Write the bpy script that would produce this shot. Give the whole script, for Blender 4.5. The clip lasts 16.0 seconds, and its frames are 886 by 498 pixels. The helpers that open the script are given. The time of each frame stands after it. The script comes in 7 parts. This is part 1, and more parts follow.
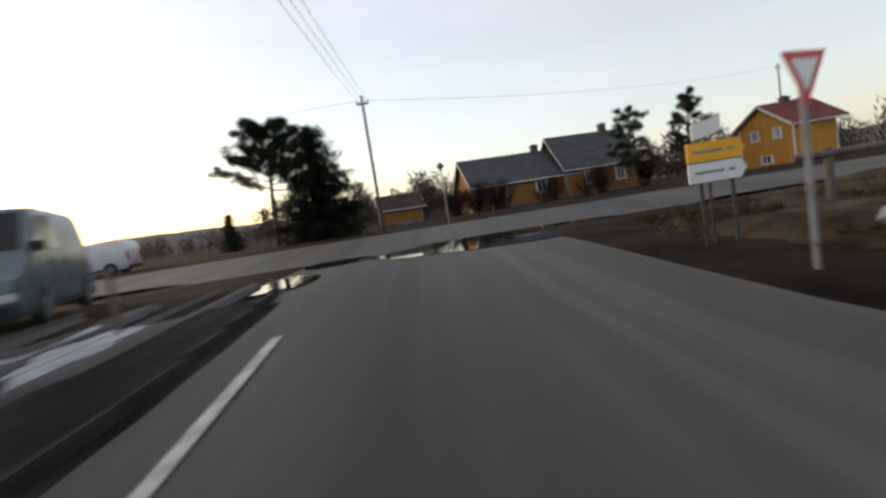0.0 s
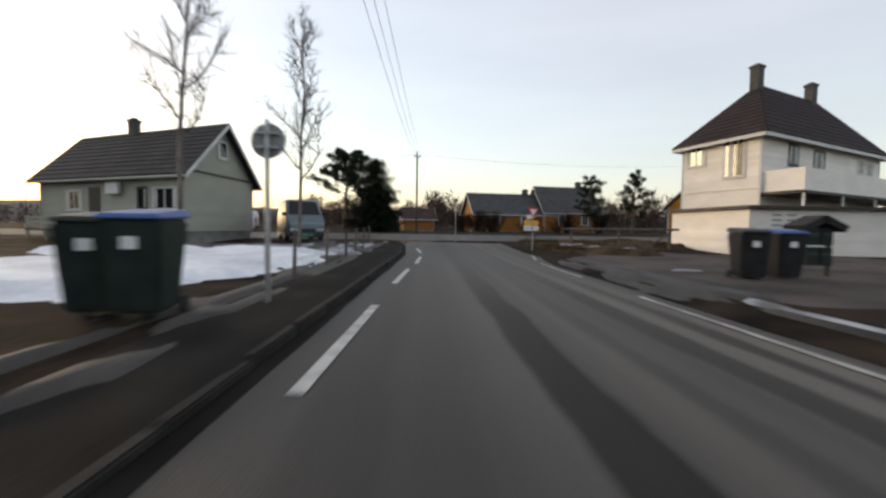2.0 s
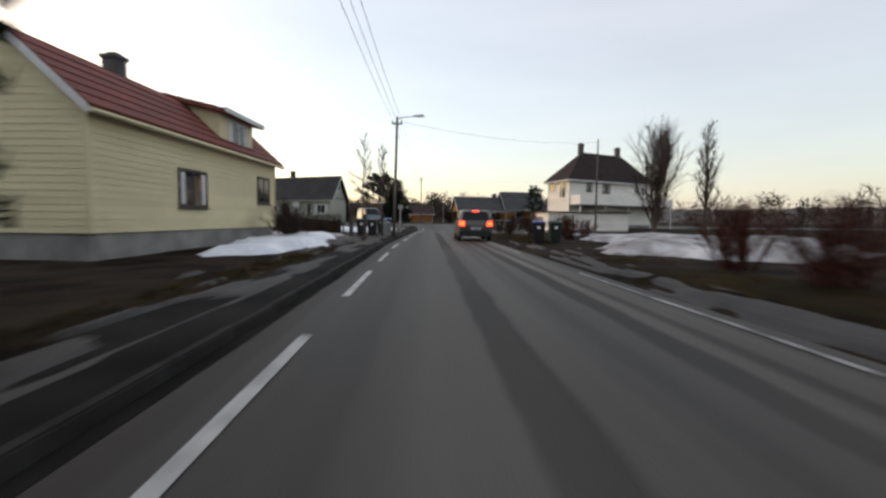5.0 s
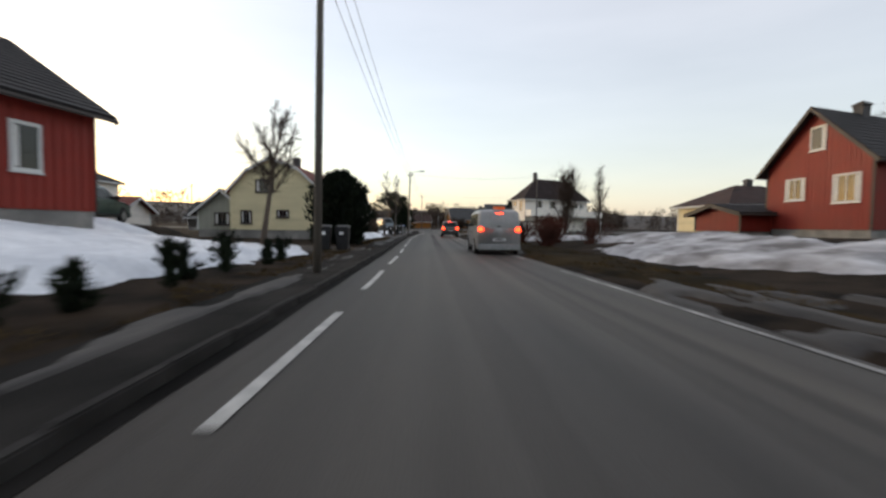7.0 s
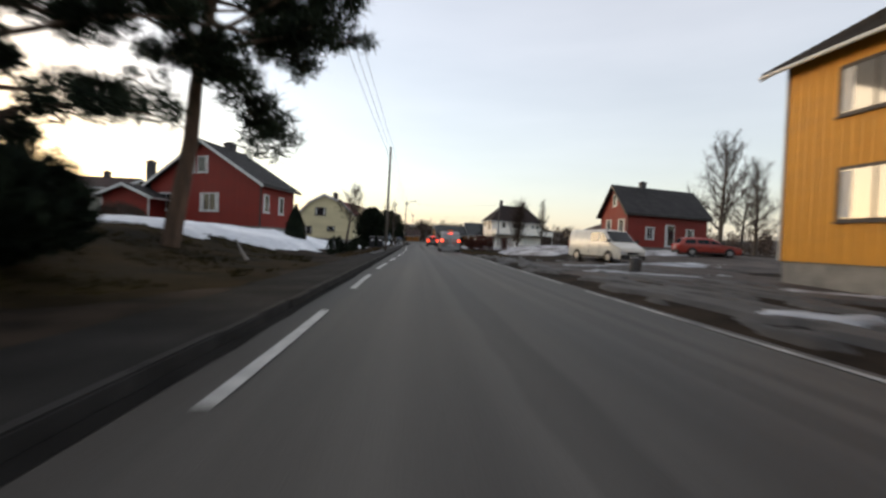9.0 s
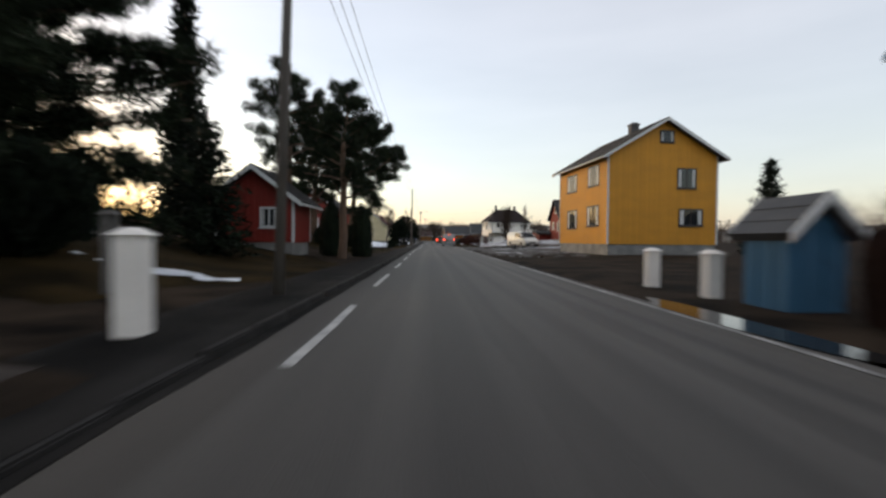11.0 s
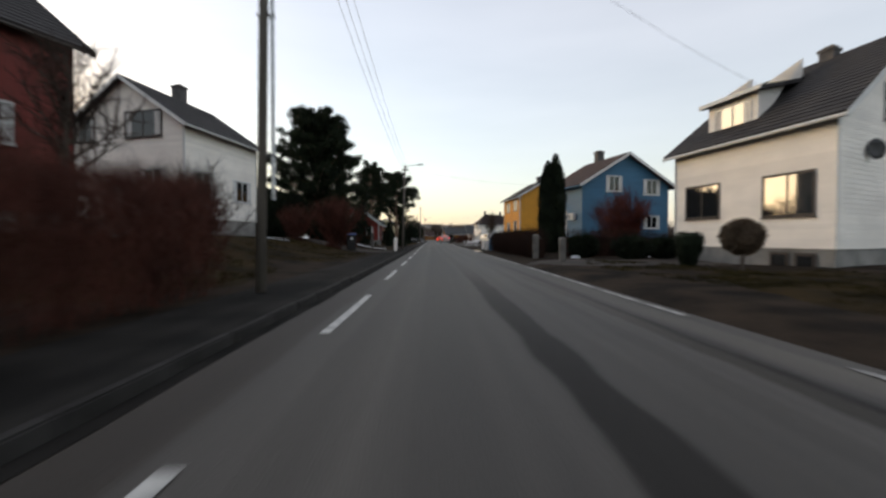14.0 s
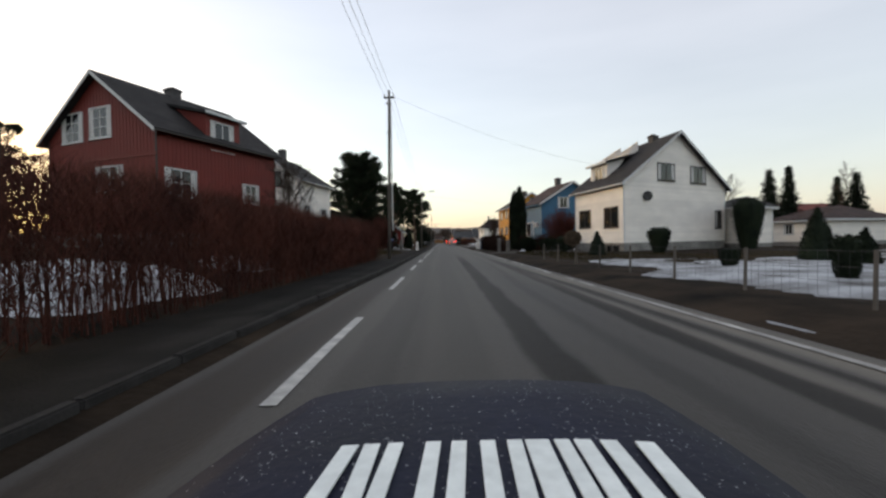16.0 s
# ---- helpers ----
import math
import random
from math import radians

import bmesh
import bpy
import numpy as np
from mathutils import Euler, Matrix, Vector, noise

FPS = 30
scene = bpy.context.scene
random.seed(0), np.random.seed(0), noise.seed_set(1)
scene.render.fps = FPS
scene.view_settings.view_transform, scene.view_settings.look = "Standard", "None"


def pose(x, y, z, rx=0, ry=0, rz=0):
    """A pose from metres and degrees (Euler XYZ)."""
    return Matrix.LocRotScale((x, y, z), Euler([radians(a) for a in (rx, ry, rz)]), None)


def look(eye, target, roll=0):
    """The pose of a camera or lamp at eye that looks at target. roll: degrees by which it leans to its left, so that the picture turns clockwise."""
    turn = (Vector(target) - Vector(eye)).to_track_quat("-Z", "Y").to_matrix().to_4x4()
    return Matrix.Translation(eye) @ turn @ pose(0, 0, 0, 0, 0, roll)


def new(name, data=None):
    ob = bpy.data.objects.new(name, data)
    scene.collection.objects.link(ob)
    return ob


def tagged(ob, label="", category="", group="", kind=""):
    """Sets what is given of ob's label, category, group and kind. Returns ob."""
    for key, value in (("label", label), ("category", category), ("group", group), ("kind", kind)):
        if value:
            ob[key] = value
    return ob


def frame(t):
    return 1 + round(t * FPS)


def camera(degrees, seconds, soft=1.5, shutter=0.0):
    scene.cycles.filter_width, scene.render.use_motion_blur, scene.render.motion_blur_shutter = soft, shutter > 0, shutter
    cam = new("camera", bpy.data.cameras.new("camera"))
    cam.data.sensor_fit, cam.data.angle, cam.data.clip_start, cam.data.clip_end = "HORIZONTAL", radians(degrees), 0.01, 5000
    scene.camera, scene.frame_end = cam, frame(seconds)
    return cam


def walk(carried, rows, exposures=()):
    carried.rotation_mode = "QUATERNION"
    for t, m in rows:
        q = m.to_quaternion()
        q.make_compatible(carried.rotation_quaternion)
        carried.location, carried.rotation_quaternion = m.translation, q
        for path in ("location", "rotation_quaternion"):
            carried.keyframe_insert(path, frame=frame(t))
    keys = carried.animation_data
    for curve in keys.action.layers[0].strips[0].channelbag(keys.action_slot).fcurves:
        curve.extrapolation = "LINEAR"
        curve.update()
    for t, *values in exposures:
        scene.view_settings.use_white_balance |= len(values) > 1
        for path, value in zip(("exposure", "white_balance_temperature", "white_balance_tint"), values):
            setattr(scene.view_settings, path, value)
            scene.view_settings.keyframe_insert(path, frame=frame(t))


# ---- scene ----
cam = camera(88.0, 16.0, soft=2.6, shutter=0.5)
PATH = [
    (0, pose(0.667, -1.030, 1.020, 85.333, 8.989, -2.615)),
    (0.5, pose(-0.128, -4.674, 0.914, 86.074, 1.762, 0.341)),
    (1, pose(-0.271, -8.511, 0.922, 87.117, -3.772, -1.205)),
    (1.5, pose(-0.468, -12.484, 0.943, 86.981, -1.068, -2.440)),
    (2, pose(-0.601, -16.123, 0.975, 87.289, -0.821, -2.245)),
    (2.5, pose(-0.754, -20.030, 0.983, 86.386, 0.269, -2.225)),
    (3, pose(-0.733, -24.047, 0.996, 86.673, -0.363, -1.598)),
    (3.5, pose(-0.724, -28.681, 1.069, 86.059, -1.252, -1.812)),
    (4, pose(-0.647, -33.770, 1.070, 86.023, -0.447, -1.932)),
    (6.5, pose(-0.184, -62.117, 0.997, 86.946, -0.944, -2.044)),
    (7, pose(-0.333, -67.141, 1.060, 87.165, -0.760, -2.031)),
    (7.5, pose(-0.411, -71.883, 0.944, 88.193, -1.267, -1.970)),
    (8, pose(-0.474, -77.325, 0.995, 87.651, -2.015, -1.936)),
    (8.5, pose(-0.481, -82.919, 0.912, 88.844, -2.907, -2.228)),
    (9, pose(-0.590, -88.708, 0.904, 89.003, -2.484, -3.490)),
    (11.5, pose(-0.422, -119.549, 0.994, 88.680, -0.238, -1.641)),
    (12, pose(-0.265, -125.037, 1.006, 88.467, -0.931, -1.679)),
    (12.5, pose(-0.597, -129.796, 0.994, 88.470, 0.046, -2.325)),
    (13, pose(-0.661, -134.597, 0.952, 88.485, 0.960, -2.045)),
    (13.5, pose(-0.559, -139.545, 0.998, 88.099, 0.235, -1.464)),
    (14, pose(-0.515, -144.318, 0.979, 88.710, -0.050, -1.513)),
    (14.5, pose(-0.602, -148.891, 0.999, 88.932, 0.993, -1.384)),
    (15, pose(-0.612, -153.280, 0.992, 88.264, 0.645, -0.921)),
    (15.5, pose(-0.637, -157.598, 0.964, 89.077, 0.686, -0.855)),
    (15.967, pose(-0.576, -161.612, 0.958, 89.128, 1.095, -0.351)),
    (16, pose(-0.576, -161.612, 0.958, 89.128, 1.095, -0.351)),
]
walk(cam, PATH)
CAM_END = tuple(PATH[-1][1].translation)

# ---- light ----
world = bpy.data.worlds.new("dusk_sky")
scene.world = world
world.use_nodes = True
wn, wl = world.node_tree.nodes, world.node_tree.links
wn.clear()
SUN_AZ, SUN_EL = -52.0, 4.0          # degrees: left of the road's axis, just over the horizon
sky = wn.new("ShaderNodeTexSky")
sky.sky_type, sky.sun_disc = "NISHITA", False
sky.sun_elevation, sky.sun_rotation = radians(SUN_EL), radians(SUN_AZ)
sky.air_density, sky.dust_density, sky.ozone_density = 1.0, 1.5, 2.0
veil = wn.new("ShaderNodeBackground")   # thin high cloud over the whole sky
veil.inputs[0].default_value = (1.0, 0.92, 0.90, 1)
veil.inputs[1].default_value = 0.66
clear = wn.new("ShaderNodeBackground")
clear.inputs[1].default_value = 0.27
add = wn.new("ShaderNodeAddShader")
wout = wn.new("ShaderNodeOutputWorld")
wl.new(sky.outputs[0], clear.inputs[0])
wl.new(clear.outputs[0], add.inputs[0])
wl.new(veil.outputs[0], add.inputs[1])
wco, wmap, wnoise, wrange = wn.new("ShaderNodeTexCoord"), wn.new("ShaderNodeMapping"), wn.new("ShaderNodeTexNoise"), wn.new("ShaderNodeMapRange")
wmap.inputs["Scale"].default_value = (1.2, 1.2, 6.0)
wnoise.inputs["Scale"].default_value, wnoise.inputs["Detail"].default_value = 1.7, 6
wrange.inputs[1].default_value, wrange.inputs[2].default_value = 0.3, 0.7
wrange.inputs[3].default_value, wrange.inputs[4].default_value = 0.52, 0.60
wl.new(wco.outputs["Generated"], wmap.inputs[0])
wl.new(wmap.outputs[0], wnoise.inputs["Vector"])
wl.new(wnoise.outputs[0], wrange.inputs[0])
wl.new(wrange.outputs[0], veil.inputs[1])
wl.new(add.outputs[0], wout.inputs[0])

sun = new("sun", bpy.data.lights.new("sun", "SUN"))
sun.data.energy, sun.data.angle, sun.data.color = 1.5, radians(18), (1.0, 0.78, 0.52)
az, el = radians(SUN_AZ), radians(SUN_EL + 3)
sun.matrix_world = look((0, 0, 50), Vector((0, 0, 50)) - Vector((math.sin(az) * math.cos(el), math.cos(az) * math.cos(el), math.sin(el))))
scene.view_settings.exposure = 0.0


# ---- materials ----
def mat(name, c1, c2, scale=3.0, rough=0.7, bump=0.1, fine=40.0, metal=0.0, rand=0.0, spread=0.35, stretch=(1, 1, 1), spec=0.5, grain_amp=0.22, bands=0.0):
    """Two colours mixed by coarse noise, grain and bump from fine noise; rand varies the tone piece by piece."""
    m = bpy.data.materials.new(name)
    m.use_nodes = True
    n, l = m.node_tree.nodes, m.node_tree.links
    b = n["Principled BSDF"]
    co = n.new("ShaderNodeTexCoord")
    mp = n.new("ShaderNodeMapping")
    mp.inputs["Scale"].default_value = stretch
    l.new(co.outputs["Object"], mp.inputs[0])
    big, small = n.new("ShaderNodeTexNoise"), n.new("ShaderNodeTexNoise")
    big.inputs["Scale"].default_value, big.inputs["Detail"].default_value = scale, 5
    small.inputs["Scale"].default_value, small.inputs["Detail"].default_value = fine, 4
    for t in (big, small):
        l.new(mp.outputs[0], t.inputs["Vector"])
    ramp = n.new("ShaderNodeMapRange")
    ramp.inputs[1].default_value, ramp.inputs[2].default_value = 0.5 - spread / 2, 0.5 + spread / 2
    l.new(big.outputs[0], ramp.inputs[0])
    mix = n.new("ShaderNodeMix")
    mix.data_type = "RGBA"
    mix.inputs[6].default_value, mix.inputs[7].default_value = (*c1, 1), (*c2, 1)
    l.new(ramp.outputs[0], mix.inputs[0])
    grain = n.new("ShaderNodeMapRange")
    grain.inputs[3].default_value, grain.inputs[4].default_value = 1 - grain_amp, 1 + grain_amp
    l.new(small.outputs[0], grain.inputs[0])
    mul = n.new("ShaderNodeMix")
    mul.data_type, mul.blend_type = "RGBA", "MULTIPLY"
    mul.inputs[0].default_value = 1.0
    l.new(mix.outputs[2], mul.inputs[6])
    l.new(grain.outputs[0], mul.inputs[7])
    last = mul.outputs[2]
    if bands:
        # long worn and damp streaks along the road
        bmap, bn, br, bm_ = n.new("ShaderNodeMapping"), n.new("ShaderNodeTexNoise"), n.new("ShaderNodeMapRange"), n.new("ShaderNodeMix")
        bmap.inputs["Scale"].default_value = (1.0, 0.012, 1.0)
        bn.inputs["Scale"].default_value, bn.inputs["Detail"].default_value = 0.85, 3
        br.inputs[1].default_value, br.inputs[2].default_value = 0.40, 0.60
        br.inputs[3].default_value, br.inputs[4].default_value = 1 - bands, 1 + bands
        bm_.data_type, bm_.blend_type = "RGBA", "MULTIPLY"
        bm_.inputs[0].default_value = 1.0
        l.new(co.outputs["Object"], bmap.inputs[0])
        l.new(bmap.outputs[0], bn.inputs["Vector"])
        l.new(bn.outputs[0], br.inputs[0])
        l.new(last, bm_.inputs[6])
        l.new(br.outputs[0], bm_.inputs[7])
        last = bm_.outputs[2]
    if rand:
        info = n.new("ShaderNodeNewGeometry")
        rr = n.new("ShaderNodeMapRange")
        rr.inputs[3].default_value, rr.inputs[4].default_value = 1 - rand, 1 + rand
        l.new(info.outputs["Random Per Island"], rr.inputs[0])
        m2 = n.new("ShaderNodeMix")
        m2.data_type, m2.blend_type = "RGBA", "MULTIPLY"
        m2.inputs[0].default_value = 1.0
        l.new(last, m2.inputs[6])
        l.new(rr.outputs[0], m2.inputs[7])
        last = m2.outputs[2]
    l.new(last, b.inputs["Base Color"])
    rg = n.new("ShaderNodeMapRange")
    rg.inputs[3].default_value, rg.inputs[4].default_value = max(rough - 0.12, 0.02), min(rough + 0.12, 1)
    l.new(big.outputs[0], rg.inputs[0])
    l.new(rg.outputs[0], b.inputs["Roughness"])
    b.inputs["Metallic"].default_value = metal
    b.inputs["Specular IOR Level"].default_value = spec
    if bump:
        bp = n.new("ShaderNodeBump")
        bp.inputs["Strength"].default_value, bp.inputs["Distance"].default_value = bump, 0.02
        l.new(small.outputs[0], bp.inputs["Height"])
        l.new(bp.outputs[0], b.inputs["Normal"])
    return m


def plain(name, c, rough=0.4, metal=0.0, emit=0.0):
    m = bpy.data.materials.new(name)
    m.use_nodes = True
    b = m.node_tree.nodes["Principled BSDF"]
    b.inputs["Base Color"].default_value = (*c, 1)
    b.inputs["Roughness"].default_value, b.inputs["Metallic"].default_value = rough, metal
    if emit:
        b.inputs["Emission Color"].default_value = (*c, 1)
        b.inputs["Emission Strength"].default_value = emit
    return m


def paint(name, c, rough=0.6):
    d = tuple(v * 0.88 for v in c)
    return mat(name, d, c, scale=0.7, rough=rough, bump=0.1, fine=25, rand=0.05, stretch=(1, 1, 2.5), grain_amp=0.07, spec=0.3)


ASPHALT = mat("asphalt", (0.042, 0.039, 0.035), (0.084, 0.077, 0.067), scale=0.35, rough=0.66, bump=0.35, fine=55, stretch=(1.6, 0.22, 1), spec=0.2, bands=0.22)


def worn_tracks(m, tracks):
    """Tint the road along wheel tracks and dusty strips: (x, width, wander, strength, tint) for each."""
    n, l = m.node_tree.nodes, m.node_tree.links
    b = n["Principled BSDF"]
    last = b.inputs["Base Color"].links[0].from_socket
    co, sep = n.new("ShaderNodeTexCoord"), n.new("ShaderNodeSeparateXYZ")
    l.new(co.outputs["Object"], sep.inputs[0])

    def math_(op, u, v):
        k = n.new("ShaderNodeMath")
        k.operation = op
        for i, w in enumerate((u, v)):
            if w is None:
                continue
            if isinstance(w, float):
                k.inputs[i].default_value = w
            else:
                l.new(w, k.inputs[i])
        return k.outputs[0]

    def ramp_(src, a0, a1, b0, b1):
        k = n.new("ShaderNodeMapRange")
        k.interpolation_type = "SMOOTHSTEP"
        for i, w in enumerate((a0, a1, b0, b1)):
            k.inputs[i + 1].default_value = w
        l.new(src, k.inputs[0])
        return k.outputs[0]

    def noise_y(scale, shift, detail=2.0, xs=0.0):
        mp, t = n.new("ShaderNodeMapping"), n.new("ShaderNodeTexNoise")
        mp.inputs["Scale"].default_value, mp.inputs["Location"].default_value = (xs, 1.0, 0.0), (shift, shift, 0.0)
        t.inputs["Scale"].default_value, t.inputs["Detail"].default_value = scale, detail
        l.new(co.outputs["Object"], mp.inputs[0])
        l.new(mp.outputs[0], t.inputs["Vector"])
        return t.outputs[0]
    swerve = math_("MINIMUM", ramp_(sep.outputs[1], -162.0, -136.0, 0.0, 0.26), ramp_(sep.outputs[1], -132.0, -106.0, 0.26, 0.0))
    marked = math_("MAXIMUM", ramp_(sep.outputs[1], -150.0, -122.0, 1.0, 0.3), ramp_(sep.outputs[1], -50.0, -34.0, 0.3, 0.85))
    marked = math_("MULTIPLY", marked, ramp_(sep.outputs[1], -14.0, -5.0, 1.0, 0.3))
    damp = None
    for k, (x, w, wander, strength, tint) in enumerate(tracks):
        c = ramp_(noise_y(0.035, 7.3 * k + 1.0), 0.3, 0.7, x - wander, x + wander)
        if 0 < x < 1.9:
            c = math_("ADD", c, swerve)
        d = math_("ABSOLUTE", math_("SUBTRACT", sep.outputs[0], c), None)
        d = math_("ADD", d, ramp_(noise_y(0.6, 3.1 * k, 4.0, 2.5), 0.3, 0.7, -0.03, 0.03))
        f = math_("MULTIPLY", ramp_(d, w / 2 - 0.03, w / 2 + 0.07, strength, 0.0), ramp_(noise_y(0.05, 11.0 * k + 4.0), 0.42, 0.56, 0.72, 1.0))
        f = math_("MULTIPLY", f, marked)
        if tint is DAMP:
            damp = f if damp is None else math_("MAXIMUM", damp, f)
        mx = n.new("ShaderNodeMix")
        mx.data_type, mx.blend_type = "RGBA", "MULTIPLY"
        mx.inputs[7].default_value = (*tint, 1)
        l.new(f, mx.inputs[0])
        l.new(last, mx.inputs[6])
        last = mx.outputs[2]
    l.new(last, b.inputs["Base Color"])
    l.new(ramp_(damp, 0.0, 1.0, b.inputs["Specular IOR Level"].default_value, 0.07), b.inputs["Specular IOR Level"])


DAMP, DUSTY, MUDDY = (0.27, 0.27, 0.275), (2.0, 1.95, 1.85), (0.55, 0.45, 0.36)
worn_tracks(ASPHALT, ((0.30, 0.33, 0.03, 1.0, DAMP), (-1.06, 0.4, 0.1, 0.25, DAMP), (1.15, 0.16, 0.15, 0.4, DAMP), (1.68, 0.26, 0.06, 0.95, DAMP), (2.12, 0.13, 0.05, 0.8, DAMP),
                      (-2.02, 0.55, 0.05, 0.9, MUDDY), (1.93, 0.16, 0.05, 0.6, DUSTY), (2.42, 0.3, 0.06, 0.7, DUSTY), (0.72, 0.3, 0.05, 0.2, DUSTY)))
PAVING = mat("pavement_asphalt", (0.007, 0.0066, 0.006), (0.027, 0.025, 0.0225), scale=0.8, rough=0.95, bump=0.5, fine=40, spec=0.06, bands=0.3)
KERB = mat("granite_kerb", (0.012, 0.011, 0.010), (0.034, 0.032, 0.030), scale=2, rough=0.9, bump=0.4, fine=30, rand=0.25, spec=0.15)
LINE = mat("road_paint", (0.24, 0.235, 0.22), (0.52, 0.51, 0.47), scale=5, rough=0.6, bump=0.2, fine=60)
EARTH = mat("winter_ground", (0.006, 0.0048, 0.0038), (0.040, 0.029, 0.020), scale=0.8, rough=1.0, bump=0.8, fine=14, spec=0.04)
LAWN = mat("winter_grass", (0.007, 0.0052, 0.0022), (0.034, 0.0225, 0.0085), scale=0.7, rough=1.0, bump=0.8, fine=22, spec=0.04)
LINE_OLD = mat("worn_road_paint", (0.07, 0.067, 0.062), (0.42, 0.41, 0.38), scale=1.6, rough=0.65, bump=0.2, fine=60, stretch=(2, 0.8, 1), spread=0.3)
DRY_GRASS = mat("dry_verge_grass", (0.026, 0.019, 0.011), (0.095, 0.068, 0.042), scale=1.6, rough=1.0, bump=0.9, fine=26, spec=0.05)
GRAVEL = mat("yard_gravel", (0.026, 0.021, 0.018), (0.098, 0.080, 0.068), scale=0.5, rough=0.9, bump=0.6, fine=18, spec=0.2)
MUD = mat("wet_mud", (0.018, 0.015, 0.0125), (0.058, 0.048, 0.040), scale=0.9, rough=0.85, bump=0.7, fine=20, spec=0.2)
SNOW = mat("old_snow", (0.55, 0.58, 0.62), (0.82, 0.84, 0.86), scale=0.7, rough=0.75, bump=0.35, fine=7, spec=0.3)
THIN_SNOW = mat("thin_wet_snow", (0.10, 0.10, 0.10), (0.44, 0.46, 0.48), scale=0.9, rough=0.7, bump=0.4, fine=9, spec=0.3, spread=0.3)
BANK_SNOW = mat("ploughed_snow", (0.13, 0.12, 0.115), (0.56, 0.555, 0.56), scale=0.9, rough=0.8, bump=0.6, fine=6, spec=0.2)
DIRTY_SNOW = mat("dirty_snow", (0.010, 0.0085, 0.007), (0.060, 0.055, 0.049), scale=1.5, rough=0.8, bump=0.5, fine=10, stretch=(2.2, 0.5, 1), spread=0.45)
WATER = plain("puddle_water", (0.02, 0.02, 0.02), 0.03)
BARK = mat("bark", (0.045, 0.035, 0.028), (0.10, 0.075, 0.055), scale=4, rough=0.95, bump=0.8, fine=30, stretch=(1, 1, 0.3))
PINE_BARK = mat("pine_bark", (0.07, 0.045, 0.03), (0.16, 0.095, 0.06), scale=4, rough=0.95, bump=0.8, fine=25, stretch=(1, 1, 0.3))
BIRCH = mat("pale_bark", (0.07, 0.06, 0.052), (0.17, 0.15, 0.13), scale=5, rough=0.85, bump=0.4, fine=30)
TWIG = mat("bare_twigs", (0.026, 0.019, 0.015), (0.065, 0.046, 0.036), scale=2, rough=0.95, bump=0, rand=0.35, spec=0.12)
REDTWIG = mat("red_brown_twigs", (0.040, 0.016, 0.012), (0.100, 0.037, 0.026), scale=1.2, rough=0.95, bump=0, rand=0.35, spec=0.12)
PALE_TWIG = mat("pale_brown_twigs", (0.07, 0.05, 0.036), (0.16, 0.12, 0.085), scale=2, rough=0.95, bump=0, rand=0.35, spec=0.12)
DARK_TWIG = mat("dark_beech_twigs", (0.012, 0.0075, 0.006), (0.034, 0.018, 0.0135), scale=1.2, rough=0.95, bump=0, rand=0.35, spec=0.08)
RUST_TWIG = mat("rust_red_twigs", (0.05, 0.014, 0.010), (0.13, 0.038, 0.026), scale=1.2, rough=0.95, bump=0, rand=0.35, spec=0.12)
NEEDLE = mat("pine_needles", (0.009, 0.014, 0.008), (0.024, 0.032, 0.016), scale=1.2, rough=0.8, bump=0, rand=0.4, spec=0.12)
SPRUCE = mat("spruce_needles", (0.006, 0.0095, 0.006), (0.015, 0.021, 0.011), scale=1.5, rough=0.8, bump=0, rand=0.4, spec=0.12)
POLE = mat("grey_pole_wood", (0.07, 0.06, 0.05), (0.14, 0.12, 0.10), scale=3, rough=0.9, bump=0.5, fine=20, stretch=(3, 3, 0.2))
STEEL = mat("galvanised_steel", (0.32, 0.33, 0.34), (0.45, 0.46, 0.47), scale=8, rough=0.45, bump=0.05, metal=0.9)
IRON = mat("dark_iron", (0.03, 0.03, 0.032), (0.06, 0.06, 0.06), scale=8, rough=0.6, bump=0.1, metal=0.3)
WIRE = plain("cable_black", (0.03, 0.03, 0.032), 0.6)
GLASS = plain("window_glass", (0.012, 0.014, 0.016), 0.04)
CURTAIN = mat("net_curtain", (0.45, 0.44, 0.42), (0.7, 0.69, 0.66), scale=5, rough=0.9, bump=0.1, stretch=(3, 3, 0.2))
TRIM = paint("white_trim", (0.62, 0.62, 0.60))
DARKTRIM = paint("dark_trim", (0.055, 0.045, 0.04))
POST_STONE = mat("weathered_post_stone", (0.07, 0.065, 0.058), (0.14, 0.13, 0.118), scale=3, rough=0.9, bump=0.4, fine=25)
CONCRETE = mat("concrete", (0.15, 0.145, 0.135), (0.27, 0.26, 0.24), scale=1.3, rough=0.9, bump=0.3, fine=20)
BRICK_CH = mat("chimney_render", (0.045, 0.043, 0.045), (0.09, 0.085, 0.085), scale=3, rough=0.9, bump=0.4, fine=20)
W_GREY = paint("pale_grey_green_boards", (0.36, 0.36, 0.30))
W_WHITE = paint("white_boards", (0.86, 0.81, 0.74))
W_OLDCREAM = paint("pale_yellow_boards", (0.66, 0.58, 0.36))
W_OCHRE = paint("ochre_boards", (0.50, 0.235, 0.035))
# darker copy of the ochre: the shade on the farm walls is in the colour
W_SHADEOCHRE = paint("shaded_ochre_boards", (0.30, 0.125, 0.026))
W_YELLOW = paint("yellow_boards", (0.62, 0.285, 0.03))
W_SHED = paint("dark_teal_boards", (0.035, 0.07, 0.075))
W_RED = paint("red_boards", (0.22, 0.026, 0.017))
W_REDDARK = paint("dark_red_boards", (0.17, 0.03, 0.022))
W_BLUE = paint("blue_boards", (0.045, 0.135, 0.23))
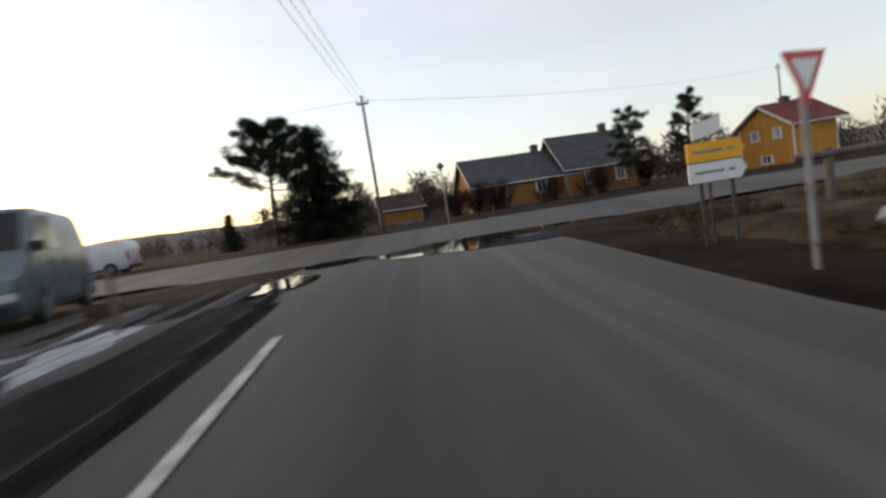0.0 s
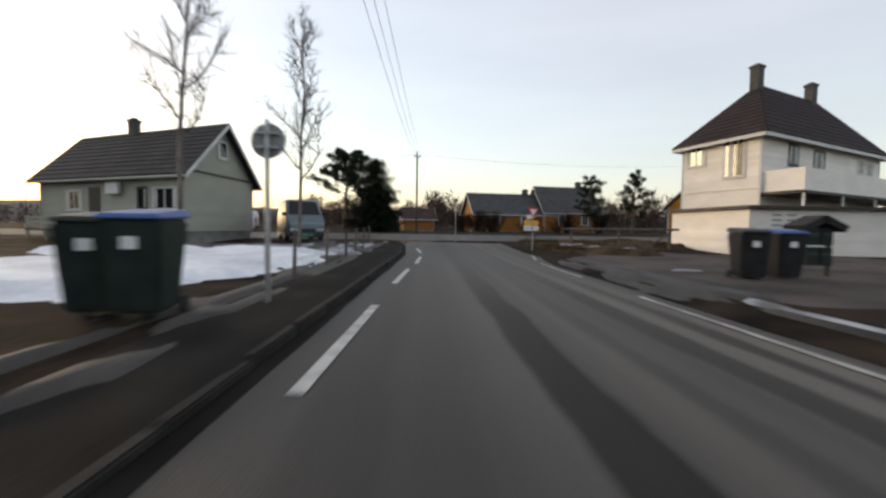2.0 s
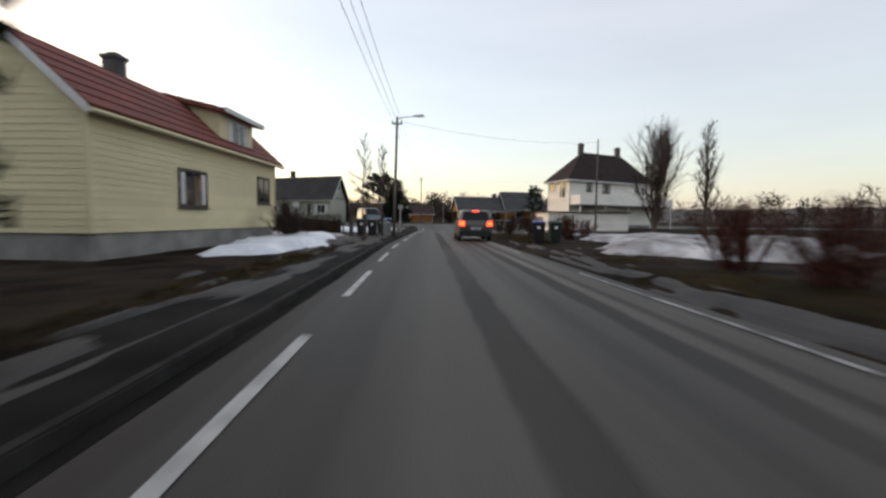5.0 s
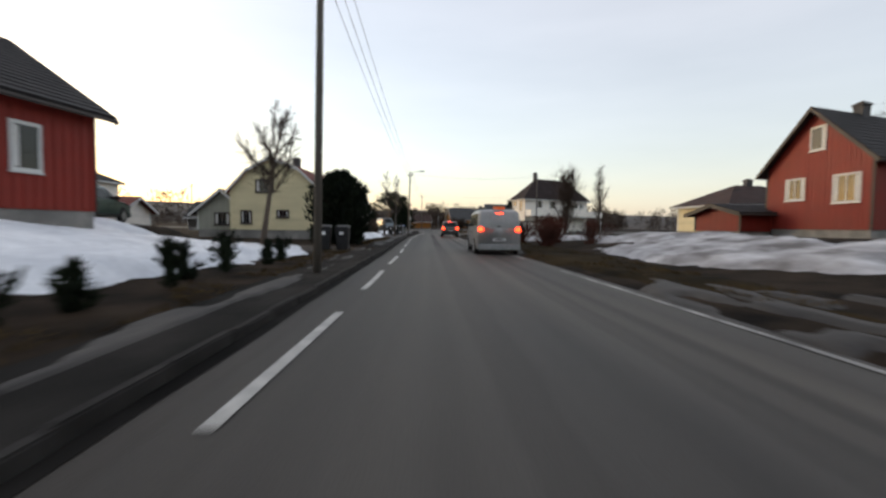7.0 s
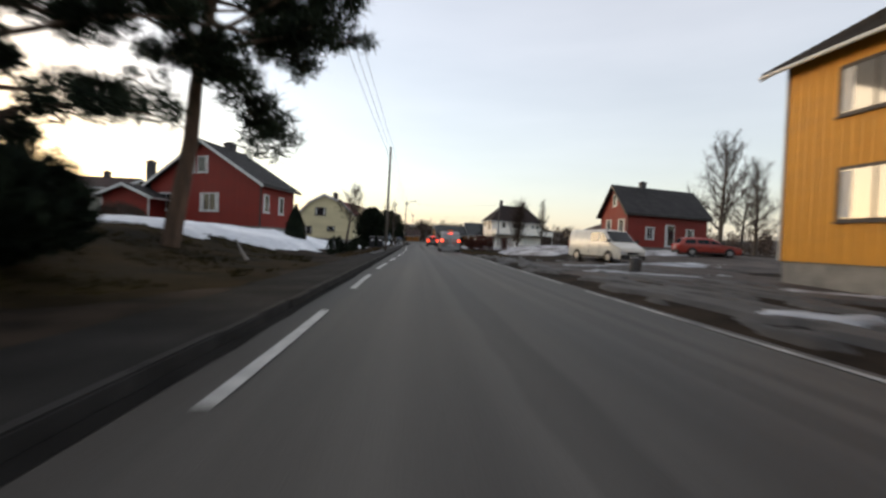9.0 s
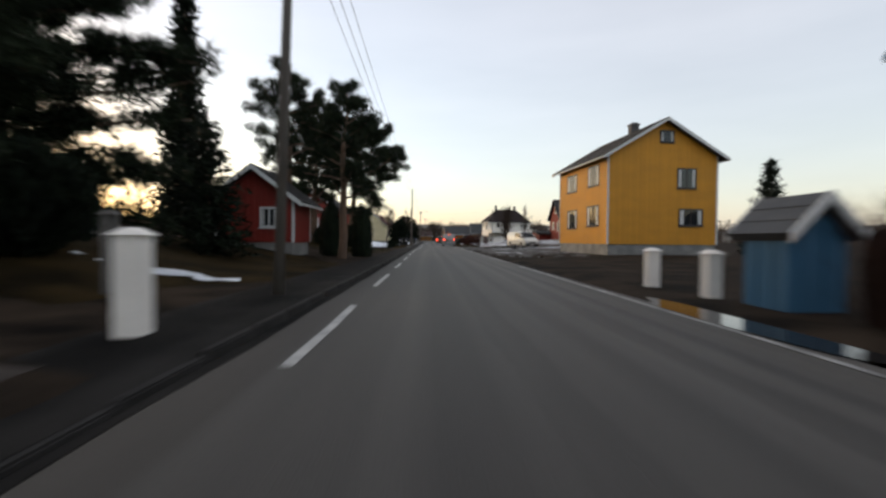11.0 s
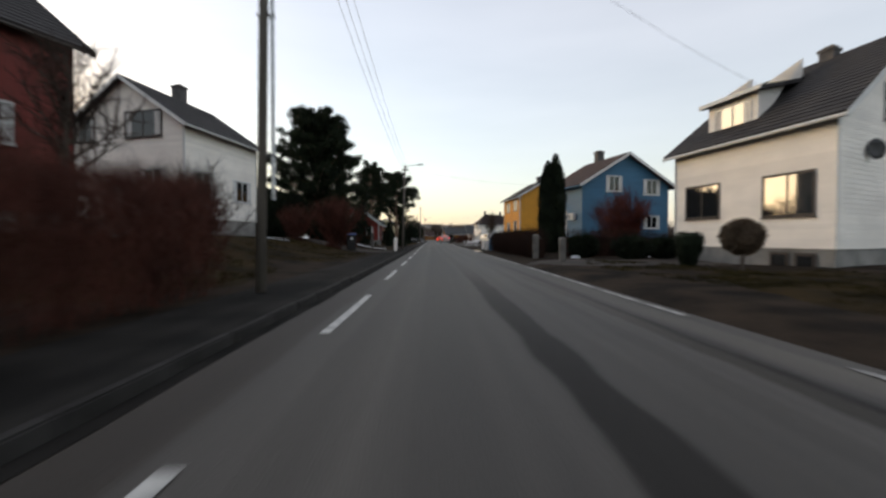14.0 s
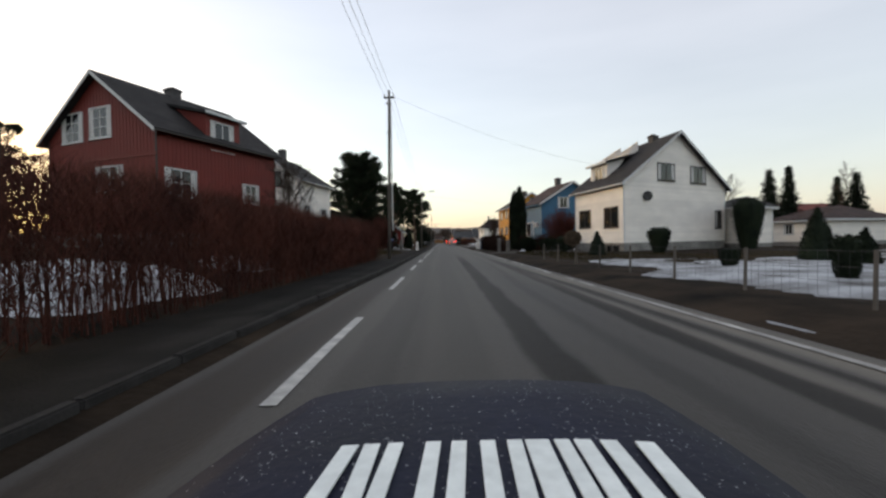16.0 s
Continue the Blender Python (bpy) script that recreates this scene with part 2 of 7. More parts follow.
R_DARK = mat("dark_roof_tiles", (0.018, 0.017, 0.0175), (0.042, 0.039, 0.038), scale=1.2, rough=0.8, bump=0.3, fine=18, rand=0.12, spec=0.25)
R_PLUM = mat("dark_plum_roof_tiles", (0.019, 0.0135, 0.013), (0.038, 0.027, 0.026), scale=1.2, rough=0.85, bump=0.3, fine=18, rand=0.12, spec=0.2)
R_BROWN = mat("brown_roof_tiles", (0.036, 0.023, 0.020), (0.068, 0.042, 0.036), scale=1.2, rough=0.8, bump=0.3, fine=18, rand=0.12, spec=0.25)
R_GREY = mat("grey_slate_roof", (0.030, 0.031, 0.032), (0.060, 0.061, 0.062), scale=1.5, rough=0.7, bump=0.3, fine=18, rand=0.15)
R_RED = mat("red_roof_tiles", (0.12, 0.03, 0.022), (0.19, 0.05, 0.035), scale=1.5, rough=0.8, bump=0.3, fine=18, rand=0.12)
BIN_GREEN = mat("dark_green_plastic", (0.012, 0.022, 0.018), (0.022, 0.034, 0.028), scale=4, rough=0.5, bump=0.05, spec=0.25)
BIN_BLACK = mat("black_plastic", (0.014, 0.014, 0.015), (0.026, 0.026, 0.027), scale=4, rough=0.5, bump=0.05, spec=0.25)
LID_BLUE = plain("blue_lid", (0.03, 0.08, 0.26), 0.45)
SIGN_RED = plain("sign_red", (0.55, 0.03, 0.03), 0.4)
SIGN_WHITE = plain("sign_white", (0.75, 0.75, 0.74), 0.4)
SIGN_YELLOW = plain("sign_yellow", (0.85, 0.42, 0.01), 0.4)
SIGN_BACK = mat("sign_back_grey", (0.20, 0.21, 0.21), (0.28, 0.28, 0.28), scale=6, rough=0.5, bump=0.05)
MARK = plain("sign_black", (0.03, 0.03, 0.03), 0.5)
RUBBER = plain("tyre_rubber", (0.016, 0.016, 0.016), 0.85)
RIM = plain("wheel_rim", (0.25, 0.25, 0.26), 0.35, 0.7)
REDLAMP = plain("lit_tail_lamp", (1.0, 0.045, 0.010), 0.3, 0, 9.0)
REDLENS = plain("tail_lens", (0.35, 0.015, 0.012), 0.2)
HEADLENS = plain("headlamp_glass", (0.5, 0.5, 0.5), 0.1)
PLATE = plain("number_plate", (0.7, 0.7, 0.7), 0.4)
PLATE_G = plain("green_plate", (0.05, 0.4, 0.22), 0.4)
CARGLASS = plain("car_glass", (0.012, 0.014, 0.015), 0.12)
CARGLASS.node_tree.nodes["Principled BSDF"].inputs["Specular IOR Level"].default_value = 0.22


# ---- mesh helpers ----
class Geo:
    def __init__(self):
        self.v, self.f = [], []

    def quad(self, *pts):
        i = len(self.v)
        self.v += [tuple(p) for p in pts]
        self.f.append(tuple(range(i, i + len(pts))))

    def hexa(self, p):
        """Eight corners: the lower four, then the upper four."""
        i = len(self.v)
        self.v += [tuple(q) for q in p]
        for f in ((3, 2, 1, 0), (4, 5, 6, 7), (0, 1, 5, 4), (1, 2, 6, 5), (2, 3, 7, 6), (3, 0, 4, 7)):
            self.f.append(tuple(i + k for k in f))

    def box(self, x0, y0, z0, x1, y1, z1):
        self.hexa([(x0, y0, z0), (x1, y0, z0), (x1, y1, z0), (x0, y1, z0), (x0, y0, z1), (x1, y0, z1), (x1, y1, z1), (x0, y1, z1)])

    def tube(self, pts, radii, n=6, caps=True):
        pts = [Vector(p) for p in pts]
        base = len(self.v)
        for k, p in enumerate(pts):
            d = (pts[min(k + 1, len(pts) - 1)] - pts[max(k - 1, 0)]).normalized()
            a = d.orthogonal().normalized() if k == 0 else (a - d * a.dot(d)).normalized()
            b = d.cross(a)
            for j in range(n):
                t = 2 * math.pi * j / n
                self.v.append(tuple(p + (a * math.cos(t) + b * math.sin(t)) * radii[k]))
        for k in range(len(pts) - 1):
            for j in range(n):
                q, r = base + k * n + j, base + k * n + (j + 1) % n
                self.f.append((q, r, r + n, q + n))
        if caps:
            self.f.append(tuple(base + j for j in range(n))[::-1])
            self.f.append(tuple(base + (len(pts) - 1) * n + j for j in range(n)))

    def lathe(self, c, prof, n=16, axis="z"):
        """Turn a profile of (radius, height) round an axis through c."""
        base = len(self.v)
        for r, h in prof:
            for j in range(n):
                t = 2 * math.pi * j / n
                u, w = r * math.cos(t), r * math.sin(t)
                self.v.append({"z": (c[0] + u, c[1] + w, c[2] + h), "x": (c[0] + h, c[1] + u, c[2] + w), "y": (c[0] + u, c[1] + h, c[2] + w)}[axis])
        for k in range(len(prof) - 1):
            for j in range(n):
                q, r = base + k * n + j, base + k * n + (j + 1) % n
                self.f.append((q, r, r + n, q + n))
        self.f.append(tuple(base + j for j in range(n))[::-1])
        self.f.append(tuple(base + (len(prof) - 1) * n + j for j in range(n)))


def mesh_of(name, geo, material, smooth=False, bevel=0.0):
    me = bpy.data.meshes.new(name)
    me.from_pydata(geo.v, [], geo.f)
    me.materials.append(material)
    if bevel:
        bm = bmesh.new()
        bm.from_mesh(me)
        bmesh.ops.recalc_face_normals(bm, faces=bm.faces)
        bmesh.ops.bevel(bm, geom=list(bm.edges), offset=bevel, segments=3 if bevel > 0.07 else 2, affect="EDGES", clamp_overlap=True)
        bm.to_mesh(me)
        bm.free()
    if smooth:
        me.polygons.foreach_set("use_smooth", [True] * len(me.polygons))
    me.update()
    return me


def part(name, geo, material, parent=None, label="", smooth=False, bevel=0.0):
    ob = new(name, mesh_of(name, geo, material, smooth, bevel))
    if parent is not None:
        ob.parent = parent
        ob.matrix_parent_inverse = parent.matrix_world.inverted()
    return tagged(ob, label)


def thing(name, label, category, group="", at=(0, 0, 0)):
    ob = new(name)
    ob.empty_display_size = 0.2
    ob.location = at
    ob.matrix_world = Matrix.Translation(at)
    return tagged(ob, label, category, group)


def smooth01(t):
    t = min(max(t, 0.0), 1.0)
    return t * t * (3 - 2 * t)


def kerb_x(y):
    pts = [(-300, -2.7), (-155, -2.62), (-144, -2.36), (-130, -2.28), (-85, -2.08), (-50, -2.0), (-25, -2.15), (-15, -1.8), (-5, -1.52), (0, -1.38), (5, -1.62), (10, -2.0), (40, -2.0)]
    return float(np.interp(y, [p[0] for p in pts], [p[1] for p in pts]))


def right_x(y):
    pts = [(-300, 2.75), (-155, 2.75), (-120, 3.0), (-80, 3.12), (-60, 3.3), (-27, 2.75), (-12, 2.75), (-4, 2.85), (-1.5, 3.15), (1, 3.75), (3, 4.4), (5, 4.75), (9, 4.4), (40, 3.1)]
    return float(np.interp(y, [p[0] for p in pts], [p[1] for p in pts]))


def rise(y):
    """The street climbs a little towards the main road, with a level stretch where water stands."""
    return 0.17 * smooth01((y - 1) / 7.5) + 0.25 * smooth01((y - 12.2) / 6.8)


def ground_z(x, y):
    z = rise(y) + 0.05
    z += 0.95 * smooth01((-x - 4.6) / 6.0) * smooth01((-y - 47) / 12.0)
    z += 0.95 * smooth01((-x - 10.5) / 2.5) * max(smooth01((-y - 42.5) / 3.0) - smooth01((-y - 47) / 12.0), 0.0)
    z += 0.75 * smooth01((x - 5.5) / 7.0) * smooth01(1 - abs(y + 50) / 22.0)
    z += 0.10 * noise.noise((x * 0.25, y * 0.25, 3.0)) * smooth01((abs(x) - 4.5) / 4)
    lim = -2.0 if x < 0 else 2.95
    inside = smooth01(1 - ((-x + lim) if x < 0 else (x - lim)) / 0.7)
    if y > 11.5:
        inside = max(inside, smooth01(1 - abs(y - 15.7) / 3.2 + 1) if abs(y - 15.7) < 6 else 0)
    return z - 0.17 * inside


# ---- ground and road ----
def ground():
    xs = [-2500, -600, -200, -90] + [-60 + 3 * k for k in range(14)] + [-18 + 0.9 * k for k in range(42)] + [21 + 4 * k for k in range(14)] + [90, 200, 600, 2500]
    ys = [-2500, -700, -400, -300] + [-260 + 10 * k for k in range(8)] + [-180 + 1.5 * k for k in range(155)] + [56, 64, 75, 90, 120, 200, 600, 2500]
    g = Geo()
    g.v = [(x, y, ground_z(x, y)) for y in ys for x in xs]
    n = len(xs)
    g.f = [(j * n + i, j * n + i + 1, (j + 1) * n + i + 1, (j + 1) * n + i) for j in range(len(ys) - 1) for i in range(n - 1)]
    ob = new("ground", mesh_of("ground", g, EARTH, True))
    tagged(ob, "bare brown winter ground with dead grass", "ground", kind="structure")


def strip(name, left, right, ys, lift, material, label, category, nx=1):
    g = Geo()
    for y in ys:
        a, b = left(y), right(y)
        for k in range(nx + 1):
            g.v.append((a + (b - a) * k / nx, y, rise(y) + lift))
    m = nx + 1
    g.f = [(j * m + i, j * m + i + 1, (j + 1) * m + i + 1, (j + 1) * m + i) for j in range(len(ys) - 1) for i in range(nx)]
    return tagged(new(name, mesh_of(name, g, material, True)), label, category, kind="structure")


def flare(y):
    return 5.5 * max((y - 5.5) / 7.0, 0) ** 2.2


ground()
YS = [-300 + 10 * k for k in range(29)] + [-14 + k for k in range(28)]
road = strip("road", lambda y: kerb_x(y) - flare(y), lambda y: right_x(y) + flare(y), YS, 0.0, ASPHALT, "worn grey asphalt street with damp wheel tracks", "road")
g = Geo()
for k in range(61):
    x = -600 + 20 * k
    for y in (12.4, 15.7, 19.2):
        g.v.append((x, y, rise(y) + 0.008))
g.f = [(3 * k + i, 3 * k + 3 + i, 3 * k + 4 + i, 3 * k + 1 + i) for k in range(60) for i in range(2)]
tagged(new("main_road", mesh_of("main_road", g, ASPHALT)), "grey asphalt main road crossing the street's end", "road", kind="structure")


def line_l(y):
    pts = [(-260, -1.62), (-155, -1.62), (-115, -1.55), (-75, -1.66), (-67, -1.5), (-61, -1.36), (-50, -1.34), (-28, -1.64), (-20, -1.47), (-14, -1.36), (-11, -1.22), (-6, -1.02), (-4, -0.82), (-1.2, -0.74), (1, -0.72), (4, -0.98), (8, -1.6)]
    return float(np.interp(y, [p[0] for p in pts], [p[1] for p in pts]))


def line_r(y):
    pts = [(-260, 2.45), (-156, 2.5), (-126, 2.84), (-110, 2.8), (-80, 2.95), (-63, 3.12), (-56, 2.98), (-27, 2.5), (-12, 2.5), (-4, 2.6), (-1.5, 2.85), (1, 3.42), (2.5, 3.95), (4.5, 4.38)]
    return float(np.interp(y, [p[0] for p in pts], [p[1] for p in pts]))


def stripe(y0, y1, fx, w, name, label):
    g = Geo()
    n = max(int(abs(y1 - y0) / 1.5), 1)
    rng = random.Random(int(y0 * 10))
    for k in range(n + 1):
        y = y0 + (y1 - y0) * k / n
        x = fx(y)
        e = 0.012 * rng.uniform(-1, 1)
        g.v += [(x - w / 2 + e, y, rise(y) + 0.009), (x + w / 2 + e, y, rise(y) + 0.009)]
    g.f = [(2 * k, 2 * k + 1, 2 * k + 3, 2 * k + 2) for k in range(n)]
    tagged(new(name, mesh_of(name, g, LINE if name == "edge_dash" else LINE_OLD)), label, "road marking", "dashes of the edge line" if name == "edge_dash" else "", "structure")


ENDS = [-155.7, -149.0, -142.4, -136.4, -130.2, -124.4, -119.0, -112.8, -106.9, -101.0, -95.0, -89.0, -83.1, -77.4, -71.9, -66.7, -61.6, -56.4, -51.3, -46.2, -41.0, -35.9, -30.8, -25.6, -20.3, -15.2, -10.5, -5.6, -1.3, 3.5]
for e in ENDS + [-162.2, -168.5, -175, -181.5, -188]:
    stripe(e - (3.2 if e < -50 else 3.0 if e < -8 else 2.7), e, line_l, 0.105, "edge_dash", "worn white dash of the street's edge line")
for a, b in ((-170, -150), (-148.5, -141), (-138.6, -128.5), (-127, -116), (-112.5, -97), (-94, -79.5), (-78.0, -70.5), (-69, -56), (-52, -44.5), (-42, -36), (-30.5, -25), (-24.6, -18), (-16, -9.6), (-7, -3.5), (-2.4, 0.4), (0.9, 4.4)):
    stripe(a, b, line_r, 0.085, "edge_line", "worn white edge line beside the verge")

# raised pavement; its kerb stones are laid at the end of the file
def kerb_top(y):
    return rise(y) + 0.10 - 0.056 * smooth01(1 - min(abs(y - c) for c in (-14.5, -47, -111.5, -25)) / 3.0)


sw = Geo()
prev = None
for k in range(181):
    y = -270 + 1.53 * k
    x = kerb_x(y) - flare(y)
    wid = 1.15 + 0.3 * smooth01((-y - 92) / 10) + 0.12 * noise.noise((y * 0.2, 0, 0))
    row = [(x - wid, y, kerb_top(y) - 0.02), (x - 0.05, y, kerb_top(y) - 0.004)]
    if prev:
        sw.quad(prev[0], prev[1], row[1], row[0])
    prev = row
pavement = tagged(new("pavement", mesh_of("pavement", sw, PAVING)), "narrow raised asphalt pavement, gritty and damp", "pavement", kind="structure")


strip("gutter", lambda y: kerb_x(y) - flare(y), lambda y: kerb_x(y) - flare(y) + 0.13 + 0.05 * noise.noise((y * 0.31, 2, 0)) + 0.02 * noise.noise((y * 1.3, 2, 5)), [-225 + 0.5 * k for k in range(462)], 0.006, PAVING, "dark uneven strip in the gutter by the kerb", "gutter")


def patch(name, blobs, material, label, category, height=0.03, cell=0.4, rough=0.3, seed=0, kind="structure", bumps=0.0, freq=0.5, along=1.0):
    """A sheet of irregular outline over the ground: the union of ellipses (cx, cy, rx, ry), frayed by noise."""
    x0, x1 = min(b[0] - b[2] for b in blobs) - 0.5, max(b[0] + b[2] for b in blobs) + 0.5
    y0, y1 = min(b[1] - b[3] for b in blobs) - 0.5, max(b[1] + b[3] for b in blobs) + 0.5
    nx, ny = max(int((x1 - x0) / cell), 2), max(int((y1 - y0) / cell), 2)
    g = Geo()
    f = np.zeros((ny + 1, nx + 1))
    for j in range(ny + 1):
        for i in range(nx + 1):
            x, y = x0 + (x1 - x0) * i / nx, y0 + (y1 - y0) * j / ny
            v = max(1 - math.hypot((x - b[0]) / b[2], (y - b[1]) / b[3]) for b in blobs)
            v += rough * noise.noise((x * freq * along, y * freq / along, seed)) + 0.4 * rough * noise.noise((x * 2.1, y * 2.1 / along, seed))
            f[j, i] = v
            t = smooth01(v / 0.3)
            z = ground_z(x, y) - 0.05 + (height + 0.05) * t
            if bumps:
                z += bumps * t * (0.5 + noise.noise((x * 0.55, y * 0.55, seed + 5)) + 0.5 * noise.noise((x * 1.7, y * 1.7, seed + 8)))
            g.v.append((x, y, z))
    m = nx + 1
    for j in range(ny):
        for i in range(nx):
            if max(f[j, i], f[j, i + 1], f[j + 1, i], f[j + 1, i + 1]) > 0:
                g.f.append((j * m + i, j * m + i + 1, (j + 1) * m + i + 1, (j + 1) * m + i))
    used = sorted({k for q in g.f for k in q})
    idx = {k: n for n, k in enumerate(used)}
    g.v = [g.v[k] for k in used]
    g.f = [tuple(idx[k] for k in q) for q in g.f]
    tagged(new(name, mesh_of(name, g, material, True)), label, category, kind=kind)


patch("gravel_yard", [(8, -4, 5.2, 7), (12, -3, 6, 5), (6, -9, 3, 3)], GRAVEL, "muddy gravel forecourt beside the street", "yard", 0.04, 0.5, seed=1)
patch("gravel_yard", [(9, -72, 5.6, 9), (15, -64, 8, 6), (22, -58, 8, 5)], GRAVEL, "muddy gravel yard with parked vehicles", "yard", 0.05, 0.6, seed=2)
patch("gravel_drive", [(-7, -15, 4.5, 3.2)], MUD, "muddy driveway beside the bins", "driveway", 0.05, 0.5, seed=3)
patch("gravel_drive", [(-6, -48, 3.8, 3.0)], MUD, "muddy driveway beside the pavement", "driveway", 0.05, 0.5, seed=4)
patch("gravel_drive", [(-7, -111.5, 4.6, 3.0)], MUD, "damp gravel driveway", "driveway", 0.05, 0.5, seed=5)
patch("gravel_drive", [(7, -126.5, 4.6, 2.6)], MUD, "gravel driveway by the gate posts", "driveway", 0.05, 0.5, seed=6)
patch("lawn", [(-8, -121, 4.6, 9), (-7, -100, 4, 9), (-8, -134, 4, 7)], LAWN, "dull winter lawn sloping up to the house", "lawn", 0.06, 0.6, 0.15, seed=7, bumps=0.03)
patch("lawn", [(-7.0, -78, 4.2, 10)], LAWN, "brown grass bank under the pine", "lawn", 0.06, 0.6, 0.2, seed=8, bumps=0.05)
patch("lawn", [(9, -140, 4.5, 11), (16, -143, 8, 8)], LAWN, "winter lawn round the white house", "lawn", 0.05, 0.6, 0.12, seed=9, bumps=0.03)
patch("verge_grass", [(6.6, 3.0, 1.9, 5.0), (8.6, 6, 3.6, 2.5)], DRY_GRASS, "tufty brown verge at the road corner", "verge", 0.16, 0.25, 0.45, seed=10, bumps=0.12)
patch("verge_grass", [(4.6, -47, 1.6, 17), (4.6, -20, 1.3, 7)], LAWN, "muddy brown verge along the street", "verge", 0.06, 0.4, 0.35, seed=11, bumps=0.05)
S_ = [("snow_patch", [(-6, -5, 3.0, 6.0), (-8.5, -9, 4, 3.2), (-10, -1, 3, 2)], 0.14, 0.10, 21), ("snow_patch", [(-5.7, -28, 1.7, 5.0), (-6.8, -22.8, 2.0, 1.6)], 0.20, 0.14, 22),
      ("snow_patch", [(-9.5, -20, 4.5, 2.2), (-14, -17, 5, 3)], 0.16, 0.15, 23), ("snow_field", [(-7.6, -57, 2.9, 8.5), (-8.6, -66, 3.0, 6), (-12, -70, 5, 5), (-15, -76, 5, 4)], 0.22, 0.10, 24),
      ("snow_field", [(-6.6, -51, 2.4, 3), (-11, -50, 5, 2.5)], 0.15, 0.10, 25), ("snow_bank", [(8.8, -53, 2.6, 6.0), (11.5, -45, 3.0, 5), (12.8, -56.5, 4.5, 2.4), (18, -57.2, 4.5, 1.5)], 0.14, 0.14, 26),
      ("snow_bank", [(9.5, -30, 4.0, 4.5), (14, -24, 4, 3)], 0.18, 0.2, 27), ("snow_bank", [(10.8, -21.0, 3.0, 3.4), (14.8, -17.4, 4, 2.4), (9.2, -25.2, 1.6, 1.8)], 0.16, 0.12, 35), ("snow_patch", [(7.6, -11, 1.2, 0.5), (5.3, -6.2, 0.7, 0.35), (10.8, -12.5, 2.6, 0.8)], 0.06, 0.05, 28),
      ("snow_patch", [(8.8, -150.8, 4.6, 4.2), (6.9, -151.8, 2.2, 5.0), (14, -148, 8, 4.6), (7.6, -145.5, 2.8, 3.5), (24, -143, 8, 5)], 0.07, 0.03, 29), ("snow_patch", [(7.6, -74, 2.8, 0.9), (9, -79, 2.6, 0.8), (12.5, -66.5, 3.2, 1.2), (6.4, -69.5, 1.6, 0.6), (5.6, -83, 1.2, 0.6)], 0.06, 0.05, 30),
      ("snow_patch", [(-9.4, -117.5, 1.2, 0.3), (-6, -104, 1.8, 0.7)], 0.07, 0.06, 31), ("snow_patch", [(5.9, 1.5, 0.8, 0.4), (5.7, 3.4, 0.6, 0.35), (6.6, 0.3, 0.9, 0.35)], 0.2, 0.12, 32),
      ("snow_patch", [(-6.4, -153.6, 1.4, 3.0), (-6.6, -147.6, 0.8, 1.5)], 0.24, 0.06, 33), ("snow_patch", [(6.6, -122.2, 0.5, 0.3), (10.8, -121.8, 0.9, 0.3)], 0.08, 0.06, 34)]
for nm, bl, h, bu, sd in S_:
    patch(nm, bl, THIN_SNOW if sd in (28, 29, 30) else BANK_SNOW if nm == "snow_bank" or sd in (23, 32) else SNOW, "patch of old crusted snow on the ground" if nm == "snow_patch" else "snow-covered garden with a crusted surface" if nm == "snow_field" else "ploughed bank of old lumpy snow", "snow", h, 0.3 if sd not in (28, 30, 31, 34) else 0.15, 0.35 if sd not in (28, 30, 31, 34) else 1.1, sd, "stuff", bu)
patch("dirty_snow", [(-2.8, -7, 0.5, 6), (-2.75, -24, 0.6, 8), (-4.4, -23, 0.8, 6), (-2.7, 2, 0.6, 4), (-4.6, 3, 0.9, 4), (-2.75, -38, 0.4, 6), (-2.75, -60, 0.3, 5)], DIRTY_SNOW, "grey slush along the pavement", "snow", 0.058, 0.1, 2.3, 41, "stuff", 0.01, 1.3, 3.2)
patch("snow_patch", [(3.05, -157.0, 0.18, 3.2), (3.6, -12, 0.14, 1.6)], THIN_SNOW, "thin strip of slush along the road's edge", "snow", 0.045, 0.1, 1.2, 43, "stuff", 0.01, 1.3, 3.2)
patch("snow_patch", [(-4.1, 0.6, 1.2, 3.6), (-6.6, 2.2, 2.4, 2.0), (-3.2, 4.2, 0.5, 1.5)], THIN_SNOW, "thin wet snow and ice on the yard", "snow", 0.06, 0.2, 0.7, 44, "stuff", 0.03, 0.8, 1.4)
patch("dirty_snow", [(4.3, -67, 0.9, 8), (4.6, -81, 0.9, 8), (7.5, -76, 2.2, 7)], DIRTY_SNOW, "grey slush and mud ruts beside the yard", "snow", 0.062, 0.12, 2.2, 46, "stuff", 0.02, 1.1, 2.4)
patch("dirty_snow", [(3.5, -40, 0.5, 10), (3.6, -7, 0.6, 4)], DIRTY_SNOW, "grey slush along the road's edge", "snow", 0.05, 0.1, 2.0, 42, "stuff", 0.01, 1.3, 3.2)


def puddle(x, y, rx, ry, seed):
    g = Geo()
    n = 40
    for k in range(n):
        t = 2 * math.pi * k / n
        r = 1 + 0.28 * noise.noise((math.cos(t) * 1.6, math.sin(t) * 1.6, seed))
        g.v.append((x + rx * r * math.cos(t), y + ry * r * math.sin(t), rise(y) + 0.014))
    g.f = [tuple(range(n))]
    tagged(new("puddle", mesh_of("puddle", g, WATER)), "shallow meltwater puddle lying on the road", "puddle", kind="structure")


puddle(3.0, 10.0, 3.5, 2.1, 1)
puddle(-1.6, 10.4, 1.0, 0.8, 6)
puddle(-2.0, 7.4, 0.5, 1.1, 9)
puddle(3.2, -108.0, 0.35, 2.0, 3)


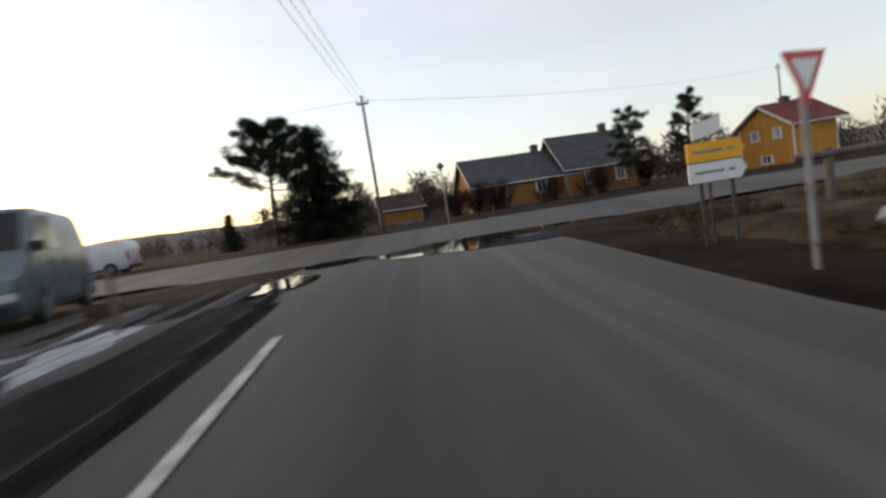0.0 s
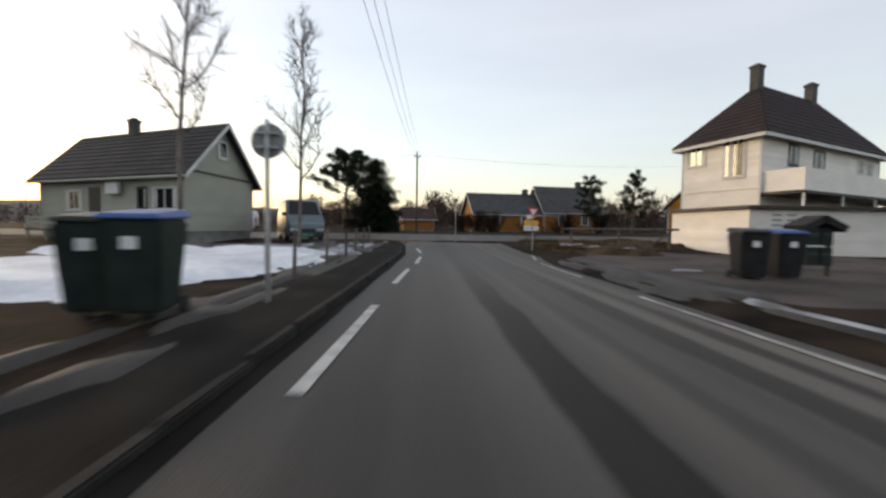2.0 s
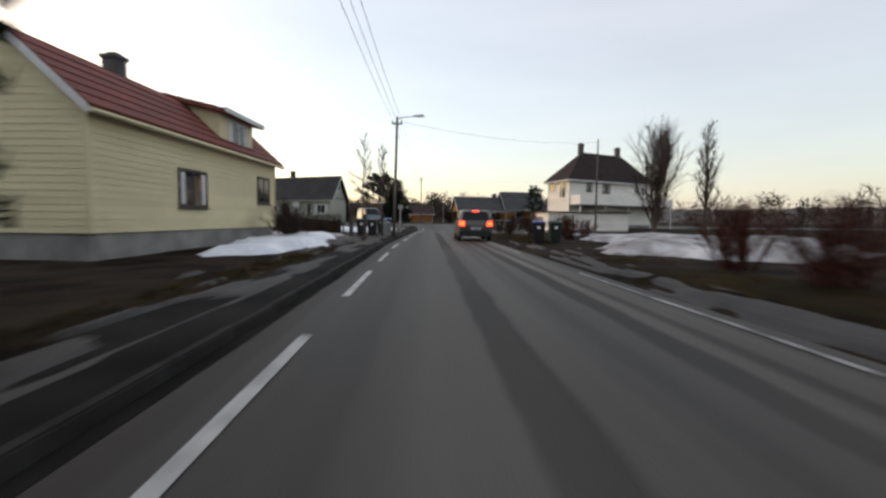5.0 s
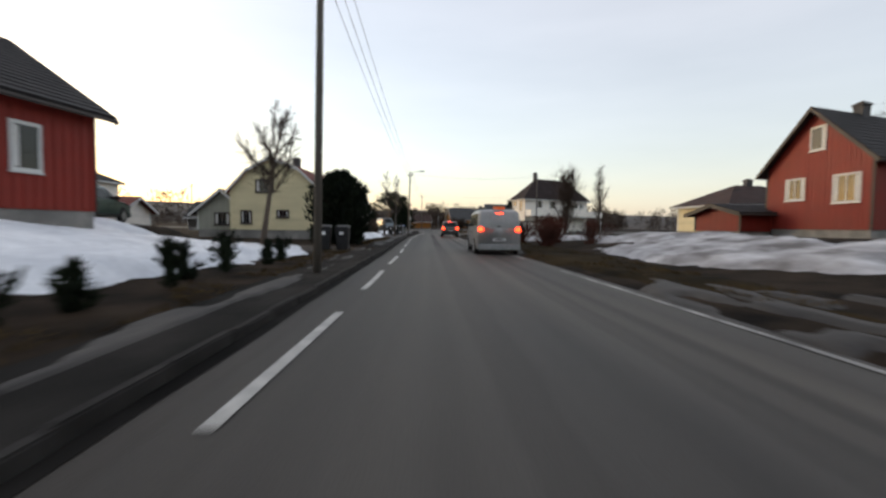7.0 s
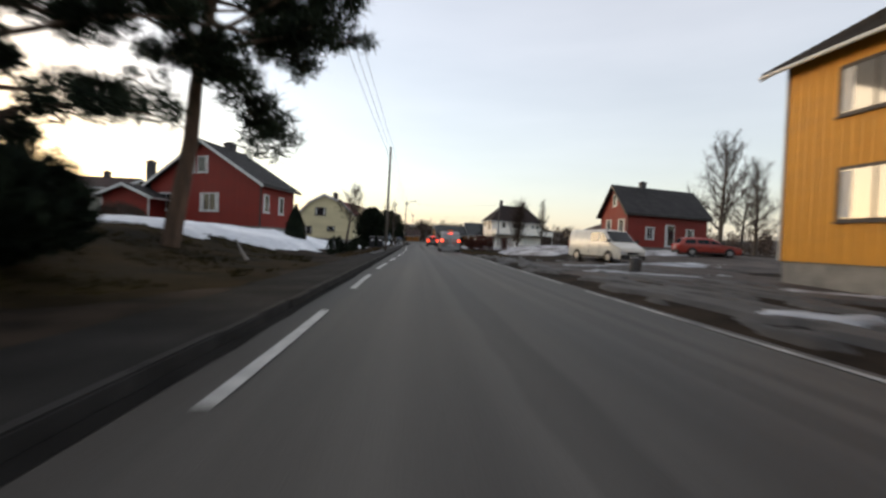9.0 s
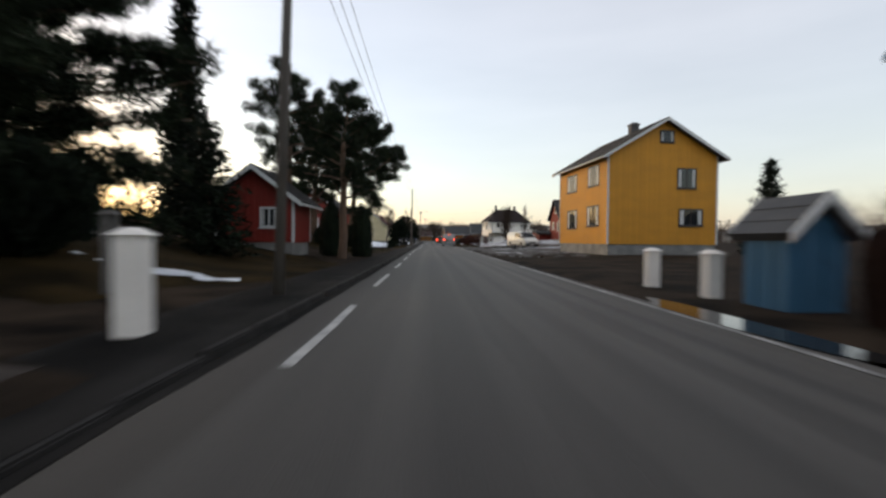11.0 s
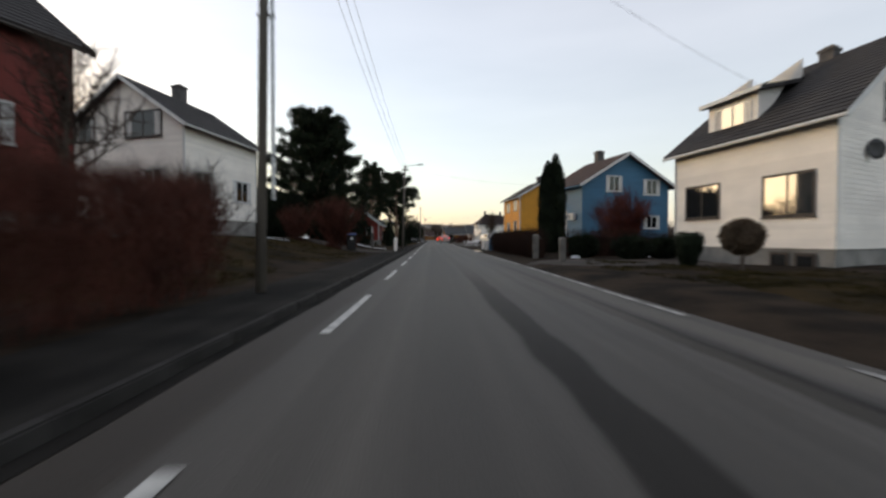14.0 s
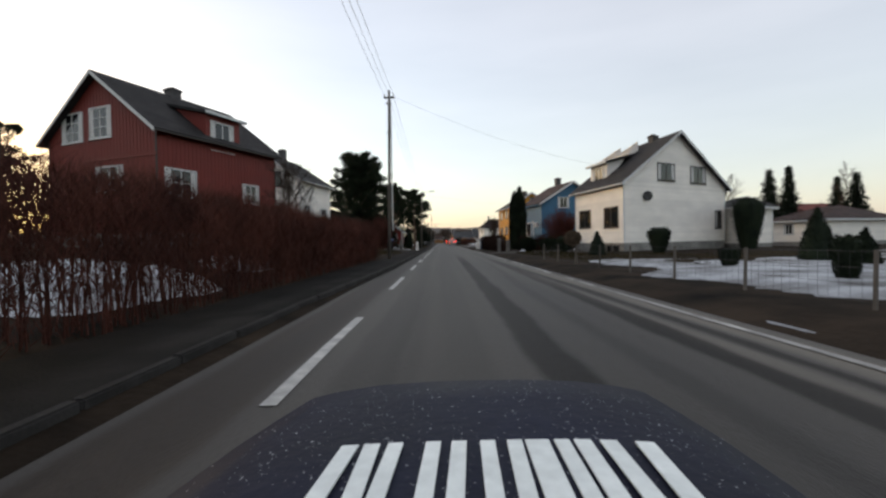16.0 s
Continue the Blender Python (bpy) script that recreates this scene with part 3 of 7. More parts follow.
# ---- houses ----
class Plan:
    """A footprint: a runs along the ridge, b across it; both directions are unit vectors."""

    def __init__(self, o, a, b, la, lb, z0):
        self.o, self.la, self.lb, self.z0 = Vector((*o, 0)), la, lb, z0
        self.a, self.b = Vector((*a, 0)).normalized(), Vector((*b, 0)).normalized()

    def at(self, a, b, z):
        p = self.o + self.a * a + self.b * b
        return Vector((p.x, p.y, self.z0 + z))

    def on(self, side, u, z, out=0.0):
        """A point of a wall: u along it, out proud of it."""
        return {"a0": lambda: self.at(-out, u, z), "a1": lambda: self.at(self.la + out, u, z),
                "b0": lambda: self.at(u, -out, z), "b1": lambda: self.at(u, self.lb + out, z)}[side]()

    def bar(self, geo, side, u0, u1, z0, z1, d0, d1):
        geo.hexa([self.on(side, u0, z0, d0), self.on(side, u1, z0, d0), self.on(side, u1, z0, d1), self.on(side, u0, z0, d1),
                  self.on(side, u0, z1, d0), self.on(side, u1, z1, d0), self.on(side, u1, z1, d1), self.on(side, u0, z1, d1)])


def wall(p, side, zb, prof, boards, material, parent):
    """A boarded wall from height zb up to the line given by prof, a list of (u, z)."""
    g = Geo()
    us, zs = [q[0] for q in prof], [q[1] for q in prof]
    top = max(zs)
    mid = us[zs.index(top)]
    if boards == "h":
        z, st = zb, 0.16
        while z < top - 0.01:
            z2 = min(z + st, top)

            def span(h):
                left = [q for q in prof if q[0] <= mid]
                right = [q for q in prof if q[0] >= mid][::-1]
                lo = float(np.interp(h, [q[1] for q in left], [q[0] for q in left])) if h > left[0][1] else us[0]
                hi = float(np.interp(h, [q[1] for q in right], [q[0] for q in right])) if h > right[0][1] else us[-1]
                return lo, hi
            (a0, a1), (b0, b1) = span(z), span(z2)
            g.quad(p.on(side, a0, z, 0.015), p.on(side, a1, z, 0.015), p.on(side, b1, z2, 0.0), p.on(side, b0, z2, 0.0))
            g.quad(p.on(side, a0, z, 0.0), p.on(side, a1, z, 0.0), p.on(side, a1, z, 0.015), p.on(side, a0, z, 0.015))
            z = z2
    else:
        n = max(int((us[-1] - us[0]) / 0.13), 2)
        for k in range(n):
            u0, u1 = us[0] + (us[-1] - us[0]) * k / n, us[0] + (us[-1] - us[0]) * (k + 1) / n
            d = 0.02 if k % 2 else 0.0
            h0, h1 = float(np.interp(u0, us, zs)), float(np.interp(u1, us, zs))
            g.quad(p.on(side, u0, zb, d), p.on(side, u1, zb, d), p.on(side, u1, h1, d), p.on(side, u0, h0, d))
            if d:
                g.quad(p.on(side, u0, zb, 0), p.on(side, u0, zb, d), p.on(side, u0, h0, d), p.on(side, u0, h0, 0))
                g.quad(p.on(side, u1, zb, d), p.on(side, u1, zb, 0), p.on(side, u1, h1, 0), p.on(side, u1, h1, d))
    # the wall's body behind the boards
    n = len(prof)
    back = [p.on(side, us[0], zb, -0.15), p.on(side, us[-1], zb, -0.15)] + [p.on(side, u, z, -0.15) for u, z in prof[::-1]]
    g.quad(*back)
    return part("wall", g, material, parent)


def window(p, side, u, z, w, h, parent, sash=TRIM, lights=2, curtain=True, d=0.05, cross=0):
    """A window with its lower left corner at (u, z): frame, panes, sill and what shows behind the glass."""
    f = Geo()
    e = 0.085
    o_, i_ = ((u - e, z - e), (u + w + e, z - e), (u + w + e, z + h + e), (u - e, z + h + e)), ((u, z), (u + w, z), (u + w, z + h), (u, z + h))
    for ring, dd in ((o_, 0.0), (o_, d), (i_, d), (i_, 0.0)):
        f.v += [tuple(p.on(side, q[0], q[1], dd)) for q in ring]
    f.f = [(4 * j + k, 4 * j + (k + 1) % 4, 4 * ((j + 1) % 4) + (k + 1) % 4, 4 * ((j + 1) % 4) + k) for j in range(4) for k in range(4)]
    win = part("window", f, sash, parent)
    for k in range(1, lights):
        m, c = u + w * k / lights, Geo()
        p.bar(c, side, m - 0.03, m + 0.03, z, z + h, 0.026, d - 0.004)
        part("glazing_bar", c, sash, win)
    for k in range(1, cross + 1):
        m, c = z + h * k / (cross + 1), Geo()
        p.bar(c, side, u, u + w, m - 0.018, m + 0.018, 0.026, d - 0.01)
        part("glazing_bar", c, sash, win)
    for k in range(lights):
        g = Geo()
        a, b = u + w * k / lights + 0.004, u + w * (k + 1) / lights - 0.004
        p.bar(g, side, a, b, z + 0.004, z + h - 0.004, 0.024, 0.030)
        part("pane", g, GLASS, win)
        if curtain:
            c = Geo()
            ww = (b - a) * (0.34 if lights > 1 else 0.22)
            for a0, a1 in ((a + 0.02, a + ww),) if k % 2 == 0 else ((b - ww, b - 0.02),):
                p.bar(c, side, a0, a1, z + 0.03, z + h - 0.03, 0.0305, 0.0325)
            part("curtain", c, CURTAIN, win)
    s = Geo()
    p.bar(s, side, u - e - 0.04, u + w + e + 0.04, z - e - 0.04, z - e, 0.0, d + 0.05)
    part("sill", s, sash, win)


def slope(g, p0, p1, q1, q0, step=0.36, lift=0.035):
    """Courses of tiles from the eave p0-p1 up to the ridge q0-q1."""
    p0, p1, q0, q1 = map(Vector, (p0, p1, q0, q1))
    nrm = (p1 - p0).cross(q0 - p0).normalized()
    if nrm.z < 0:
        nrm.negate()
    n = max(int(((q0 + q1) / 2 - (p0 + p1) / 2).length / step), 1)
    cols = max(int((p1 - p0).length / 1.1), 1)
    for k in range(n):
        s, t = k / n, (k + 1) / n
        a, b = p0.lerp(q0, s) + nrm * lift, p1.lerp(q1, s) + nrm * lift
        c, d = p1.lerp(q1, t) + nrm * 0.008, p0.lerp(q0, t) + nrm * 0.008
        for j in range(cols):
            x, y = j / cols, (j + 1) / cols
            g.quad(a.lerp(b, x), a.lerp(b, y), d.lerp(c, y), d.lerp(c, x))
        g.quad(a - nrm * (lift - 0.008), b - nrm * (lift - 0.008), b, a)
    low = [v - nrm * 0.13 for v in (p0, p1, q1, q0)]
    g.quad(*low[::-1])
    for i, (u, v) in enumerate(((p0, p1), (p1, q1), (q1, q0), (q0, p0))):
        if (u - v).length > 0.01:
            g.quad(u - nrm * 0.13, v - nrm * 0.13, v + nrm * 0.008, u + nrm * 0.008)


def chimney(p, a, b, zb, zt, w, parent, material=BRICK_CH):
    g = Geo()
    c = lambda da, db, z: p.at(a + da, b + db, z)
    h = w / 2

    def block(r, z0, z1):
        g.hexa([c(-r, -r, z0), c(r, -r, z0), c(r, r, z0), c(-r, r, z0), c(-r, -r, z1), c(r, -r, z1), c(r, r, z1), c(-r, r, z1)])
    block(h, zb, zt - 0.12)
    block(h + 0.06, zt - 0.12, zt)
    block(h - 0.1, zt, zt + 0.1)
    part("chimney", g, material, parent)


def house(label, o, a, b, la, lb, z0, eave, apex, walls, roof, boards="h", plinth=0.4, ov=0.45, trim=TRIM, roofprof=None, hip=0.0, chimneys=(), windows=(), plinth_mat=CONCRETE, category="house", name="house", edge=None):
    p = Plan(o, a, b, la, lb, z0)
    th = thing(name, label, category, at=tuple(p.at(la / 2, lb / 2, 0)))
    g = Geo()
    pl = [p.at(0.04, 0.04, -0.7), p.at(la - 0.04, 0.04, -0.7), p.at(la - 0.04, lb - 0.04, -0.7), p.at(0.04, lb - 0.04, -0.7)]
    g.hexa(pl + [Vector((q.x, q.y, p.z0 + plinth)) for q in pl])
    part("plinth", g, plinth_mat, th)
    prof = roofprof or [(0, eave), (lb / 2, apex), (lb, eave)]
    gable = [(0, eave), (lb, eave)] if hip else prof
    if hip:
        gable = [(0, eave), (lb / 2, eave + 0.001), (lb, eave)]
    for s in ("a0", "a1"):
        wall(p, s, plinth, gable, boards, walls, th)
    for s in ("b0", "b1"):
        wall(p, s, plinth, [(0, eave), (la / 2, eave + 0.001), (la, eave)], boards, walls, th)
    # corner boards
    for s, u in (("a0", 0), ("a0", lb), ("a1", 0), ("a1", lb)):
        c = Geo()
        p.bar(c, s, u - 0.06, u + 0.06, plinth, eave - 0.02, 0.0, 0.035)
        part("corner_board", c, edge or trim, th)
    if hip:
        e0, e1, e2, e3 = p.at(-ov, -ov, eave), p.at(la + ov, -ov, eave), p.at(la + ov, lb + ov, eave), p.at(-ov, lb + ov, eave)
        r0, r1 = p.at(hip, lb / 2, apex), p.at(la - hip, lb / 2, apex)
        for q in ((e0, e1, r1, r0), (e2, e3, r0, r1), (e1, e2, r1, r1), (e3, e0, r0, r0)):
            g = Geo()
            slope(g, *q)
            part("roof", g, roof, th)
        for s, l_ in (("a0", lb), ("a1", lb), ("b0", la), ("b1", la)):
            c = Geo()
            p.bar(c, s, -ov, l_ + ov, eave - 0.2, eave - 0.03, ov - 0.06, ov - 0.02)
            part("fascia", c, trim, th)
    else:
        sl = (prof[1][1] - prof[0][1]) / (prof[1][0] - prof[0][0])
        line = [(prof[0][0] - ov, prof[0][1] - ov * sl)] + list(prof[1:-1]) + [(prof[-1][0] + ov, prof[-1][1] - ov * sl)]
        for k in range(len(line) - 1):
            (b0, h0), (b1, h1) = line[k], line[k + 1]
            if h0 > h1:
                b0, h0, b1, h1 = b1, h1, b0, h0
            g = Geo()
            slope(g, p.at(-ov, b0, h0 + 0.14), p.at(la + ov, b0, h0 + 0.14), p.at(la + ov, b1, h1 + 0.14), p.at(-ov, b1, h1 + 0.14))
            part("roof", g, roof, th)
            for a_ in (-ov - 0.03, la + ov):
                c = Geo()
                w = 0.2
                c.hexa([p.at(a_, b0, h0 - w + 0.12), p.at(a_ + 0.03, b0, h0 - w + 0.12), p.at(a_ + 0.03, b1, h1 - w + 0.12), p.at(a_, b1, h1 - w + 0.12),
                        p.at(a_, b0, h0 + 0.13), p.at(a_ + 0.03, b0, h0 + 0.13), p.at(a_ + 0.03, b1, h1 + 0.13), p.at(a_, b1, h1 + 0.13)])
                part("bargeboard", c, trim, th)
        for b_, sgn in ((line[0], -1), (line[-1], 1)):
            c = Geo()
            c.tube([p.at(-ov, b_[0] + sgn * 0.05, b_[1] + 0.02), p.at(la + ov, b_[0] + sgn * 0.05, b_[1] + 0.02)], [0.06, 0.06], 6)
            part("gutter", c, edge or trim, th)
    for c in chimneys:
        chimney(p, *c, th)
    for w in windows:
        window(p, *w[:5], th, **(w[5] if len(w) > 5 else {}))
    return p, th


DK = dict(sash=DARKTRIM)
# grey-green house beside the junction
grey, grey_th = house("pale grey-green timber house with a dark tiled roof", (-10.45, 3.21), (-0.9032, 0.4291), (0.0863, 0.9963), 10.31, 5.85, 0.2, 3.02, 5.35, W_GREY, R_DARK, "h", 0.45, edge=W_GREY,
                      chimneys=((6.3, 2.92, 4.4, 6.15, 0.5),),
                      windows=(("a0", 2.55, 3.92, 0.7, 0.66, dict(lights=1, sash=TRIM)), ("b0", 2.42, 1.42, 0.5, 0.85, dict(lights=1, sash=DARKTRIM)), ("b0", 0.5, 1.42, 1.45, 0.82), ("b0", 7.0, 1.42, 1.1, 0.8)))
g = Geo()
grey.bar(g, "a0", -0.05, 5.9, 2.98, 3.06, 0.02, 0.06)
part("belt_board", g, DARKTRIM, grey_th)
g = Geo()
grey.bar(g, "b0", 5.6, 6.4, 0.45, 2.4, 0.02, 0.06)
part("door", g, DARKTRIM, grey_th)
g = Geo()
grey.bar(g, "b0", 3.99, 4.86, 2.04, 2.56, 0.03, 0.32)
part("heat_pump", g, TRIM, grey_th, "white heat pump box on the wall", bevel=0.02)
deck = Geo()
grey.bar(deck, "b0", 0.2, 9.6, 0.36, 0.46, 0.03, 1.3)
veranda = part("veranda_deck", deck, POLE, grey_th, "low weathered wooden veranda")
for u in (0.25, 1.8, 3.35, 4.9, 6.45, 8.0, 9.5):
    g = Geo()
    grey.bar(g, "b0", u - 0.04, u + 0.04, -0.1, 1.05, 1.2, 1.28)
    part("post", g, W_GREY, veranda)
for z in (0.6, 0.78, 0.96):
    g = Geo()
    grey.bar(g, "b0", 0.2, 9.55, z - 0.06, z + 0.06, 1.285, 1.31)
    part("railing_board", g, W_GREY, veranda)
# big white house with a hip roof
hipb, hip_th = house("large white timber house with a hipped brown roof", (15.13, 5.0), (0.8896, 0.4567), (-0.2292, 0.9734), 13.56, 4.75, 0.1, 5.5, 9.0, W_WHITE, R_PLUM, "h", 0.5, ov=0.5,
                     hip=3.5, chimneys=((3.3, 2.37, 8.3, 9.95, 0.55), (9.5, 2.37, 8.3, 9.95, 0.55)),
                     windows=(("a0", 0.85, 3.65, 1.15, 1.75, dict(lights=3, sash=TRIM)), ("a0", 3.25, 4.45, 1.15, 0.95), ("b0", 2.6, 4.3, 0.8, 0.9, dict(sash=DARKTRIM)), ("b0", 5.2, 4.25, 1.1, 0.85, dict(sash=DARKTRIM)), ("b0", 10.6, 4.35, 0.75, 0.65), ("b0", 11.8, 4.35, 0.75, 0.65)))
g = Geo()
hipb.bar(g, "a0", -0.02, 4.77, 2.95, 3.03, 0.016, 0.05)
part("belt_board", g, W_WHITE, hip_th)
# flat-roofed annex before the house
an = Plan((11.85, 1.05), (0.9994, 0.035), (-0.035, 0.9994), 8.3, 5.2, 0.0)
anx = thing("garage", "white flat-roofed annex with a dark roof edge", "garage", at=tuple(an.at(4.1, 2, 0)))
for sd in ("a0", "a1"):
    wall(an, sd, -0.1, [(0, 1.86), (2.6, 1.861), (5.2, 1.86)], "h", W_WHITE, anx)
wall(an, "b0", -0.1, [(0, 1.86), (4.1, 1.861), (8.3, 1.86)], "h", W_WHITE, anx)
g = Geo()
q = [an.at(-0.22, -0.22, 1.86), an.at(8.52, -0.22, 1.86), an.at(8.52, 5.2, 1.86), an.at(-0.22, 5.2, 1.86)]
g.hexa(q + [v + Vector((0, 0, 0.13)) for v in q])
part("roof", g, DARKTRIM, anx)
for u in (0.9, 1.5):
    for zz in (1.2, 1.4, 1.6):
        g = Geo()
        an.bar(g, "b0", u, u + 0.4, zz, zz + 0.07, 0.017, 0.024)
        part("lettering_bar", g, SIGN_BACK, anx, "faint grey bar of lettering")
tb = thing("balcony", "long white boarded balcony along the house front", "balcony", at=tuple(hipb.at(6, -1, 2.6)))


def brail(u0, u1, z0, z1, d0, d1, name, material):
    g = Geo()
    hipb.bar(g, "b0", u0, u1, z0, z1, d0, d1)
    return part(name, g, material, tb)


brail(0.1, 15.6, 2.6, 2.74, 0.02, 2.0, "deck", DARKTRIM)
for i in range(6):
    z = 2.72 + i * 0.165
    brail(0.1, 15.6, z, z + 0.158, 2.0, 2.03, "railing_board", W_WHITE)
    for u in (0.1, 15.57):
        brail(u, u + 0.03, z, z + 0.158, 0.05, 2.0, "railing_board", W_WHITE)
for u in (0.2, 4.0, 7.8, 11.6, 15.4):
    brail(u, u + 0.1, -0.1, 3.72, 1.88, 1.98, "post", TRIM)
# letter-box stand with a small gabled roof beside the forecourt
kx, ky = 7.65, -6.7
kz = ground_z(kx, ky)
th = thing("letterbox_stand", "dark green letter-box stand under a small gabled roof", "letterbox", at=(kx, ky, kz))
for dx in (-0.32, 0.32):
    g = Geo()
    g.box(kx + dx - 0.035, ky - 0.035, kz - 0.1, kx + dx + 0.035, ky + 0.035, kz + 1.16)
    part("post", g, DARKTRIM, th)
for r in range(2):
    for c in range(2):
        g = Geo()
        x0, z0 = kx - 0.28 + 0.29 * c, kz + 0.28 + 0.42 * r
        g.box(x0, ky - 0.17, z0, x0 + 0.27, ky + 0.15, z0 + 0.38)
        bx_ = part("letter_box", g, BIN_GREEN, th, bevel=0.012)
        g = Geo()
        g.box(x0 + 0.04, ky - 0.185, z0 + 0.2, x0 + 0.23, ky - 0.172, z0 + 0.27)
        part("flap", g, IRON, bx_)
for sg in (-1, 1):
    g = Geo()
    slope(g, (kx + sg * 0.48, ky - 0.3, kz + 1.1), (kx + sg * 0.48, ky + 0.28, kz + 1.1), (kx, ky + 0.28, kz + 1.33), (kx, ky - 0.3, kz + 1.33), 0.2, 0.015)
    part("roof", g, R_DARK, th)

# ochre houses beyond the main road
house("long ochre farm house with a grey slate roof", (5.6, 40.5), (0.98, 0.16), (-0.16, 0.98), 11.0, 6.0, 0.35, 2.6, 5.0, W_SHADEOCHRE, R_GREY, "v", 0.3, chimneys=((7.6, 3.0, 4.4, 5.7, 0.6),),
      windows=(("b0", 6.0, 1.1, 1.1, 1.0), ("b0", 9.0, 1.1, 1.0, 1.0), ("b0", 2.2, 1.1, 1.0, 1.0)))
house("ochre timber house with a grey roof and white bargeboards", (14.6, 41.6), (0.98, 0.16), (-0.16, 0.98), 7.5, 6.2, 0.35, 3.0, 6.1, W_SHADEOCHRE, R_GREY, "v", 0.3, chimneys=((6.0, 3.1, 5.3, 6.9, 0.6),),
      windows=(("b0", 1.8, 1.2, 0.9, 1.2), ("b0", 5.0, 1.2, 1.0, 1.1), ("a0", 2.6, 3.9, 0.8, 0.9)))
house("small ochre outbuilding with a low dark roof", (-3.8, 52.0), (0.97, 0.2), (-0.2, 0.97), 4.6, 3.6, 0.35, 2.0, 3.4, W_SHADEOCHRE, R_BROWN, "v", 0.2, windows=())
house("bright ochre two-storey house with a red-brown roof", (29.4, 33.0), (0.96, -0.28), (-0.35, 0.93), 2.7, 4.1, 0.2, 3.5, 5.05, W_OCHRE, R_RED, "v", 0.3, chimneys=((1.5, 2.05, 4.6, 5.5, 0.4),),
      windows=(("a0", 0.9, 2.5, 0.45, 0.65), ("a0", 2.6, 2.5, 0.5, 0.65), ("a0", 1.7, 0.6, 0.75, 0.5)))
# cream house with a red gambrel roof, close to the street
cream, cream_th = house("pale yellow timber house with a red gambrel roof and dormer", (-7.86, -34.6), (0.052, 0.9987), (-0.9966, 0.0820), 10.6, 6.34, 0.15, 3.3, 5.5, W_OLDCREAM, R_RED, "h", 0.5, ov=0.3, edge=W_OLDCREAM,
                        roofprof=[(0, 3.4), (1.45, 4.72), (3.5, 5.5), (5.2, 4.55), (6.34, 3.3)], chimneys=((5.6, 3.5, 5.1, 6.3, 0.5),),
                        windows=(("a0", 4.9, 1.0, 0.66, 0.78, DK), ("a0", 3.33, 3.2, 1.15, 0.78, DK), ("a0", 2.23, 1.45, 0.74, 0.38, DK), ("b0", 8.87, 1.55, 1.07, 0.95, dict(sash=DARKTRIM, curtain=False)), ("b0", 3.4, 1.25, 1.4, 1.0, DK)))
# low house far left behind the hedge
house("low dark house with a dark roof behind a hedge", (-33.5, -2), (1, 0.05), (-0.05, 1), 8.5, 7.0, 0.2, 1.8, 3.9, DARKTRIM, R_DARK, "v", 0.3, windows=(("b0", 5.5, 0.8, 1.2, 0.7),))
# far houses on the left
house("white two-storey house with a dark hipped roof", (-38.5, -30), (1, 0), (0, 1), 8.6, 8.0, 0.8, 4.0, 6.0, W_WHITE, R_DARK, "h", 0.4, hip=3.0, chimneys=((5.5, 4, 5.6, 6.9, 0.5),), windows=(("b0", 5.6, 2.6, 1.0, 0.9), ("b0", 2.0, 2.6, 1.2, 0.9)))
house("low white garage with a red tiled roof", (-30.5, -34), (1, 0.1), (-0.1, 1), 8.0, 4.6, 0.6, 1.3, 2.3, W_WHITE, R_RED, "h", 0.2, windows=(), name="garage", category="garage")
house("small grey shed with a dark gabled roof", (-17.5, -32), (0.0, 1), (1, 0.0), 6, 3.6, 0.4, 1.6, 3.1, W_GREY, R_DARK, "v", 0.2, windows=(("a0", 1.3, 0.6, 1.0, 0.8, DK),), name="shed", category="shed")
# red house on the left bank
redl, redl_th = house("red timber house with a dark roof and white trim", (-10.71, -58.16), (0.1793, 0.9838), (-0.9032, 0.4291), 4.69, 10.4, 0.9, 3.27, 6.11, W_RED, R_DARK, "v", 0.45, edge=DARKTRIM,
                      chimneys=((3.1, 5.2, 5.6, 6.65, 0.7),),
                      windows=(("a0", 3.7, 1.45, 1.6, 1.1), ("a0", 8.1, 1.45, 1.25, 1.1), ("a0", 4.8, 4.1, 0.85, 1.0, dict(lights=1)), ("a0", 6.0, 4.1, 0.85, 1.0, dict(lights=1)), ("b0", 0.4, 1.45, 0.6, 1.05, dict(lights=1)), ("b0", 2.5, 1.45, 0.6, 1.05, dict(lights=1))))
house("low dark red wing with a flat porch roof", (-18.7, -56.4), (0.0, 1), (-1, 0.2), 5.0, 3.6, 0.9, 2.2, 2.9, W_RED, R_DARK, "v", 0.3, chimneys=((3, 1.8, 2.4, 5.0, 0.5),), windows=(), name="house_wing")
house("low pale house with a brown roof behind the snowy garden", (-32.5, -50), (1, 0.05), (-0.05, 1), 7.4, 6.0, 1.0, 3.1, 4.1, W_GREY, R_BROWN, "h", 0.3, chimneys=((5.0, 3.0, 3.9, 4.7, 0.4),), windows=(("b0", 3.0, 1.2, 1.2, 0.9),))
# red house on the right
redr, redr_th = house("red timber house with a steep black roof", (18.45, -48.38), (0.9530, 0.3031), (0.0358, 0.9994), 9.87, 6.38, 0.85, 3.5, 6.08, W_RED, R_DARK, "v", 0.3, trim=DARKTRIM,
                      chimneys=((3.4, 3.19, 5.4, 6.72, 0.6),),
                      windows=(("a0", 0.65, 1.6, 1.3, 1.15), ("a0", 3.75, 1.85, 1.15, 0.95), ("a0", 2.6, 4.2, 0.8, 1.0, dict(lights=1)), ("b0", 2.2, 1.1, 0.9, 1.0), ("b0", 4.6, 0.5, 1.0, 1.9, dict(lights=1)), ("b0", 7.2, 1.1, 0.9, 1.0)))
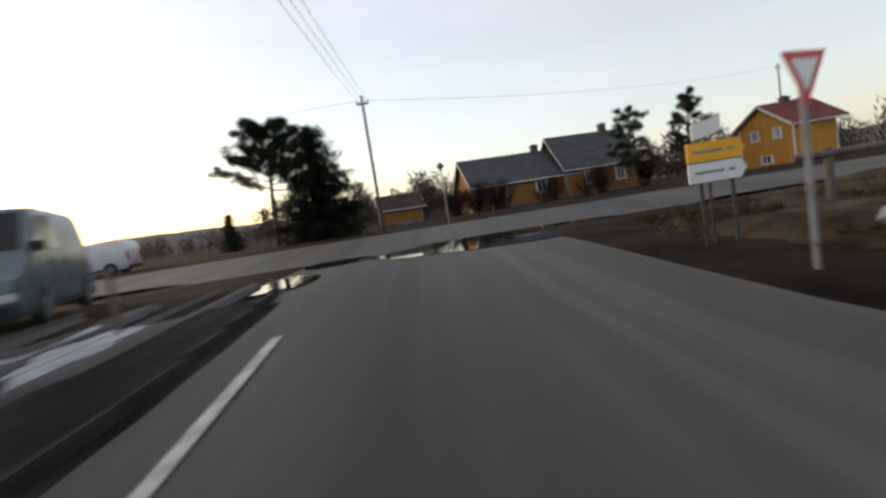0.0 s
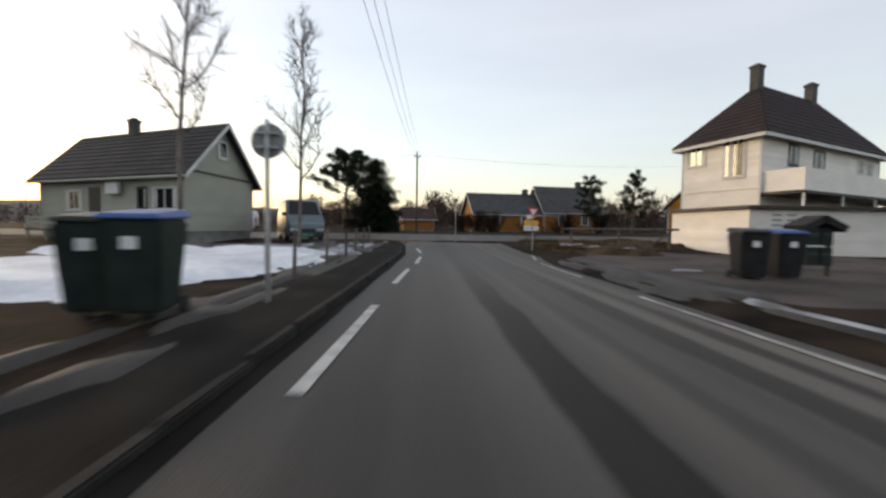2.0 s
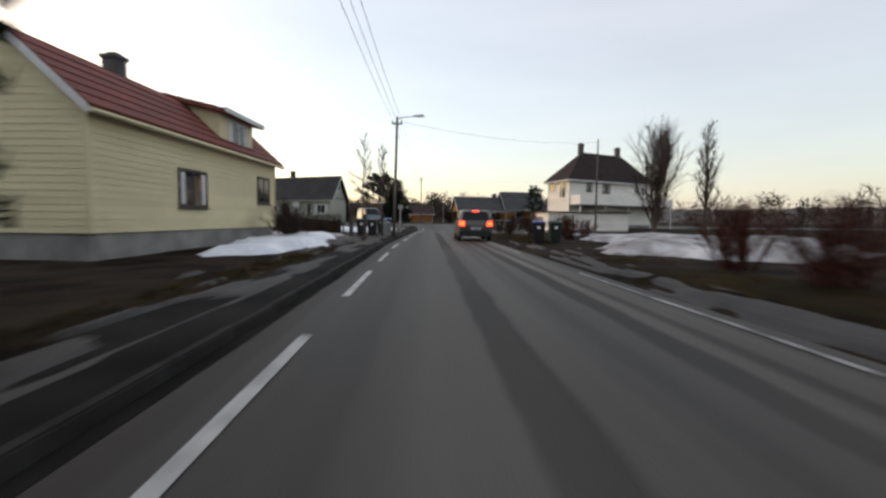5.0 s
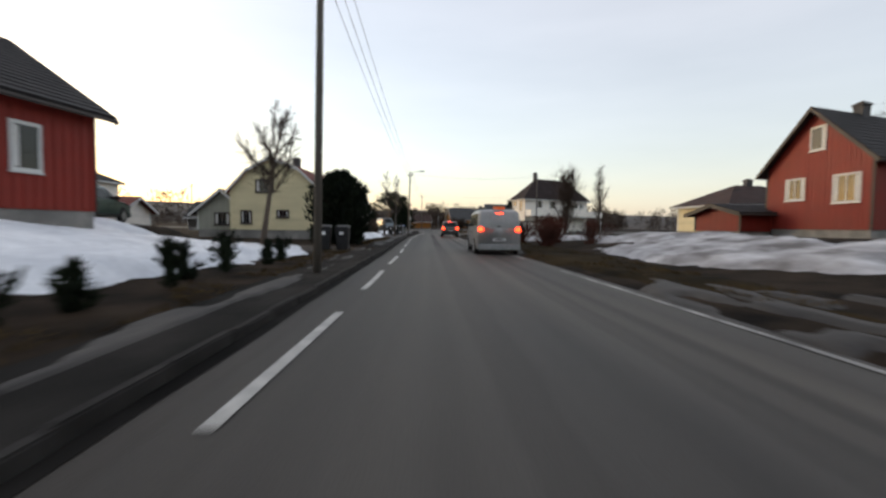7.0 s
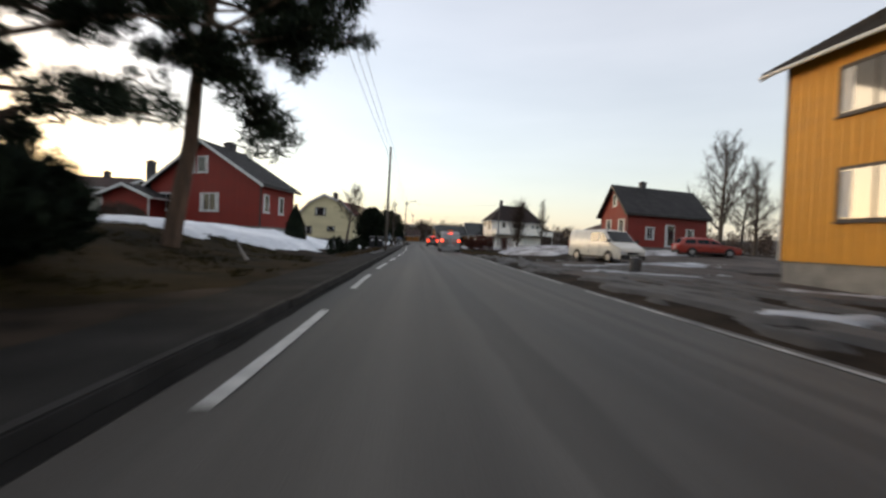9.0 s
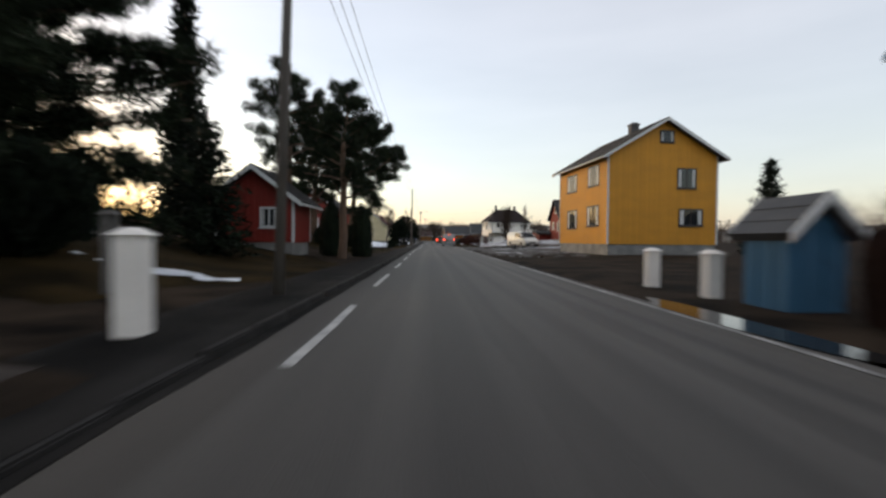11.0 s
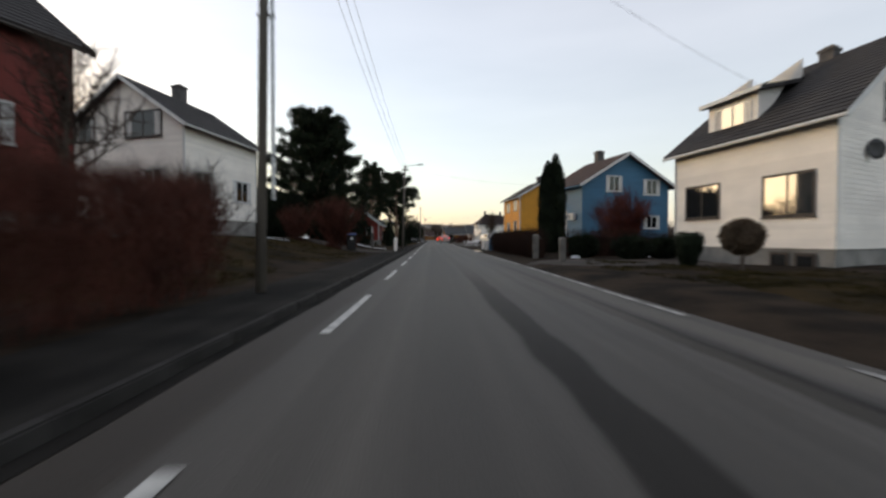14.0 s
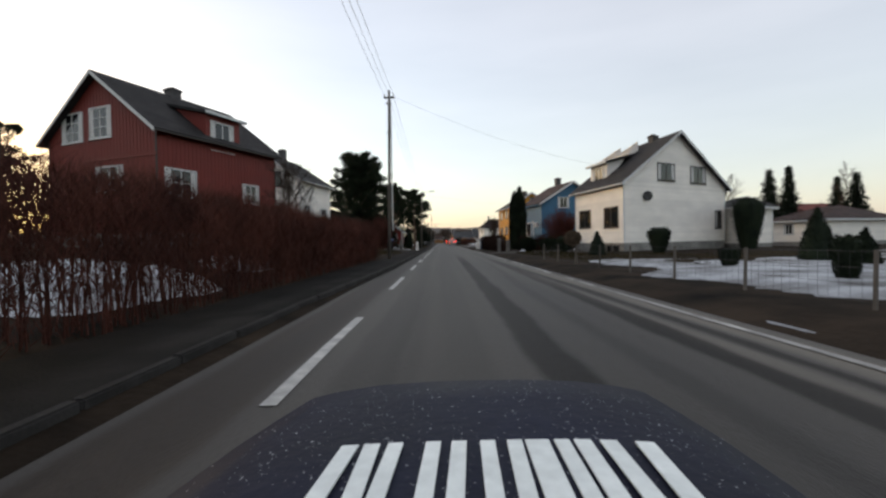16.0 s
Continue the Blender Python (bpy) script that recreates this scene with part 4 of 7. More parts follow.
house("low red garage with a dark roof", (16.8, -42.6), (1, 0.1), (-0.1, 1), 3.2, 3.6, 0.7, 1.3, 1.75, W_RED, R_DARK, "v", 0.3, trim=DARKTRIM, windows=(), name="garage", category="garage")
house("low yellow bungalow with a brown hipped roof", (24.0, -31), (1, 0.05), (-0.05, 1), 8.4, 7, 0.6, 2.6, 4.4, W_OLDCREAM, R_BROWN, "h", 0.3, hip=3.0, chimneys=((4.2, 3.5, 4.0, 4.9, 0.5),), windows=(("b0", 1.2, 1.0, 1.5, 0.9), ("b0", 5.5, 1.0, 1.2, 0.9)))
# ochre-yellow two-storey house on the right
house("tall yellow two-storey timber house with a dark roof", (10.56, -75.35), (0.0828, -0.9966), (0.9978, 0.0668), 8.47, 7.62, 0.1, 6.58, 8.85, W_YELLOW, R_DARK, "v", 0.65, ov=0.5,
      chimneys=((4.6, 3.81, 8.1, 9.55, 0.55),),
      windows=(("b0", 1.65, 4.68, 1.75, 1.2, DK), ("b0", 1.75, 1.85, 1.75, 1.3, DK), ("b0", 5.5, 4.75, 1.65, 1.3, DK), ("b0", 5.4, 1.95, 1.75, 1.3, DK),
               ("a1", 4.85, 4.46, 1.2, 1.2, DK), ("a1", 5.0, 1.97, 1.55, 1.0, DK), ("a1", 3.6, 7.48, 0.85, 0.66, DK)))
# blue house
blue, blue_th = house("blue timber house with a brown roof and white trim", (9.92, -104.32), (0.1850, -0.9827), (0.9801, 0.1987), 5.62, 7.4, 0.5, 4.74, 6.99, W_BLUE, R_BROWN, "h", 0.5, ov=0.5, edge=W_BLUE,
      chimneys=((0.75, 4.3, 6.2, 8.1, 0.6),),
      windows=(("b0", 0.9, 0.98, 1.45, 1.52, dict(lights=1)), ("a1", 2.05, 4.2, 1.2, 1.05), ("a1", 5.3, 4.0, 1.3, 1.05), ("a1", 5.35, 1.36, 1.25, 0.86)))
g = Geo()
blue.bar(g, "b0", 3.0, 3.16, 0.5, 2.72, 0.016, 0.05)
part("trim_board", g, TRIM, blue_th)
g = Geo()
blue.bar(g, "b0", 3.88, 4.7, 1.95, 2.47, 0.03, 0.32)
hpm = part("heat_pump", g, TRIM, blue_th, "white heat pump box on the wall", bevel=0.02)
fx = blue.on("b0", 4.12, 2.21, 0.3)
g = Geo()
g.lathe((fx.x, fx.y, fx.z), [(0.19, 0.0), (0.19, -0.03), (0.05, -0.035)], 18, "x")
part("fan_grille", g, BIN_BLACK, hpm)
house("small green shed with white bargeboards", (26.9, -98), (0.1, 1), (1, -0.1), 3.6, 3.8, 0.4, 2.1, 3.4, W_SHED, R_DARK, "v", 0.2, windows=(("a0", 1.2, 1.2, 2.0, 0.4),), name="shed", category="shed")
# white house on the left
house("white timber house with a dark roof on a high plinth", (-11.98, -113.85), (-0.1459, -0.9893), (-0.9607, 0.2777), 6.9, 7.53, 0.95, 5.94, 8.4, W_WHITE, R_DARK, "h", 1.1, ov=0.45,
      chimneys=((1.8, 4.5, 7.6, 9.7, 0.65),),
      windows=(("b0", 0.8, 2.32, 1.75, 1.15), ("b0", 4.65, 2.3, 1.7, 1.25), ("a1", 1.2, 2.3, 1.5, 1.3), ("a1", 1.42, 5.35, 2.25, 1.25, DK), ("a1", 5.85, 5.25, 1.2, 1.25, DK), ("b0", 4.3, 0.52, 0.75, 0.46, dict(lights=1, curtain=False, sash=DARKTRIM))))
# white house on the right
whr, whr_th = house("white timber house with a steep dark roof and a dormer", (10.77, -123.42), (0.1542, -0.9880), (0.8797, 0.4755), 7.26, 11.75, -0.05, 4.93, 8.67, W_WHITE, R_DARK, "h", 0.71, ov=0.45,
                    chimneys=((4.3, 5.87, 7.9, 9.15, 0.65),),
                    windows=(("b0", 0.75, 1.95, 1.8, 1.27, dict(sash=DARKTRIM, curtain=False)), ("b0", 4.7, 1.86, 1.82, 1.34, dict(sash=DARKTRIM, curtain=False)), ("b0", 5.05, 0.1, 0.55, 0.4, dict(lights=1, curtain=False, sash=DARKTRIM)), ("b0", 6.0, 0.1, 0.55, 0.38, dict(lights=1, curtain=False, sash=DARKTRIM)), ("a1", 3.6, 5.2, 1.8, 1.12, dict(sash=DARKTRIM)), ("a1", 7.4, 5.15, 1.75, 1.15, dict(sash=DARKTRIM, curtain=True)), ("a1", 10.5, 1.74, 0.7, 1.26, dict(lights=1, sash=DARKTRIM))))
house("low white annex with a dark flat roof", (22.6, -122.5), (0.03, -1), (0.88, 0.47), 4, 4.2, 0.0, 3.3, 4.2, W_WHITE, R_DARK, "h", 0.4, windows=(), hip=1.2, name="annex", category="house")
house("low white garage with a dark hipped roof", (30, -119), (0.03, -1), (0.95, 0.3), 6, 9, 0.1, 2.2, 3.4, W_WHITE, R_BROWN, "h", 0.3, hip=2, windows=(("b0", 2, 1, 1, 0.8),), name="garage", category="garage")
house("distant white house with a red-brown roof", (62, -80), (1, 0.1), (-0.1, 1), 15, 9, 0.4, 3.2, 6.4, W_WHITE, R_RED, "h", 0.3, windows=(("b0", 3, 1.4, 1.6, 1.1), ("b0", 9, 1.4, 1.6, 1.1)))
# dark red house on the left
red2, red2_th = house("dark red timber house with a dark roof and dormer", (-15.41, -137.3), (0.3496, 0.9369), (-0.9323, 0.3618), 9.0, 8.9, 0.5, 6.86, 10.2, W_REDDARK, R_DARK, "v", 1.3, ov=0.45, edge=DARKTRIM,
                      chimneys=((4.7, 4.45, 9.4, 10.75, 0.7),),
                      windows=(("a0", 2.65, 3.7, 2.05, 1.25, dict(cross=1)), ("a0", 3.5, 6.7, 1.65, 1.6, dict(cross=2)), ("a0", 5.9, 6.65, 1.65, 1.55, dict(cross=2)), ("b0", 0.5, 3.3, 1.85, 1.4, dict(cross=1)), ("b0", 6.0, 3.3, 1.3, 1.1, dict(cross=1))))
g = Geo()
red2.bar(g, "a0", -0.02, 8.92, 5.36, 5.5, 0.02, 0.07)
part("belt_board", g, W_REDDARK, red2_th)
house("dark brick house with a dark roof behind shrubs", (-30, -99), (1, 0.05), (-0.05, 1), 9, 7, 0.9, 3.0, 5.6, W_REDDARK, R_DARK, "h", 0.4, chimneys=((6, 3.5, 5, 6.6, 0.5),), windows=(("b0", 6, 1.2, 1.2, 1.0),))
house("small red shed with a dark roof", (-9.4, -94.0), (0, 1), (1, 0), 2.6, 3.2, 0.5, 2.2, 3.4, W_RED, R_DARK, "v", 0.3, windows=(("a0", 1.9, 1.0, 0.6, 0.7),), name="shed", category="shed")


def dormer(p, th, a0, a1, b0, z0, z1, depth, walls, roof, win):
    """A shed dormer on the b0 side, its face set back b0 from the wall."""
    g = Geo()
    g.quad(p.at(a0, b0, z0), p.at(a1, b0, z0), p.at(a1, b0, z1), p.at(a0, b0, z1))
    for a in (a0, a1):
        g.quad(p.at(a, b0, z0), p.at(a, b0 + depth, z0 + depth * 0.95), p.at(a, b0 + depth, z1 + depth * 0.25), p.at(a, b0, z1))
    part("dormer_wall", g, walls, th)
    g = Geo()
    slope(g, p.at(a0 - 0.3, b0 - 0.35, z1), p.at(a1 + 0.3, b0 - 0.35, z1), p.at(a1 + 0.3, b0 + depth, z1 + depth * 0.28), p.at(a0 - 0.3, b0 + depth, z1 + depth * 0.28))
    part("dormer_roof", g, roof, th)
    g = Geo()
    q = [p.at(a0 - 0.33, b0 - 0.38, z1 - 0.1), p.at(a1 + 0.33, b0 - 0.38, z1 - 0.1), p.at(a1 + 0.33, b0 - 0.34, z1 - 0.1), p.at(a0 - 0.33, b0 - 0.34, z1 - 0.1)]
    g.hexa(q + [v + Vector((0, 0, 0.16)) for v in q])
    part("fascia", g, TRIM, th)
    sub = Plan((p.at(0, b0, 0).x, p.at(0, b0, 0).y), (p.a.x, p.a.y), (p.b.x, p.b.y), p.la, 1.0, p.z0)
    for u, z, w, h in win:
        window(sub, "b0", u, z, w, h, th)


dormer(whr, whr_th, 1.2, 3.75, 1.0, 5.35, 6.85, 3.6, W_WHITE, R_DARK, ((1.65, 5.5, 1.75, 1.05),))
dormer(red2, red2_th, 3.25, 5.85, 0.06, 5.95, 8.4, 3.4, W_REDDARK, R_DARK, ((3.65, 6.35, 1.6, 1.6),))
dormer(cream, cream_th, 6.1, 8.7, 0.12, 3.35, 4.6, 2.0, W_OLDCREAM, R_RED, ((6.75, 3.62, 1.35, 0.75),))


# ---- plants ----
def tri(g, p, d, n, length, width):
    """A slim pointed leaf or twig from p along d."""
    s = d.cross(n).normalized() * width / 2
    i = len(g.v)
    g.v += [tuple(p - s), tuple(p + s), tuple(p + d * length)]
    g.f.append((i, i + 1, i + 2))


def rdir(rng, up=0.0):
    v = Vector((rng.gauss(0, 1), rng.gauss(0, 1), rng.gauss(0, 1) + up))
    return v.normalized()


def bare_tree(x, y, h, r, label, seed, bark=BARK, lean=(0, 0), limbs=16, low=0.25, droop=0.0, twigs=12, group=""):
    rng = random.Random(seed)
    z = ground_z(x, y) - 0.08
    th = thing("tree", label, "tree", group, (x, y, z))
    t, c = Geo(), Geo()
    pts = [Vector((x + lean[0] * (k / 6) ** 1.3 + rng.uniform(-0.06, 0.06) * k * h / 24, y + lean[1] * (k / 6) ** 1.3 + rng.uniform(-0.06, 0.06) * k * h / 24, z + h * 0.92 * k / 6)) for k in range(7)]
    r0 = (h * 0.019 + 0.03) * (0.36 if bark is BIRCH else 1.0)
    t.tube(pts, [r0 * (1 - 0.14 * k) for k in range(7)], 7)
    for b in range(limbs):
        s = low + (0.97 - low) * (b + rng.random() * 0.6) / limbs
        k = min(int(s * 6), 5)
        p = pts[k].lerp(pts[k + 1], s * 6 - k)
        a = b * 2.4 + rng.uniform(-0.4, 0.4)
        ln = r * (1.15 - 0.75 * s) * rng.uniform(0.75, 1.15)
        d = Vector((math.cos(a), math.sin(a), 0.75 + 0.5 * s - droop)).normalized()
        q = [p]
        for j in range(4):
            d = (d + Vector((rng.uniform(-0.25, 0.25), rng.uniform(-0.25, 0.25), rng.uniform(-0.05, 0.25) - droop * 0.5))).normalized()
            q.append(q[-1] + d * ln / 4)
        rr = r0 * (1 - 0.8 * s) * 0.42 + 0.008
        t.tube(q, [rr, rr * 0.75, rr * 0.55, rr * 0.4, rr * 0.22], 4, False)
        for j in range(1, 5):
            for m in range(6):
                d2 = (d + rdir(rng, 0.35) * 0.9).normalized()
                st = q[j - 1].lerp(q[j], rng.random())
                l2 = ln * rng.uniform(0.22, 0.42)
                e = st + d2 * l2 + Vector((0, 0, -droop * l2 * 0.4))
                c.tube([st, st.lerp(e, 0.5) + rdir(rng) * 0.04, e], [rr * 0.3 + 0.004, rr * 0.2 + 0.003, 0.003], 3, False)
                for _ in range(twigs):
                    st2 = st.lerp(e, rng.uniform(0.25, 1))
                    d3 = (d2 + rdir(rng, 0.2 - droop) * 0.8).normalized()
                    tri(c, st2, d3, rdir(rng), l2 * rng.uniform(0.35, 0.8), 0.005 + 0.0007 * h)
    part("trunk", t, bark, th)
    part("crown", c, TWIG, th)
    return th


def tuft(g, rng, p, n, size, flat=0.6, width=0.05):
    for _ in range(n):
        d = rdir(rng, 0.25)
        d.z *= flat
        tri(g, p + rdir(rng) * size * 0.5, d.normalized(), rdir(rng), size * rng.uniform(0.6, 1.15), width)


def pine(x, y, h, r, label, seed, low=0.5, lean=(0, 0), limbs=24, dense=9, tone=NEEDLE, bushy=False, name="pine_tree", zoff=0.0, hanging=()):
    """A Scots pine: bare lower trunk, crooked limbs and flat clouds of needles."""
    rng = random.Random(seed)
    z = ground_z(x, y) - 0.08 + zoff
    th = thing(name, label, "tree", at=(x, y, z))
    t, c = Geo(), Geo()
    pts = [Vector((x + lean[0] * k / 7 + rng.uniform(-1, 1) * 0.012 * h * (k > 0), y + lean[1] * k / 7 + rng.uniform(-1, 1) * 0.012 * h * (k > 0), z + h * 0.96 * k / 7)) for k in range(8)]
    r0 = 0.022 * h + 0.02
    t.tube(pts, [r0 * (1 - 0.115 * k) for k in range(8)], 8)
    for b in range(limbs):
        s = low + (0.97 - low) * (b + rng.random() * 0.7) / limbs
        k = min(int(s * 7), 6)
        p = pts[k].lerp(pts[k + 1], s * 7 - k)
        u = (s - low) / (1 - low)
        a = b * 2.4 + rng.uniform(-0.5, 0.5)
        ln = r * ((1.0 - 0.75 * u ** 1.5) if not bushy else math.sqrt(max(1 - (u * 0.98) ** 1.7, 0.03)) * (0.75 + 0.35 * min(u * 4, 1))) * rng.uniform(0.7, 1.12)
        d = Vector((math.cos(a), math.sin(a), 0.12 + 0.5 * u)).normalized()
        q = [p]
        for j in range(4):
            d = (d + Vector((rng.uniform(-0.2, 0.2), rng.uniform(-0.2, 0.2), rng.uniform(-0.18, 0.22)))).normalized()
            q.append(q[-1] + d * ln / 4)
        rr = r0 * (1 - 0.75 * s) * 0.4 + 0.012
        t.tube(q, [rr, rr * 0.8, rr * 0.6, rr * 0.4, rr * 0.2], 4, False)
        for m in range(dense):
            f = rng.uniform(0.3, 1.05) if not bushy else rng.uniform(0.15, 1.05)
            j = min(int(f * 4), 3)
            p2 = q[j].lerp(q[j + 1], min(f * 4 - j, 1.0)) + Vector((rng.uniform(-1, 1), rng.uniform(-1, 1), rng.uniform(-0.3, 0.5))) * min(ln * 0.2, 0.42)
            tuft(c, rng, p2, 56, 0.19 + 0.019 * h, 0.7, 0.018 + 0.0022 * h)
    for share, end in hanging:
        # a long limb that sags at its tip
        k = min(int(share * 7), 6)
        p, e = pts[k].lerp(pts[k + 1], share * 7 - k), Vector(end)
        q = [p.lerp(e, f) + Vector((0, 0, 1.1 * f * (1 - f) * (e - p).length * 0.4)) for f in (0, 0.25, 0.5, 0.75, 1)]
        t.tube(q, [0.07, 0.055, 0.04, 0.03, 0.015], 5, False)
        for m in range(46):
            f = 0.35 + 0.67 * math.sqrt(rng.random())
            j = min(int(f * 4), 3)
            p2 = q[j].lerp(q[j + 1], f * 4 - j) + Vector((rng.gauss(0, 1), rng.gauss(0, 1), rng.gauss(-0.4, 0.8))) * 0.34
            tuft(c, rng, p2, 56, 0.19 + 0.019 * h, 0.7, 0.018 + 0.0022 * h)
    part("trunk", t, PINE_BARK, th)
    part("crown", c, tone, th)
    return th


def spruce(x, y, h, r, label, seed, low=0.06, name="spruce_tree", tone=SPRUCE, zoff=0.0, full=1.0, fine=False):
    """A conical conifer: whorls of drooping branches."""
    rng = random.Random(seed)
    z = ground_z(x, y) - 0.06 + zoff
    th = thing(name, label, "tree", at=(x, y, z))
    t, c = Geo(), Geo()
    t.tube([(x, y, z), (x + rng.uniform(-0.1, 0.1), y, z + h * 0.5), (x, y, z + h)], [0.02 * h + 0.02, 0.012 * h + 0.01, 0.01], 7)
    rows = max(int(h / 0.32), 7)
    for k in range(rows):
        s = low + (0.98 - low) * k / rows
        n = int(5 + 7 * (1 - s))
        for b in range(n):
            a = 2 * math.pi * b / n + k * 0.7 + rng.uniform(-0.25, 0.25)
            ln = r * (1 - s) ** (0.85 / full) * rng.uniform(0.7, 1.15) + 0.08
            d = Vector((math.cos(a), math.sin(a), rng.uniform(-0.35, 0.1)))
            p = Vector((x, y, z + h * s))
            for m in range(max(int(ln / 0.22), 2)):
                f = (m + rng.random()) / max(int(ln / 0.22), 2)
                p2 = p + d * ln * f + Vector((0, 0, 0.12 * ln * f * f))
                tuft(c, rng, p2, 22 if fine else 9, 0.24 + 0.02 * h, 0.6, 0.035 + 0.003 * h if fine else 0.07 + 0.005 * h)
    part("trunk", t, PINE_BARK, th)
    part("crown", c, tone, th)
    return th


def clipped(x, y, h, r, label, seed, prof, name="thuja", tone=SPRUCE, lift=0.0, n=900, size=0.16, category="shrub", group="", shag=0.16):
    """A dense evergreen with the outline prof, a list of (height, radius) as shares of h and r: a core and many upright sprays."""
    rng = random.Random(seed)
    z = ground_z(x, y) - 0.03
    th = thing(name, label, category, group, (x, y, z))
    g, s = Geo(), Geo()
    s.tube([(x, y, z), (x, y, z + lift + 0.2 * h)], [0.05 + 0.03 * r, 0.04], 6)
    hs, rs = [q[0] for q in prof], [q[1] for q in prof]
    g.lathe((x, y, z + lift), [(max(np.interp(k / 8, hs, rs) * r * (0.9 if shag < 0.2 else 0.5), 0.01), h * (0.02 + 0.94 * k / 8)) for k in range(9)], 10)
    if shag < 0.2:
        n, size = n * 2, size * 0.6
    for _ in range(n):
        k = rng.random()
        rad = float(np.interp(k, hs, rs)) * r
        if rng.random() > (rad / r) + 0.25:
            continue
        a = rng.uniform(0, 2 * math.pi)
        bump = 1 + shag * noise.noise((math.cos(a) * 2, math.sin(a) * 2, k * h * 1.6 + seed))
        rad *= rng.uniform(0.85 if shag < 0.2 else 0.45, 1.0) * bump
        p = Vector((x + rad * math.cos(a), y + rad * math.sin(a), z + lift + h * k * 0.97))
        d = Vector((math.cos(a) * 0.55, math.sin(a) * 0.55, 1)).normalized() + rdir(rng) * 0.5
        for _k in range(3):
            tri(g, p, (d + rdir(rng) * 0.4).normalized(), rdir(rng), size * rng.uniform(0.7, 1.5), size * 0.4)
    part("stem", s, BARK, th)
    part("foliage", g, tone, th)
    return th


CONE = [(0, 0.85), (0.12, 1.0), (0.5, 0.72), (0.85, 0.25), (1, 0.02)]
COLUMN = [(0, 0.8), (0.1, 0.95), (0.55, 1.0), (0.8, 0.75), (0.95, 0.3), (1, 0.05)]
SPIRE = [(0, 0.5), (0.2, 0.9), (0.45, 1.0), (0.62, 0.55), (0.8, 0.6), (1, 0.1)]
ROUND = [(0, 0.35), (0.2, 0.85), (0.5, 1.0), (0.8, 0.85), (0.95, 0.5), (1, 0.1)]
VASE = [(0, 0.45), (0.3, 0.7), (0.7, 1.0), (0.9, 0.95), (1, 0.5)]


def shrub(x, y, h, r, label, seed, tone=TWIG, stems=30, twigs=30, name="shrub", group=""):
    """A leafless shrub: stems that splay from the foot, each with fine twigs."""
    rng = random.Random(seed)
    z = ground_z(x, y) - 0.04
    th = thing(name, label, "shrub", group, (x, y, z))
    g, c = Geo(), Geo()
    for k in range(stems):
        a = rng.uniform(0, 2 * math.pi)
        o = Vector((x + rng.uniform(-1, 1) * r * 0.25, y + rng.uniform(-1, 1) * r * 0.25, z))
        q = [o]
        out = rng.uniform(0.1, 1.0)
        for j in range(4):
            q.append(q[-1] + Vector((math.cos(a) * out * r * 0.23 + rng.uniform(-0.05, 0.05), math.sin(a) * out * r * 0.23 + rng.uniform(-0.05, 0.05), h * 0.25 * rng.uniform(0.7, 1.05) * (1.1 - 0.35 * out))))
        g.tube(q, [0.016, 0.013, 0.010, 0.008, 0.004], 3, False)
        for _ in range(twigs):
            j = rng.randrange(1, 4)
            p = q[j].lerp(q[j + 1], rng.random())
            d = (q[j + 1] - q[j]).normalized() + rdir(rng, 0.2) * 0.9
            tri(c, p, d.normalized(), rdir(rng), h * rng.uniform(0.10, 0.26), 0.007 + 0.003 * h)
    part("branch_frame", g, tone, th)
    part("twig_mass", c, tone, th)
    return th


